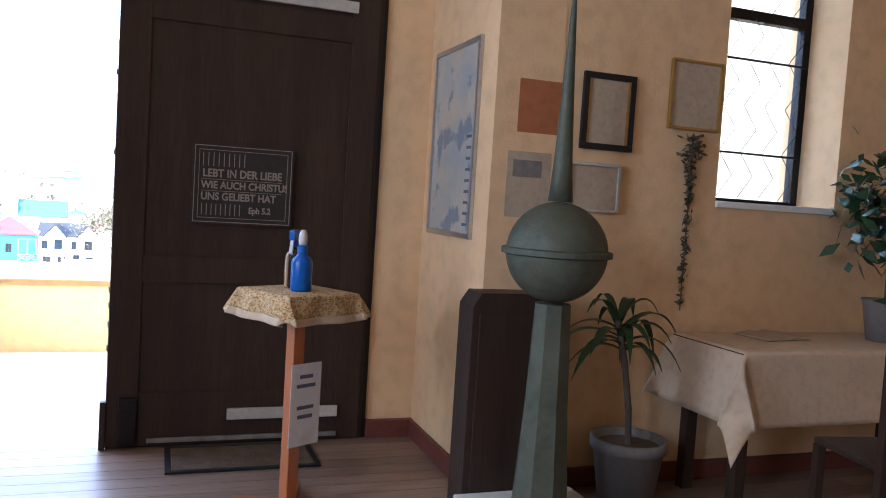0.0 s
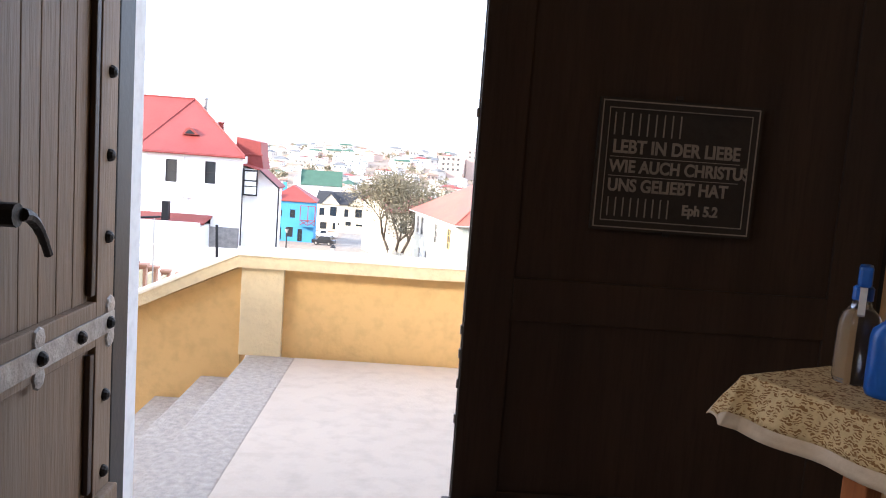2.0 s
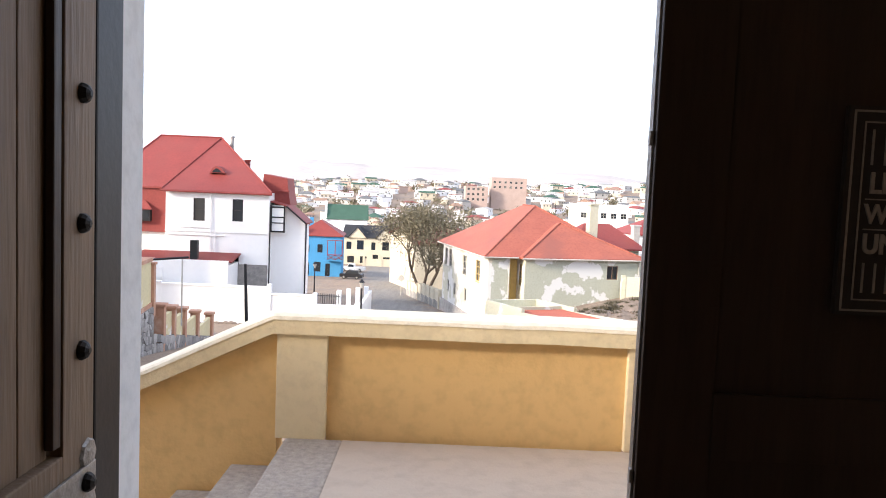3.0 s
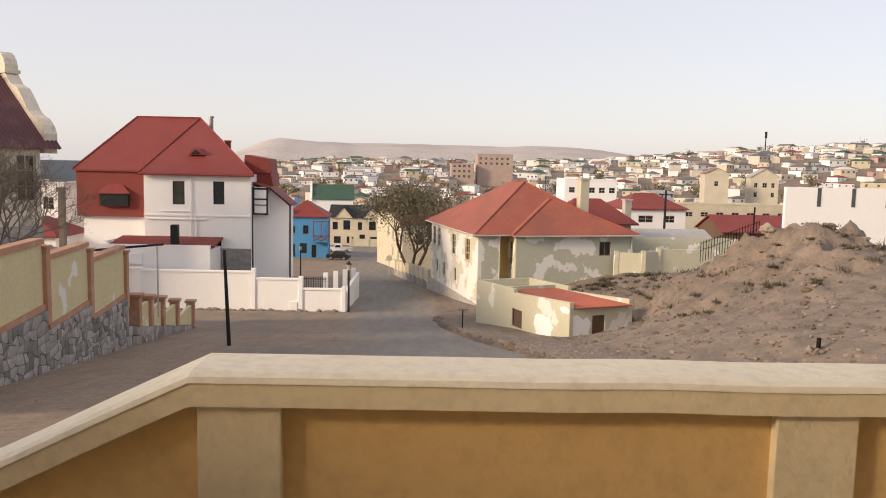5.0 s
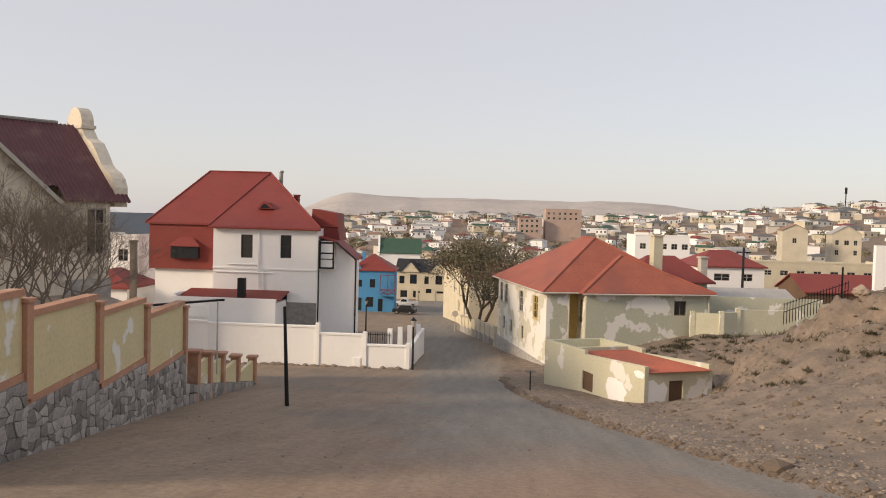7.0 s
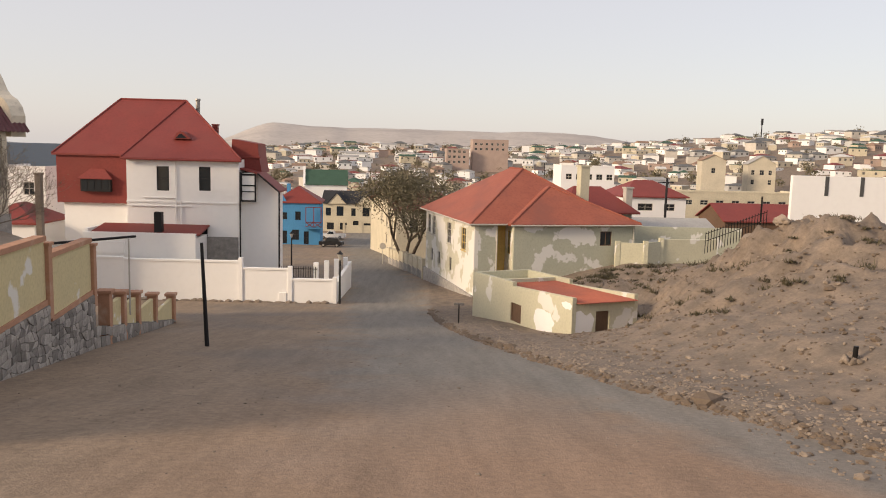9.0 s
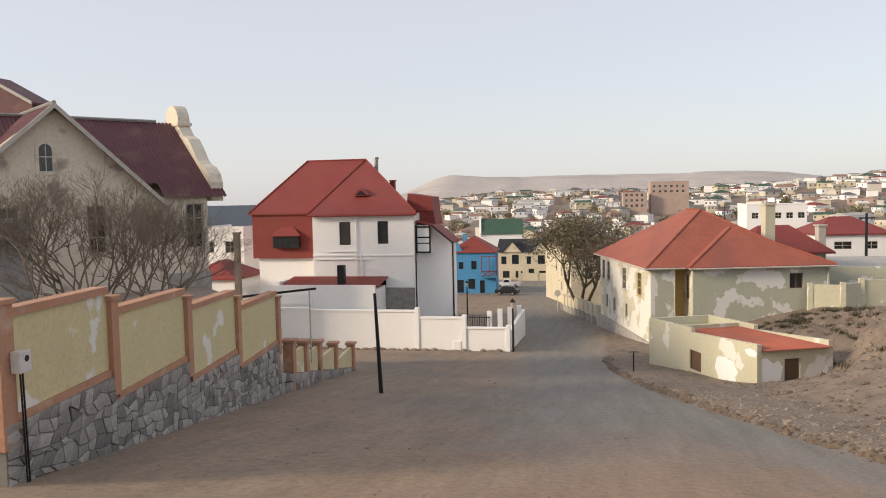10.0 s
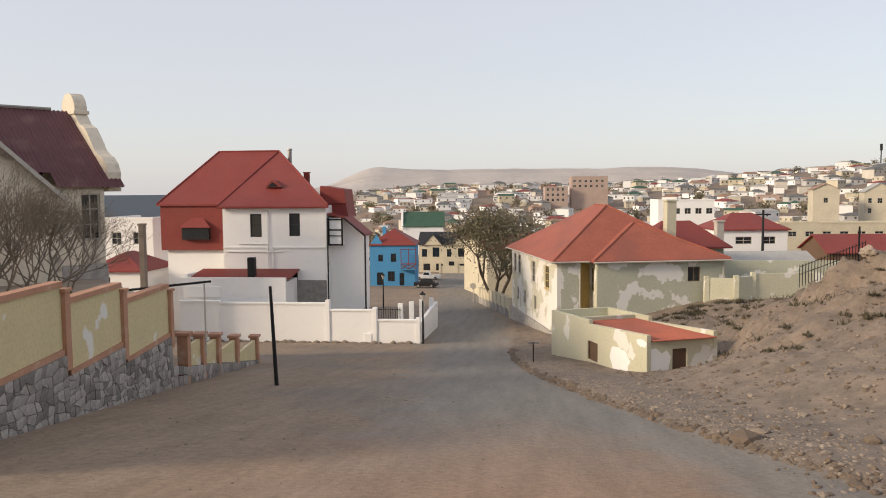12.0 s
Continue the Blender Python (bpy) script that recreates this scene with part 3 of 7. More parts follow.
# white house with the red half-hipped roof
def white_house():
    h = thing("house", (0, 0, 0), label="white three-storey house with a red half-hipped roof", category="house")
    gz = -12.0
    holes = [(-23.1, -22.06, -2.62, -0.58), (-19.57, -18.6, -2.55, -0.55), (-19.42, -18.9, -6.55, -5.75)]
    part("front_wall", wall_grid(bmesh.new(), -25.6, -16.25, gz, 0.12, 70.0, 70.35, holes), M_white, h)
    for d in ((-25.6, 70.35, gz, -25.3, 86, 0.12), (-16.55, 70.35, gz, -16.25, 73.6, 0.12), (-25.3, 85.7, gz, -20.9, 86, 0.12)):
        part("side_wall", boxes(d), M_white, h)
    for a, b, c, d in holes[:2]:
        window(h, a, c, b - a, d - c, 70.0, M_black, bars=(1, 2), depth=0.16)
    window(h, -19.42, -6.55, 0.52, 0.8, 70.0, M_black, depth=0.16)
    # string course, drain pipes
    part("ledge", boxes((-25.62, 69.9, -3.62, -16.3, 70.0, -3.5)), M_white, h)
    for pts in (((-21.5, 69.9, 0.0), (-21.5, 69.9, -5.2)), ((-24.2, 69.9, -3.2), (-21.5, 69.9, -3.2)), ((-21.1, 69.9, -3.4), (-21.1, 69.9, -5.4)), ((-25.4, 69.9, -3.9), (-20.2, 69.9, -3.9))):
        part("drain_pipe", tube(bmesh.new(), *pts, 0.06, n=6), M_white, h)
    part("drain_pipe", tube(bmesh.new(), (-16.1, 69.85, -0.9), (-16.1, 69.85, -9.0), 0.07, n=6), M_black, h, "black drain pipe")
    # left wing with red tile-hung upper storey
    bm = boxes((-32.0, 72.6, gz, -25.6, 86, -3.85))
    part("wing_wall", bm, M_white, h)
    bm = boxes((-32.4, 72.2, -3.95, -25.6, 86.2, 0.28))
    part("tile_hung_wall", bm, M_redroof, h, "red tile-hung upper wall")
    dm = part("dormer", boxes((-30.2, 71.75, -2.95, -27.65, 72.2, -1.8)), M_black, h, "low dark dormer window with red roof")
    for i in range(4):
        part("pane", boxes((-30.05 + 0.6 * i, 71.73, -2.8, -29.6 + 0.6 * i, 71.76, -1.95)), M_pane, dm)
    bm = bmesh.new()
    slab(bm, ((-30.4, 71.6, -1.8), (-27.45, 71.6, -1.8), (-28.3, 72.2, -1.0), (-29.5, 72.2, -1.0)), 0.08)
    part("dormer_roof", fixed(bm), M_redroof, dm)
    # roofs
    bm = bmesh.new()
    top, fl, fr, back = (-23.2, 79, 5.32), (-25.95, 69.55, 0.12), (-15.9, 69.55, 0.12), (-20.8, 86.4, 0.12)
    for f in ((fl, fr, top), (fr, back, top), (back, (-25.0, 86.4, 0.12), top)):
        slab(bm, f, 0.16)
    part("roof", fixed(bm), M_redroof, h)
    bm = bmesh.new()
    L, A, R, S, K = (-32.7, 72.0, 0.28), (-25.0, 72.0, 0.28), (-23.2, 79, 5.33), (-29.3, 79, 5.35), (-32.7, 86.4, 0.28)
    for f in ((L, A, R, S), (K, L, S), ((-25.0, 86.4, 0.28), K, S, R)):
        slab(bm, f, 0.16)
    part("wing_roof", fixed(bm), M_redroof, h)
    ridge_caps(h, (((-29.3, 79, 5.36), (-23.2, 79, 5.36)), ((-23.2, 79, 5.36), (-15.95, 69.6, 0.16)), ((-23.2, 79, 5.36), (-25.9, 69.6, 0.16)), ((-29.3, 79, 5.36), (-32.65, 72.0, 0.3))), M_redroof)
    part("gutter", tube(bmesh.new(), (-25.9, 69.5, 0.0), (-15.9, 69.5, 0.0), 0.09, n=6), M_redroof, h)
    # eyebrow window
    bm = bmesh.new()
    prism(bm, ((-22.35, 1.75), (-20.85, 1.75), (-21.4, 2.3), (-21.7, 2.4), (-22.0, 2.25)), 72.1, 73.6)
    eb = part("eyebrow_window", fixed(bm), M_redroof, h)
    bm = bmesh.new()
    prism(bm, ((-22.1, 1.82), (-21.15, 1.82), (-21.6, 2.18), (-21.75, 2.18)), 72.06, 72.12)
    part("pane", fixed(bm), M_pane, eb)
    fl = part("flue", tube(bmesh.new(), (-22.4, 80, 2.5), (-22.4, 80, 5.45), 0.2, n=10), M_galv, h, "grey metal flue")
    part("cowl", tube(bmesh.new(), (-22.4, 80, 5.45), (-22.4, 80, 5.62), 0.28, 0.24, n=10), M_galv, fl)
    c = part("chimney", boxes((-21.6, 82, 0.0, -21.08, 82.5, 3.2)), M_redroof, h)
    part("chimney_cap", boxes((-21.66, 81.94, 3.2, -21.02, 82.56, 3.32)), M_redroof, c)
    # right side wing, half-timbered bay, lean-to roof and upper dormer
    bm = bmesh.new()
    prism(bm, ((-16.25, gz), (-13.2, gz), (-13.2, -2.45), (-14.6, -1.2), (-16.25, -1.0)), 71.2, 73.6)
    part("side_wall", fixed(bm), M_white, h)
    bm = bmesh.new()
    slab(bm, ((-16.3, 70.4, -0.55), (-14.7, 70.4, -0.95), (-14.7, 73.8, -0.95), (-16.3, 73.8, -0.55)), 0.12)
    slab(bm, ((-14.7, 70.4, -0.95), (-12.9, 70.4, -2.45), (-12.9, 73.8, -2.45), (-14.7, 73.8, -0.95)), 0.14)
    part("side_roof", fixed(bm), M_redroof, h)
    part("gutter", tube(bmesh.new(), (-14.75, 70.35, -1.0), (-12.9, 70.35, -2.55), 0.08, n=6), M_black, h)
    part("gutter_pipe", tube(bmesh.new(), (-13.05, 71.1, -2.6), (-13.05, 71.1, -9.6), 0.08, n=6), M_black, h, "black drain pipe")
    ud = part("upper_dormer", fixed(prism(bmesh.new(), ((-17.5, -1.0), (-14.75, -1.0), (-15.0, 0.4), (-15.1, 1.5), (-17.3, 1.85)), 72.2, 75.5)), M_redroof, h)
    part("dormer_band", boxes((-17.45, 72.05, 0.25, -14.85, 72.2, 0.4), bevel=0.03), M_redroof, ud)
    bay = part("bay", boxes((-16.2, 70.5, -3.4, -14.9, 71.2, -0.98)), M_white, h, "half-timbered bay")
    for d in ((-16.22, 70.44, -3.42, -16.08, 70.5, -0.98), (-15.02, 70.44, -3.42, -14.88, 70.5, -0.98), (-16.08, 70.44, -1.2, -15.02, 70.5, -1.05), (-16.08, 70.44, -2.1, -15.02, 70.5, -1.98), (-16.08, 70.44, -3.42, -15.02, 70.5, -3.28), (-16.08, 70.44, -2.6, -15.02, 70.5, -2.52)):
        part("timber", boxes(d), M_black, bay)
    part("stone_plinth", boxes((-19.9, 69.95, -8.4, -16.3, 69.998, -6.42)), M_stone, h, "dark rubble stone plinth")
    # low annexe in front
    an = thing("annexe", label="low white annexe with flat red roof and black flue", category="outbuilding")
    bm = wall_grid(bmesh.new(), -27.9, -18.96, gz, -5.85, 66.6, 66.9)
    box(bm, -27.9, 66.9, gz, -27.6, 70, -5.6)
    box(bm, -19.26, 66.9, gz, -18.96, 70, -6.2)
    box(bm, -27.6, 66.5, -6.6, -24.6, 66.6, -7.5)
    part("wall", bm, M_white, an)
    bm = bmesh.new()
    slab(bm, ((-27.5, 66.92, -5.9), (-18.7, 66.92, -5.9), (-18.7, 69.95, -5.42), (-27.5, 69.95, -5.42)), 0.12)
    part("roof", fixed(bm), M_redroof, an)
    part("flue", boxes((-22.45, 67.2, -6.0, -21.85, 67.8, -4.2), bevel=0.03), M_black, an, "black chimney flue")
    return h


white_house()

# white garden wall in front of it, stepping down the street
gw = thing("garden_wall", label="white plastered garden wall stepping down the slope", category="wall")
for x0, x1, zt in ((-27.6, -24.2, -7.6), (-24.2, -15.1, -7.72), (-15.1, -11.2, -8.25), (-11.2, -7.42, -9.05)):
    part("wall_section", boxes((x0, 65.2, -12.2, x1, 65.5, zt), bevel=0.02), M_white, gw)
    part("coping", boxes((x0 - 0.02, 65.12, zt - 0.16, x1 + 0.02, 65.19, zt - 0.02)), M_white, gw)
for k, x in enumerate((-15.2, -11.3, -7.75)):
    part("pier", boxes((x, 65.1, -12.2, x + 0.34, 65.6, (-7.5, -8.1, -8.9)[k]), bevel=0.02), M_white, gw)
part("return_wall", boxes((-7.72, 65.6, -12.4, -7.42, 78, -9.4)), M_white, gw)
for i in range(4):
    part("pier", boxes((-9.6 + 0.55 * i, 67.5 + 2.6 * i, -12.0, -9.2 + 0.55 * i, 67.9 + 2.6 * i, -8.1 - 0.2 * i), bevel=0.02), M_white, gw)
part("meter_niche", boxes((-12.0, 65.08, -11.1, -11.4, 65.2, -10.2), bevel=0.02), M_white, gw)
rng = random.Random(5)
bm = bmesh.new()
for i in range(26):
    x = -27 + 19.5 * i / 26 + rng.uniform(-0.2, 0.2)
    c = len(bm.verts)
    bmesh.ops.create_icosphere(bm, subdivisions=1, radius=1, matrix=Matrix.Translation((x, 64.9, ground_z(x, 64.9) + 0.02)) @ Matrix.Diagonal((rng.uniform(0.2, 0.6), 0.25, rng.uniform(0.1, 0.3), 1)))
tagged(part("boulders", bm, M_rock), "dark rocks along the foot of the white wall", "rocks", kind="stuff")
fence = thing("iron_fence", label="dark iron railing between white piers", category="fence")
for i in range(16):
    part("bar", tube(bmesh.new(), (-12.4 + 0.2 * i, 67.4, -11.5), (-12.4 + 0.2 * i, 67.4, -8.4), 0.025, n=5), M_iron, fence)
part("rail", tube(bmesh.new(), (-12.5, 67.4, -8.6), (-9.3, 67.4, -8.6), 0.03, n=5), M_iron, fence)


# the yellow-green peeling house with the orange-red hipped roof
def peeling_house():
    h = thing("house", (3.31, 68.18, -4.6), 13.7, "peeling green-and-white house with an orange-red hipped roof", "house")
    E, G = -0.12, -8.5
    holes = [(1.7, 3.6, -3.2, -0.6), (4.6, 5.9, -2.6, -0.8), (7.2, 8.4, -2.7, -0.8), (10.4, 11.3, -2.6, -0.8), (6.2, 6.9, -5.3, -4.2), (8.4, 9.1, -5.3, -4.2), (11.0, 11.7, -5.3, -4.2)]
    # left wall, facing the street: openings measured back from the front
    left = [(17.4 - b, 17.4 - a, c, d) for a, b, c, d in ((0.6, 1.9, -2.5, -0.55), (2.5, 3.8, -2.5, -0.55), (8.2, 9.6, -2.7, -0.7), (13.0, 14.4, -2.7, -0.7), (2.2, 3.0, -5.2, -3.9), (5.0, 5.8, -5.2, -3.9), (9.2, 10.0, -5.2, -3.9))]
    bm = wall_grid(bmesh.new(), 0.45, 17.4, G, E, 0.5, 0.85, left, axis="x")
    part("street_wall", bm, M_peelsunward, h, "peeling street wall, coloured paler and warmer as if sunlit")
    for a, b, c, d in left:
        big = d - c > 1.5
        window(h, a, c, b - a, d - c, 0.5, M_yframe if a < 5 and big else M_frame, bars=(2, 3) if big else (1, 1), axis="x", sill=big)
    bm = wall_grid(bmesh.new(), 0.85, 2.5, G, E, 0.45, 0.8)
    part("front_wall", bm, M_peel, h)
    # recessed yellow porch, and the front wing
    bm = boxes((2.5, 1.8, G, 3.7, 2.0, E), (2.3, 0.8, G, 2.5, 2.0, E))
    part("porch_wall", bm, M_yframe, h, "yellow painted recessed porch")
    bm = wall_grid(bmesh.new(), -0.1, 2.0, G, E, 3.7, 4.0, [(0.45, 1.35, -2.7, -0.7)], axis="x")
    part("porch_side_wall", bm, M_peelsunward, h)
    window(h, 0.45, -2.7, 0.9, 2.0, 3.7, M_yframe, bars=(2, 3), axis="x")
    front = [(11.6, 12.7, -1.9, -0.65)]
    bm = wall_grid(bmesh.new(), 3.7, 14.9, G, E, -0.4, -0.1, front)
    box(bm, 14.6, -0.1, G, 14.9, 17, E)
    box(bm, 0.85, 16.9, G, 14.6, 17.2, E)
    part("wing_wall", bm, M_peel, h, "grey-green wall with large white patches")
    window(h, 11.6, -1.9, 1.1, 1.25, -0.4, M_brownboard, bars=(2, 1))
    part("plinth", boxes((0.3, 0.35, G - 1, 0.5, 17.5, -6.2)), M_stone, h, "rubble stone plinth")
    main = hip_roof(0, 14.4, 0, 18.0, 0, 4.42, ((7.15, 7.3), (7.2, 11.0)))
    part("roof", main, M_orangeroof, h)
    wing = hip_roof(3.25, 15.3, -0.85, 9.0, 0.02, 2.95, ((8.5, 3.9), (9.0, 8.0)))
    part("wing_roof", wing, M_orangeroof, h)
    ridge_caps(h, (((7.15, 7.3, 4.44), (0.05, 0.05, 0.04)), ((7.15, 7.3, 4.44), (7.2, 11, 4.44)), ((8.5, 3.9, 2.99), (3.3, -0.8, 0.06)), ((8.5, 3.9, 2.99), (15.25, -0.8, 0.06)), ((7.15, 7.3, 4.44), (14.3, 0.5, 0.2))), M_orangeroof, 0.08)
    for a, b in (((0, 0, -0.1), (3.2, 0, -0.1)), ((3.25, -0.9, -0.1), (15.3, -0.9, -0.1)), ((-0.05, 0, -0.1), (-0.05, 18, -0.1))):
        part("gutter", tube(bmesh.new(), a, b, 0.07, n=6), M_frame, h)
    part("drain_pipe", tube(bmesh.new(), (14.7, -0.55, -0.3), (14.7, -0.55, -4.2), 0.06, n=6), M_frame, h)
    part("drain_pipe", tube(bmesh.new(), (2.45, 0.35, -0.3), (2.45, 0.35, -4.6), 0.06, n=6), M_frame, h)
    c = part("chimney", boxes((12.4, 5.8, 0.5, 13.3, 6.7, 4.75), bevel=0.03), M_shed, h, "tall plain rendered chimney")
    part("chimney_cap", boxes((12.3, 5.7, 4.75, 13.4, 6.8, 4.9)), M_shed, c)
    rear = hip_roof(12.0, 20.0, 8.0, 16.0, 0.3, 2.4, ((14.5, 12), (17.5, 12)))
    part("rear_roof", rear, M_redroof, h, "darker red rear roof")
    part("rear_wall", boxes((14.9, 9.0, G, 19.6, 15.6, 0.3)), M_peel, h)
    part("chimney", boxes((19.2, 9.6, 0.4, 19.9, 10.3, 2.6), (19.1, 9.5, 2.6, 20.0, 10.4, 2.75)), M_frame, h, "small pale chimney")
    part("mast", tube(bmesh.new(), (9.0, 6.5, 2.9), (9.0, 6.5, 5.0), 0.03, n=5), M_iron, h)
    return h


peeling_house()


# flat-roofed shed in the foreground
def corrugated(u0, u1, v0, v1, z00, z01, pitch=0.17, amp=0.03, t=0.02):
    """Corrugated sheet; the waves run along v; z00 at v0, z01 at v1."""
    bm = bmesh.new()
    n = int((u1 - u0) / pitch * 6)
    rows = []
    for k in range(n + 1):
        u = u0 + (u1 - u0) * k / n
        w = amp * math.sin(2 * math.pi * (u - u0) / pitch)
        rows.append([bm.verts.new((u, v0, z00 + w)), bm.verts.new((u, v1, z01 + w)), bm.verts.new((u, v1, z01 + w - t)), bm.verts.new((u, v0, z00 + w - t))])
    for a, b in zip(rows, rows[1:]):
        for i in range(4):
            bm.faces.new((a[i], a[(i + 1) % 4], b[(i + 1) % 4], b[i]))
    return fixed(bm)


def shed():
    # local u along the door front, v back along the long wall
    s = thing("shed", (7.46, 44.29, -8.4), math.degrees(math.atan2(0.382, 0.924)), "small flat-roofed shed of peeling olive render with a red iron roof", "shed")
    L, W = 12.1, 4.3
    def long_wall(u0, u1):
        bm = bmesh.new()
        prism(bm, ((0, -3.0), (L, -3.0), (L, 1.72), (6.6, 1.9), (6.6, 1.62), (0, 2.12)), u0, u1, axis="x")
        return fixed(bm)
    bm = wall_grid(bmesh.new(), 0.0, L, -3.0, 1.6, 0, 0.25, [(5.5, 6.8, -0.5, 0.65)], axis="x")
    part("street_wall", bm, M_shed, s)
    bm = bmesh.new()
    prism(bm, ((0, 1.6), (L, 1.6), (L, 1.72), (6.6, 1.9), (6.6, 1.66), (0, 2.12)), 0, 0.25, axis="x")
    part("parapet_wall", fixed(bm), M_shed, s)
    part("rear_side_wall", long_wall(W - 0.25, W), M_shed, s)
    part("back_wall", boxes((0.25, L - 0.25, -3, W - 0.25, L, 1.72)), M_shed, s)
    part("cross_wall", boxes((0.25, 8.2, -1, W - 0.25, 8.4, 1.78)), M_shed, s)
    bm = wall_grid(bmesh.new(), 0.25, W - 0.25, -3.0, 1.75, 0.02, 0.25, [(1.55, 2.45, -3.0, 1.3)])
    part("front_wall", bm, M_shed, s)
    part("door", boxes((1.55, 0.16, -3.0, 2.45, 0.2, 1.3)), M_brownboard, s, "weathered brown plank door")
    window(s, 5.5, -0.5, 1.3, 1.15, 0, M_brownboard, M_brownboard, axis="x", depth=0.12)
    part("roof", corrugated(0.27, W - 0.27, -0.35, 8.2, 1.85, 1.55), M_orangeroof, s, "red corrugated iron roof")
    part("flat_roof", boxes((0.25, 8.4, 1.1, W - 0.25, L - 0.25, 1.2)), M_shed, s)
    # bare plaster patches on the street wall
    for cy, cz, ry, rz, sd in ((2.9, 0.2, 1.1, 0.72, 1), (0.55, 1.62, 0.5, 0.2, 2)):
        bm = bmesh.new()
        ring = []
        for i in range(28):
            w = 2 * math.pi * i / 28
            k = 1 + 0.25 * noise.noise(Vector((math.cos(w) * 2, math.sin(w) * 2, sd)))
            ring.append((cy + ry * k * math.cos(w), cz + rz * k * math.sin(w)))
        prism(bm, ring, -0.006, 0.0, axis="x")
        part("bare_patch", fixed(bm), M_white, s, "patch of bare white plaster")
    ring = [(0.26, -2.9), (1.38, -2.9), (1.45, -0.6), (1.28, 0.1), (1.46, 0.9), (1.2, 1.25), (0.9, 1.1), (0.55, 1.4), (0.26, 1.35)]
    part("bare_patch", fixed(prism(bmesh.new(), ring, 0.012, 0.02)), M_white, s, "patch of bare white plaster")
    ring = [(4.02, -2.9), (3.75, -2.9), (3.62, -0.4), (3.8, 0.2), (3.7, 0.6), (4.02, 0.9)]
    part("bare_patch", fixed(prism(bmesh.new(), ring, 0.012, 0.02)), M_white, s, "patch of bare white plaster")
    return s


shed()


# old gabled house behind the left wall
def slope_sheet(x0, x1, p, q, pitch=0.22, amp=0.03):
    """Corrugated sheet between the lines p and q, each (y, z), over x0 to x1."""
    bm = corrugated(x0, x1, 0, 1, 0, 0, pitch=pitch, amp=amp)
    for v in bm.verts:
        f = v.co.y
        v.co = (v.co.x, p[0] + (q[0] - p[0]) * f, p[1] + (q[1] - p[1]) * f + v.co.z)
    return bm


def gable_house():
    h = thing("house", (-20.6, 41.3, 0), 52, "old stained house with maroon corrugated roofs and curved gable", "house")
    gz = -8.0
    ax, az, ez = -7.4, 6.1, 1.75
    holes = [(-1.15, -0.2, -0.95, 1.4), (-6.05, -5.15, -0.95, 1.4), (-9.9, -9.0, -0.95, 1.4)]
    part("front_wall", wall_grid(bmesh.new(), -19.0, 0.0, gz, ez, 0.0, 0.4, holes), M_gable, h)
    bm = prism(bmesh.new(), ((-12.4, ez), (-2.4, ez), (ax, az - 0.1)), 0.0, 0.4)
    part("gable_wall", fixed(bm), M_gable, h)
    for a, b, c, d in holes:
        window(h, a, c, b - a, d - c, 0.0, M_frame, bars=(2, 3), depth=0.14)
        part("window_surround", boxes((a - 0.22, -0.05, c - 0.2, a, 0.0, d + 0.25), (b, -0.05, c - 0.2, b + 0.22, 0.0, d + 0.25), (a, -0.05, d, b, 0.0, d + 0.25), (a, -0.05, c - 0.2, b, 0.0, c)), M_gable, h)

    def arch(cx, z0, w, hgt, y, d):
        pts = [(cx - w / 2, z0), (cx + w / 2, z0)] + [(cx + w / 2 * math.cos(math.pi * i / 8), z0 + hgt - w / 2 + w / 2 * math.sin(math.pi * i / 8)) for i in range(9)]
        return fixed(prism(bmesh.new(), pts, y, y + d))
    aw = part("arched_window", arch(-7.75, 2.85, 0.85, 1.6, -0.05, 0.07), M_gable, h, "small arched window")
    part("pane", arch(-7.75, 3.03, 0.55, 1.25, -0.07, 0.06), M_pane, aw)
    part("bar", boxes((-7.77, -0.09, 3.03, -7.73, -0.06, 4.25), (-8.02, -0.09, 3.65, -7.48, -0.06, 3.7)), M_frame, aw)
    # cross gable roof: ridge runs back, two slopes
    for s in (-1, 1):
        bm = bmesh.new()
        n = 150
        rows = []
        for k in range(n + 1):
            y = -0.55 + 7.0 * k / n
            w = 0.03 * math.sin(2 * math.pi * y / 0.22)
            rows.append([bm.verts.new((ax, y, az + w)), bm.verts.new((ax + s * 5.35, y, az - 4.95 + w)), bm.verts.new((ax + s * 5.35, y, az - 4.97 + w)), bm.verts.new((ax, y, az - 0.02 + w))])
        for a, b in zip(rows, rows[1:]):
            for i in range(4):
                bm.faces.new((a[i], a[(i + 1) % 4], b[(i + 1) % 4], b[i]))
        part("gable_roof", fixed(bm), M_maroon, h)
        bm = bmesh.new()
        slab(bm, ((ax, -0.62, az + 0.06), (ax + s * 5.4, -0.62, az - 4.93), (ax + s * 5.4, -0.5, az - 4.93), (ax, -0.5, az + 0.06)), 0.26)
        part("barge_board", fixed(bm), M_frame, h, "pale barge board")
    part("ridge_cap", tube(bmesh.new(), (ax, -0.6, az + 0.05), (ax, 6.4, az + 0.05), 0.1, n=6), M_galv, h)
    # main wing along the wall, ridge at the back
    part("end_wall", boxes((-0.4, 0.4, gz, 0.0, 10.0, 1.7)), M_gable, h)
    part("rear_wall", boxes((-19, 9.6, gz, -0.4, 10.0, 1.7)), M_gable, h)
    part("far_end_wall", boxes((-19, 0.4, gz, -18.6, 9.6, 1.7)), M_gable, h)
    part("main_roof", slope_sheet(-19.4, 0.95, (0.45, 2.477), (5.0, 6.0)), M_maroon, h)
    for x0, x1 in ((-2.42, 0.95), (-19.4, -12.38)):
        part("eave_sheet", slope_sheet(x0, x1, (-0.45, 1.75), (0.45, 2.477)), M_maroon, h)
    part("rear_roof", slope_sheet(-19.4, 0.95, (10.4, 1.75), (5.0, 6.0)), M_maroon, h)
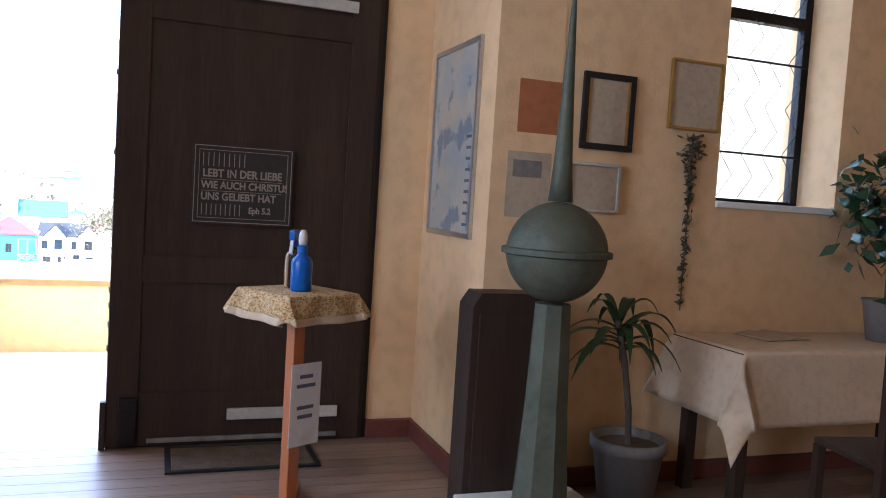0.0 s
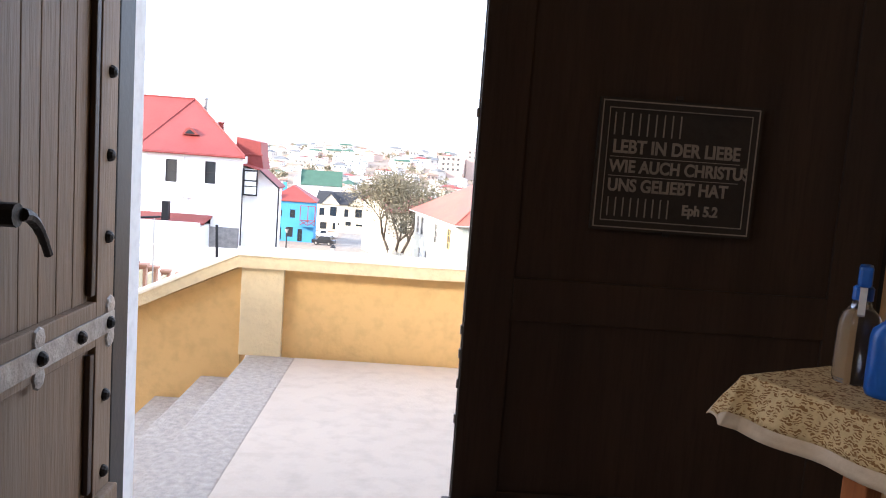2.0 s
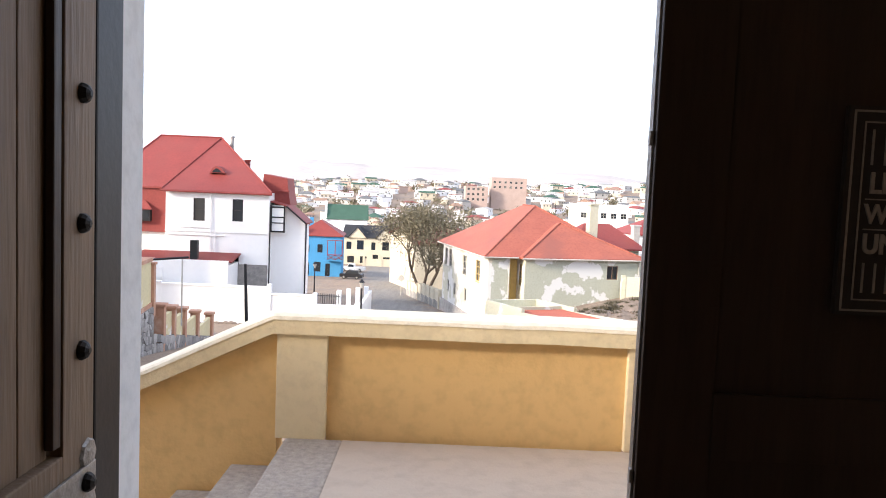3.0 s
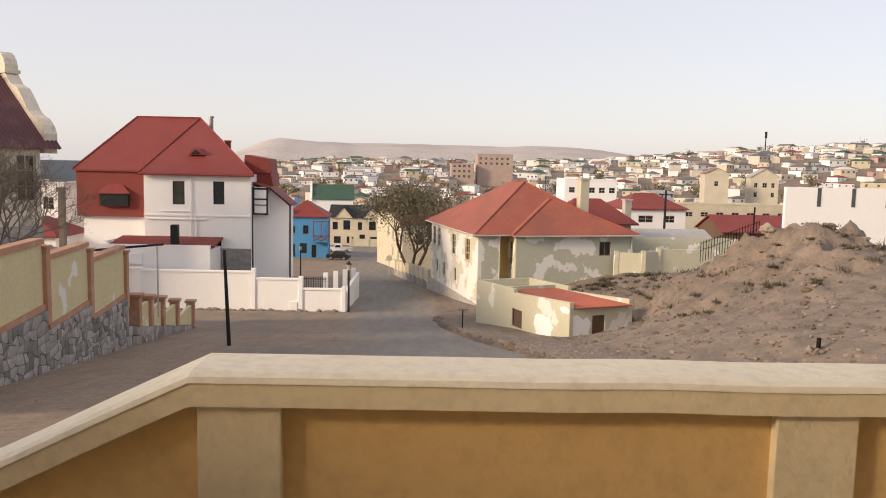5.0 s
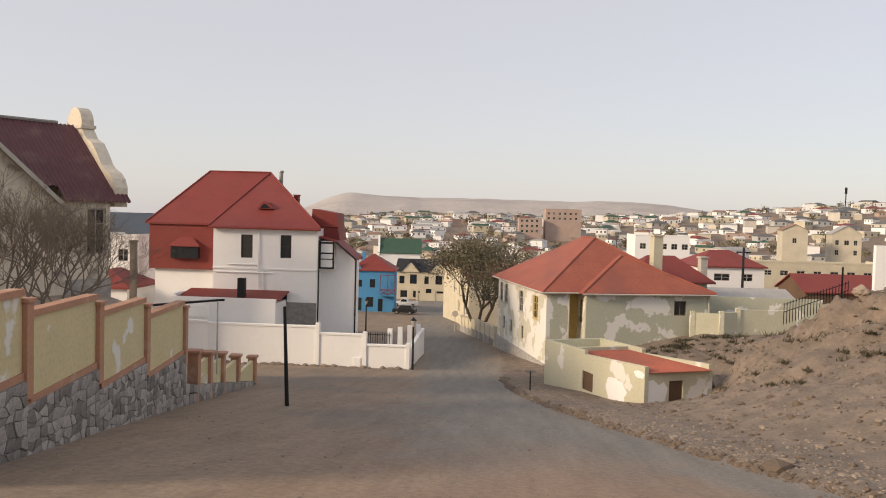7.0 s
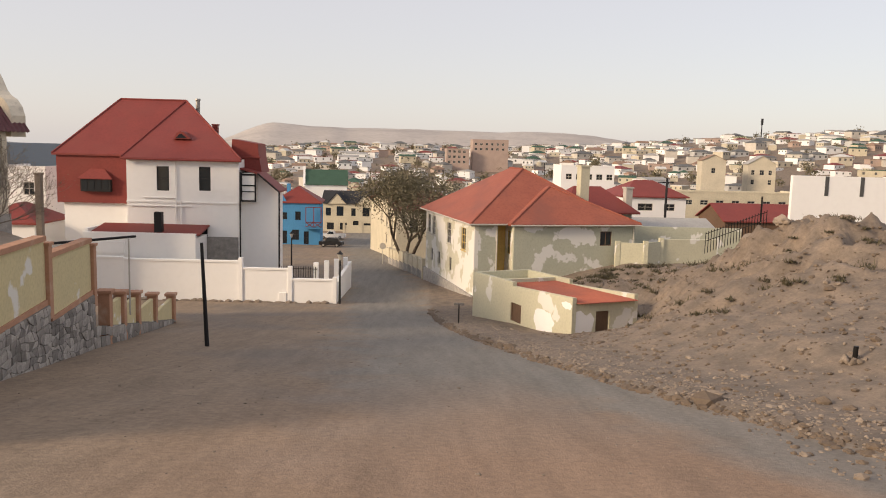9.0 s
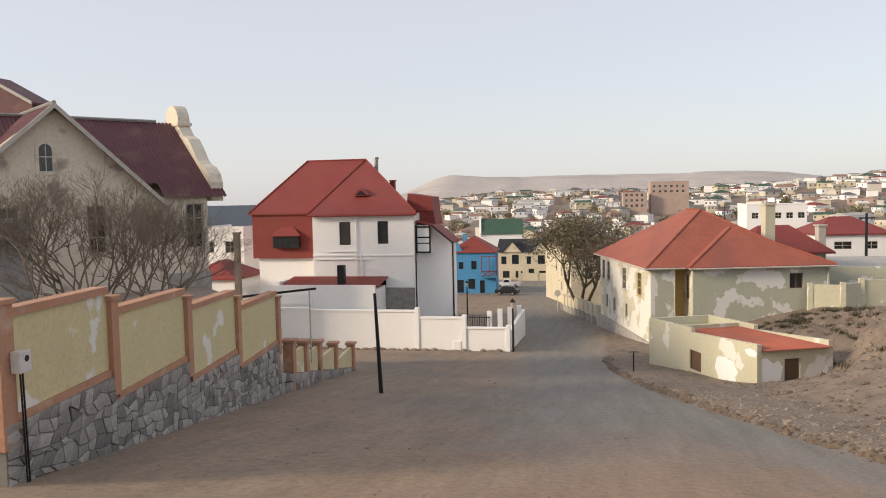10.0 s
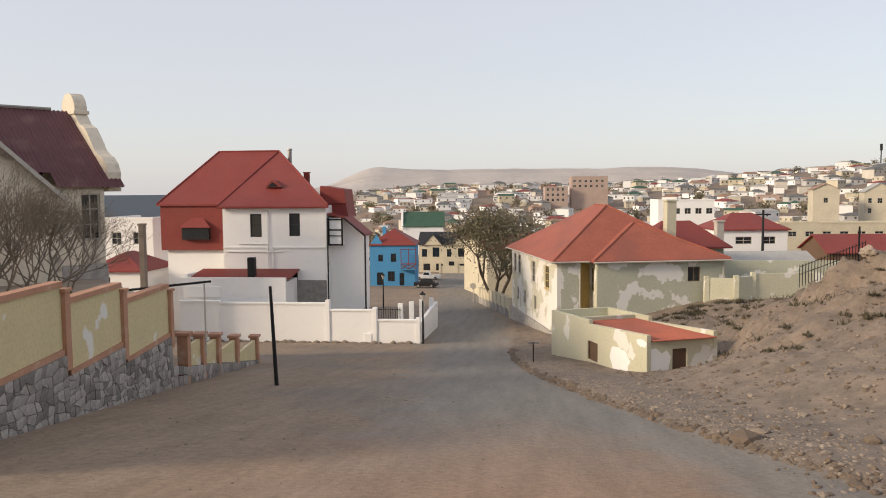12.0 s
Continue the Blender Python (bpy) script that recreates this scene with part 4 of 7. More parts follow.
    part("ridge_cap", tube(bmesh.new(), (-19.4, 5.0, 6.05), (-0.6, 5.0, 6.05), 0.1, n=6), M_galv, h)
    part("stone_plinth", boxes((-2.2, -0.08, gz, 0.08, -0.004, -2.2)), M_stone, h, "dark stone plinth")
    pts = [(0.1, 1.5), (0.05, 2.5), (0.3, 2.95), (0.75, 3.3), (1.3, 3.5), (1.7, 3.75), (2.2, 4.35), (2.8, 4.95), (3.5, 5.2), (4.05, 5.75)]
    head = [(5.0 - 0.95 * math.cos(math.pi * i / 10), 5.95 + 1.05 * math.sin(math.pi * i / 10)) for i in range(11)]
    prof = pts + head + [(10.0 - y, z) for y, z in pts[::-1]]
    cg = part("curved_gable", fixed(prism(bmesh.new(), prof, 0.32, 1.0, axis="x")), M_gable, h, "curved render gable with a round head")
    part("gable_band", boxes((0.24, 3.95, 5.78, 1.08, 6.05, 5.98), bevel=0.03), M_gable, cg)
    return h


gable_house()
rear = thing("house", label="dark gabled roof of a house further back", category="house")
part("wall", fixed(prism(bmesh.new(), ((-49, -5), (-41.6, -5), (-41.6, 9.1), (-45.3, 11.0), (-49, 8.2)), 55, 57)), M_maroon, rear)
for dx, dz in ((-4.4, -3.2), (4.0, -2.15)):
    bm = bmesh.new()
    slab(bm, ((-45.3, 54.6, 11.25), (-45.3 + dx, 54.6, 11.25 + dz), (-45.3 + dx, 57.4, 11.25 + dz), (-45.3, 57.4, 11.25)), 0.16)
    part("roof", fixed(bm), M_maroon, rear)
    bm = bmesh.new()
    slab(bm, ((-45.3, 54.5, 11.3), (-45.3 + dx, 54.5, 11.3 + dz), (-45.3 + dx, 54.6, 11.3 + dz), (-45.3, 54.6, 11.3)), 0.24)
    part("barge_board", fixed(bm), M_frame, rear)
bs = thing("outbuilding", label="grey cement-rendered outbuilding behind the wall", category="outbuilding")
part("wall", wall_grid(bmesh.new(), -25.9, -20.95, -6, 1.0, 25.8, 26.0, [(-23.9, -23.0, -3.0, -0.8)]), M_greyblock, bs)
part("side_wall", boxes((-21.15, 26.0, -6, -20.95, 28.5, 1.0)), M_greyblock, bs)
part("roof", boxes((-25.9, 26.0, 0.7, -21.15, 28.5, 0.85)), M_greyblock, bs)
part("door", boxes((-23.9, 25.9, -3.0, -23.0, 25.94, -0.8)), M_black, bs)
part("wall_lamp", boxes((-20.95, 28.2, 0.1, -20.8, 28.36, 0.25), bevel=0.02), M_iron, bs)


# compound wall on rubble base, with salmon pillars and pale yellow panels
WA, WB = Vector((-11.1, 18.4)), Vector((-14.7, 48.4))
WD = (WB - WA).normalized()
compound = thing("compound_wall", (WA.x, WA.y, 0), math.degrees(math.atan2(WD.y, WD.x)), "pale yellow panel wall with salmon pillars on a rubble base", "wall")
PIL = ((-3.75, -0.20, -2.45), (0.15, -0.62, -2.44), (4.36, -1.15, -2.98), (8.45, -1.67, -3.57), (13.05, -2.26, -4.11))
for k, (u, zt, zb) in enumerate(PIL):
    w = 0.32 if k else 0.42
    p = part("pillar", boxes((u - w / 2, -0.22, zb - 0.45, u + w / 2, 0.2, zt - 0.1), bevel=0.015), M_salmon, compound)
    part("pillar_cap", boxes((u - w / 2 - 0.05, -0.27, zt - 0.1, u + w / 2 + 0.05, 0.25, zt), bevel=0.02), M_salmon, p)
for (u0, t0, b0), (u1, t1, b1) in zip(PIL, PIL[1:]):
    a, b = u0 + 0.17, u1 - 0.16
    bt, bb = t1 + 0.06, b1 + 0.02
    ta, ba = bt + 0.01, bb - 0.08
    part("panel", fixed(prism(bmesh.new(), ((a, ba), (b, bb), (b, bt), (a, ta)), -0.1, 0.12)), M_wallyellow, compound)
    part("panel_coping", fixed(prism(bmesh.new(), ((a, ta), (b, bt), (b, bt + 0.16), (a, ta + 0.16)), -0.17, 0.18)), M_salmon, compound)
    part("panel_sill", fixed(prism(bmesh.new(), ((a, ba - 0.02), (b, bb - 0.02), (b, bb + 0.15), (a, ba + 0.15)), -0.16, 0.16)), M_salmon, compound)
    part("base", fixed(prism(bmesh.new(), ((a - 0.33, ba - 4.0), (b + 0.02, bb - 4.5), (b + 0.02, bb - 0.02), (a - 0.33, ba)), -0.19, 0.2)), M_mortar, compound)
for i, (u, z) in enumerate(((15.0, -4.3), (17.2, -4.72), (19.7, -5.2), (23.2, -5.93), (27.8, -6.8))):
    p = part("low_pillar", boxes((u - 0.22, -0.22, z - 2.6, u + 0.22, 0.22, z - 0.12), bevel=0.02), M_salmon, compound)
    part("pillar_cap", boxes((u - 0.3, -0.3, z - 0.14, u + 0.3, 0.3, z), bevel=0.03), M_salmon, p)
    if i:
        n0 = ((15.0, -4.3), (17.2, -4.72), (19.7, -5.2), (23.2, -5.93))[i - 1]
        part("low_panel", boxes((n0[0] + 0.22, -0.08, z - 1.5, u - 0.22, 0.1, z - 0.25)), M_wallyellow, compound)
        part("base", fixed(prism(bmesh.new(), ((n0[0] - 0.22, n0[1] - 4), (u + 0.22, z - 4), (u + 0.22, z - 1.5), (n0[0] - 0.22, n0[1] - 1.35)), -0.2, 0.2)), M_mortar, compound)

# lamp post, thin pole in the street
pole = thing("pole", (-8.9, 33.05, ground_z(-8.9, 33.05)), label="thin black iron pole in the sandy street", category="pole")
part("shaft", tube(bmesh.new(), (0, 0, -0.3), (-0.18, 0, 4.05), 0.09, 0.06, n=10), M_black, pole)


# ---- further down the street ----
def simple_house(name, loc, rz, w, d, hgt, m_wall, m_roof, roof="gable", rise=2.0, wins=(), label="", group="", over=0.35, drop=6.0, m_frame=None):
    """A plain house: walls, roof, windows (u, z, w, h) on the front and (v, z, w, h) on the left side."""
    h = thing(name, loc, rz, label, "house", group)
    fr = [(u, u + a, z, z + b) for s, u, z, a, b in wins if s == "f"]
    sd = [(u, u + a, z, z + b) for s, u, z, a, b in wins if s == "l"]
    part("front_wall", wall_grid(bmesh.new(), 0, w, -drop, hgt, 0, 0.3, fr), m_wall, h)
    part("side_wall", wall_grid(bmesh.new(), 0.3, d, -drop, hgt, 0, 0.3, sd, axis="x"), m_wall, h)
    part("side_wall", boxes((w - 0.3, 0.3, -drop, w, d, hgt)), m_wall, h)
    part("rear_wall", boxes((0.3, d - 0.3, -drop, w - 0.3, d, hgt)), m_wall, h)
    for u, u1, z, z1 in fr:
        window(h, u, z, u1 - u, z1 - z, 0, m_frame or M_frame, bars=(2, 2))
    for u, u1, z, z1 in sd:
        window(h, u, z, u1 - u, z1 - z, 0, m_frame or M_frame, bars=(2, 2), axis="x")
    if roof == "hip":
        part("roof", hip_roof(-over, w + over, -over, d + over, hgt, rise, ((w * 0.35, d / 2), (w * 0.65, d / 2)) if w >= d else ((w / 2, d * 0.35), (w / 2, d * 0.65))), m_roof, h)
    elif roof == "gable":
        bm = bmesh.new()
        slab(bm, ((-over, -over, hgt), (w + over, -over, hgt), (w + over, d / 2, hgt + rise), (-over, d / 2, hgt + rise)), 0.15)
        slab(bm, ((w + over, d + over, hgt), (-over, d + over, hgt), (-over, d / 2, hgt + rise), (w + over, d / 2, hgt + rise)), 0.15)
        part("roof", fixed(bm), m_roof, h)
        for x in (0, w - 0.3):
            part("gable_wall", fixed(prism(bmesh.new(), ((0, hgt), (d, hgt), (d / 2, hgt + rise - 0.12)), x, x + 0.3, axis="x")), m_wall, h)
    elif roof == "front":
        bm = bmesh.new()
        slab(bm, ((-over, -over, hgt), (w / 2, -over, hgt + rise), (w / 2, d + over, hgt + rise), (-over, d + over, hgt)), 0.15)
        slab(bm, ((w / 2, -over, hgt + rise), (w + over, -over, hgt), (w + over, d + over, hgt), (w / 2, d + over, hgt + rise)), 0.15)
        part("roof", fixed(bm), m_roof, h)
        for y in (0, d - 0.3):
            part("gable_wall", fixed(prism(bmesh.new(), ((0, hgt), (w, hgt), (w / 2, hgt + rise - 0.12)), y, y + 0.3)), m_wall, h)
    else:
        part("roof", boxes((0.3, 0.3, hgt - 0.5, w - 0.3, d - 0.3, hgt - 0.3)), m_roof, h)
        part("parapet", boxes((-0.05, -0.05, hgt, w + 0.05, 0.3, hgt + 0.25), (-0.05, 0.3, hgt, 0.3, d, hgt + 0.25), (w - 0.3, 0.3, hgt, w + 0.05, d, hgt + 0.25)), m_wall, h)
    return h


# blue house with a corner balcony
bh = simple_house("house", (-28.5, 150, -17), 4, 8.6, 9, 8.0, M_blue, M_redroof, "hip", 2.9, (("f", 1.6, 4.8, 0.9, 1.3), ("f", 4.0, 4.7, 1.0, 1.6), ("f", 1.3, 0.3, 1.2, 2.4), ("f", 3.4, 1.0, 1.3, 1.9), ("f", 5.6, 0.2, 0.9, 2.4)), "bright blue house with a red roof and timber balcony", m_frame=M_black)
part("balcony", boxes((5.9, -1.0, 3.2, 8.9, 0, 3.5), (5.9, -1.05, 3.5, 8.9, -0.95, 4.4)), M_blue, bh)
for x in (5.95, 7.4, 8.75):
    part("balcony_post", boxes((x, -1.05, 3.5, x + 0.14, -0.92, 7.2)), M_redroof, bh)
for p, q in (((6.0, 3.5), (7.4, 4.4)), ((7.4, 3.5), (6.0, 4.4)), ((7.5, 3.5), (8.8, 4.4)), ((8.8, 3.5), (7.5, 4.4)), ((6.0, 7.2), (8.9, 7.2)), ((6.0, 4.45), (8.9, 4.45))):
    part("balcony_brace", tube(bmesh.new(), (p[0], -1.08, p[1]), (q[0], -1.08, q[1]), 0.07, n=5), M_redroof, bh)
part("gable_wall", fixed(prism(bmesh.new(), ((0, 7.9), (2.6, 7.9), (1.3, 9.9)), -0.12, 0.3)), M_blue, bh)
part("chimney", boxes((2.2, 2.4, 8.5, 2.9, 3.1, 11.3)), M_blue, bh)
# cream house with gables and black roof, behind the cars
ch = simple_house("house", (-24.0, 186, -18.4), 0, 12.5, 10, 7.0, M_creamhouse, M_blackroof, "gable", 2.6, (("f", 0.7, 4.0, 1.2, 1.8), ("f", 3.2, 4.0, 1.6, 2.2), ("f", 6.6, 4.0, 1.0, 1.8), ("f", 9.2, 4.0, 1.6, 2.0), ("f", 1.0, 0.8, 1.6, 1.6), ("f", 4.0, 0.8, 1.6, 1.6), ("f", 7.0, 0.3, 1.3, 2.6), ("f", 9.5, 0.8, 1.6, 1.6)), "cream two-storey house with black roof and gables", m_frame=M_black)
for x in (1.2, 7.8):
    bm = prism(bmesh.new(), ((x, 6.8), (x + 4.2, 6.8), (x + 2.1, 9.2)), -0.4, 2.0)
    part("front_gable", fixed(bm), M_creamhouse, ch)
    bm = bmesh.new()
    slab(bm, ((x - 0.3, -0.6, 6.7), (x + 2.1, -0.6, 9.4), (x + 2.1, 4.2, 9.4), (x - 0.3, 4.2, 6.7)), 0.12)
    slab(bm, ((x + 2.1, -0.6, 9.4), (x + 4.5, -0.6, 6.7), (x + 4.5, 4.2, 6.7), (x + 2.1, 4.2, 9.4)), 0.12)
    part("gable_roof", fixed(bm), M_blackroof, ch)
part("yard_wall", boxes((5.0, -3.2, -2, 14, -2.9, 2.2), (5.0, -3.3, -2, 5.5, -2.8, 2.9), (9.0, -3.3, -2, 9.5, -2.8, 2.9)), M_creamhouse, ch)
# white building behind the tree, and the low wall on its stone base
simple_house("house", (-4.6, 118, -14), 12, 9, 26, 6.6, M_creamhouse, M_redroof, "gable", 2.0, (("l", 3, 3.2, 1.1, 1.8), ("l", 8, 3.2, 1.1, 1.8), ("l", 13, 3.2, 1.1, 1.8), ("l", 3, 0.6, 1.1, 1.5), ("l", 8, 0.6, 1.1, 1.5), ("f", 2, 3.2, 1.1, 1.8), ("f", 5, 3.2, 1.1, 1.8)), "cream building beside the street, half hidden by the tree")
bw = thing("street_wall", label="low cream wall on a rubble base along the street", category="wall")
P0, P1 = Vector((2.9, 69.2)), Vector((-5.6, 112.0))
n = 9
for i in range(n):
    a, b = P0.lerp(P1, (i + 0.42) / (n + 0.42)), P0.lerp(P1, (i + 1.42) / (n + 0.42))
    if i < 4:
        a, b = P0 + (P1 - P0) * (0.40 + 0.067 * i), P0 + (P1 - P0) * (0.40 + 0.067 * (i + 1))
    else:
        a, b = P0 + (P1 - P0) * (0.668 + 0.066 * (i - 4)), P0 + (P1 - P0) * (0.668 + 0.066 * (i - 3))
    z = ground_z(a.x, a.y)
    ang = math.atan2(b.y - a.y, b.x - a.x)
    L = (b - a).length
    m = pose(a.x, a.y, z, 0, 0, math.degrees(ang))
    s = part("wall_section", boxes((0, -0.15, 0.7, L, 0.15, 1.9)), M_creamhouse, bw)
    s.matrix_basis = m
    s = part("stone_base", boxes((0, -0.25, -1.2, L, 0.25, 0.7)), M_stone, bw)
    s.matrix_basis = m
    s = part("pier", boxes((-0.25, -0.25, -0.5, 0.25, 0.25, 2.2), bevel=0.03), M_creamhouse, bw)
    s.matrix_basis = m


# ---- trees ----
def branches(bm, p, d, length, r, depth, rng, tips, spread=0.55, up=0.25, wiggle=0.16, n=6):
    k = 3
    q = p
    for i in range(k):
        d = (d + Vector((rng.uniform(-1, 1), rng.uniform(-1, 1), rng.uniform(-0.5, 1) * up)) * wiggle).normalized()
        e = q + d * (length / k)
        tube(bm, q, e, r * (1 - 0.3 * i / k), r * (1 - 0.3 * (i + 1) / k), n=n, caps=False)
        q = e
    if depth == 0:
        tips.append(q)
        return
    for j in range(rng.choice((2, 3, 3))):
        v = Vector((rng.uniform(-1, 1), rng.uniform(-1, 1), rng.uniform(-0.3, 0.9)))
        branches(bm, q, (d + v * spread * 1.3).normalized(), length * rng.uniform(0.62, 0.85), r * 0.66, depth - 1, rng, tips, spread, up, wiggle, max(3, n - 1))


def leaf_cloud(tips, rng, count, spread, size):
    bm = bmesh.new()
    for _ in range(count):
        c = rng.choice(tips) + Vector((rng.gauss(0, 1), rng.gauss(0, 1), rng.gauss(-0.35, 0.95))) * spread
        a = Vector((rng.uniform(-1, 1), rng.uniform(-1, 1), rng.uniform(-1, 1))).normalized()
        b = a.orthogonal().normalized()
        s = size * rng.uniform(0.6, 1.4)
        bm.faces.new([bm.verts.new(c + a * s), bm.verts.new(c + b * s * 0.45), bm.verts.new(c - a * s), bm.verts.new(c - b * s * 0.45)])
    return bm


def tree(loc, seed, height, stems, leaves, size, spread, label, depth=4, up=0.4, bark=None, group="", lean=0.35, thick=0.032):
    rng = random.Random(seed)
    t = thing("tree", loc, 0, label, "tree", group)
    tips = []
    bm = bmesh.new()
    for i in range(stems):
        w = 2 * math.pi * i / stems + rng.uniform(-0.4, 0.4)
        branches(bm, Vector((0.15 * math.cos(w), 0.15 * math.sin(w), -0.3)), Vector((lean * math.cos(w), lean * math.sin(w), 1)).normalized(), height * 0.36, height * thick, depth, rng, tips, 0.6 if depth < 6 else 0.75, up, 0.16 if depth < 6 else 0.26)
    part("trunk", bm, bark or M_bark, t, smooth=True)
    if leaves:
        part("crown", leaf_cloud(tips, rng, leaves, spread, size), M_leaf, t)
    return t


tree((-2.6, 101, ground_z(-2.6, 101)), 3, 11.6, 3, 15000, 0.14, 0.95, "dry olive-brown street tree with a ragged crown", depth=4, lean=0.30, thick=0.021)
for x, y, hgt, sd in ((-18.4, 26.4, 4.7, 11), (-17.7, 28.0, 4.6, 12), (-16.7, 29.6, 4.0, 13), (-17.4, 32.0, 3.9, 14), (-19.6, 29.0, 5.0, 17)):
    tree((x, y, -2.95), sd, hgt, 4, 1200, 0.028, 0.14, "leafless shrubby tree with tangled grey twigs behind the wall", depth=6, up=0.12, group="bare trees behind the wall", lean=0.55, thick=0.0125, bark=M_twig)
# planted bed behind the compound wall
tagged(part("garden_terrace", prism(bmesh.new(), ((-30, 15.0), (-10.95, 15.0), (-12.95, 32), (-20.5, 40.5), (-30, 38)), -7.5, -2.95, axis="z"), M_rock), "raised earth garden behind the compound wall", "terrace", kind="structure")

# ---- cars at the end of the street ----
def car(loc, rz, m_body, label, pickup=False):
    c = thing("car", loc, rz, label, "car")
    L, W = (5.2, 1.85) if pickup else (4.3, 1.75)
    bm = prism(bmesh.new(), ((0, 0.35), (L, 0.35), (L, 0.95), (L * 0.98, 1.05), (L * 0.0 + 0.05, 1.0), (0, 0.8)), 0, W)
    part("body", fixed(bm), m_body, c)
    a, b = (1.35, 3.1) if pickup else (1.0, 3.7)
    bm = prism(bmesh.new(), ((a, 1.0), (b, 1.0), (b - 0.15, 1.65), (a + 0.55, 1.68)), 0.12, W - 0.12)
    cab = part("cabin", fixed(bm), m_body, c)
    part("window", fixed(prism(bmesh.new(), ((a + 0.25, 1.05), (b - 0.12, 1.05), (b - 0.25, 1.55), (a + 0.62, 1.58)), 0.10, W - 0.10)), M_pane, cab)
    for x in (0.85, L - 0.95):
        for y in (-0.02, W - 0.18):
            wh = part("wheel", tube(bmesh.new(), (x, y, 0.34), (x, y + 0.2, 0.34), 0.34, n=16), M_black, c)
            part("rim", tube(bmesh.new(), (x, y - 0.01, 0.34), (x, y + 0.21, 0.34), 0.2, n=12), M_galv, wh)
    return c


M_carwhite = mat("white_car_paint", (0.8, 0.8, 0.8), rough=0.25, scale=1, bump=0, spec=0.5)
M_carblack = mat("black_car_paint", (0.02, 0.02, 0.022), rough=0.25, scale=1, bump=0, spec=0.5)
car((-22.0, 165, ground_z(-20, 165)), -4, M_carwhite, "white pickup truck parked before the cream house", True)
car((-19.7, 147, ground_z(-18, 147)), -8, M_carblack, "black car parked beside the blue house")

# ---- lamp posts, poles, signs ----
def lamp_post(loc, hgt, label):
    p = thing("street_lamp", loc, 0, label, "street lamp", "street lamps")
    part("post", tube(bmesh.new(), (0, 0, -0.3), (0, 0, hgt), 0.1, 0.07, n=8), M_black, p)
    part("lantern", lathe(bmesh.new(), ((0.08, hgt), (0.22, hgt + 0.45), (0.24, hgt + 0.5)), 6), M_frame, p)
    part("cap", lathe(bmesh.new(), ((0.28, hgt + 0.5), (0.12, hgt + 0.66), (0.03, hgt + 0.78)), 6), M_black, p)
    return p


lamp_post((-7.15, 65.0, ground_z(-7.15, 65)), 3.5, "dark lamp post at the corner of the white wall")
lamp_post((-16.8, 100, ground_z(-16.8, 100)), 3.6, "dark lamp post before the blue house")
sg = thing("sign_post", (1.56, 48.0, ground_z(1.56, 48.0)), 0, "small sign on a short post at the road edge", "sign")
part("post", tube(bmesh.new(), (0, 0, -0.2), (0, 0, 1.15), 0.04, n=6), M_iron, sg)
part("board", boxes((-0.3, -0.03, 1.05, 0.3, 0.03, 1.2), bevel=0.01), M_galv, sg)
rs = thing("road_sign", (-6.0, 108, ground_z(-6, 108)), 0, "round road sign on a pole", "sign")
part("post", tube(bmesh.new(), (0, 0, -0.2), (0, 0, 2.4), 0.05, n=6), M_frame, rs)
part("disc", tube(bmesh.new(), (0, -0.08, 2.4), (0, -0.04, 2.4), 0.42, n=16), M_frame, rs)
up = thing("utility_pole", (27.7, 95, -9), 0, "dark wooden utility pole behind the houses", "pole")
part("shaft", tube(bmesh.new(), (0, 0, 0), (0, 0, 7.8), 0.17, 0.13, n=8), M_black, up)
part("crossarm", boxes((-0.8, -0.08, 7.2, 0.8, 0.08, 7.35)), M_black, up)
bk = thing("lamp_bracket", (-12.75, 31.5, -2.26), 0, "dark iron pipe arm fixed on the wall", "bracket")
part("arm", tube(bmesh.new(), (-1.6, -0.5, -0.05), (1.05, 1.9, 0.05), 0.05, n=6), M_black, bk)
part("stay", tube(bmesh.new(), (0.85, 1.7, -0.02), (0.85, 1.7, -3.0), 0.035, n=6), M_frame, bk)
st = thing("stub_post", (11.55, 24.13, ground_z(11.55, 24.13)), 0, "short rusty post set in a heap of stones", "post")
part("post", tube(bmesh.new(), (0, 0, -0.2), (0.02, 0, 0.45), 0.07, n=8), M_iron, st)
rng = random.Random(8)
for i in range(9):
    w = i * 0.7
    bm = bmesh.new()
    bmesh.ops.create_icosphere(bm, subdivisions=1, radius=1, matrix=Matrix.Translation((0.28 * math.cos(w), 0.22 * math.sin(w), 0.04)) @ Euler((w, w * 2, 0)).to_matrix().to_4x4() @ Matrix.Diagonal((0.16, 0.11, 0.09, 1)))
    part("stone", bm, M_rock, st)

# ---- right-hand side: yard walls, roofs, fence, big white wall ----
yw = thing("yard_wall", label="peeling cream yard wall beside the house", category="wall")
for a, b, zt in (((16.1, 70), (18.4, 69.6), -6.1), ((18.4, 69.6), (20.0, 70.5), -6.0), ((20.0, 70.5), (25.2, 71.5), -5.8)):
    d = Vector(b) - Vector(a)
    s = part("wall_section", boxes((0, -0.12, -4.2, d.length, 0.12, 0), bevel=0.02), M_shed, yw)
    s.matrix_basis = pose(a[0], a[1], zt, 0, 0, math.degrees(math.atan2(d.y, d.x)))
    s = part("pier", boxes((-0.2, -0.2, -4.2, 0.2, 0.2, 0.12), bevel=0.02), M_shed, yw)
    s.matrix_basis = pose(a[0], a[1], zt)
tagged(part("yard_rear_wall", boxes((19.0, 78, -10, 30, 78.3, -5.4)), M_peel), "grey-green rendered yard wall", "wall")
simple_house("house", (22.5, 88, -9), 4, 8.5, 5, 2.6, M_peel, M_greyroof, "gable", 0.9, (), "low shed with a patched grey iron roof")
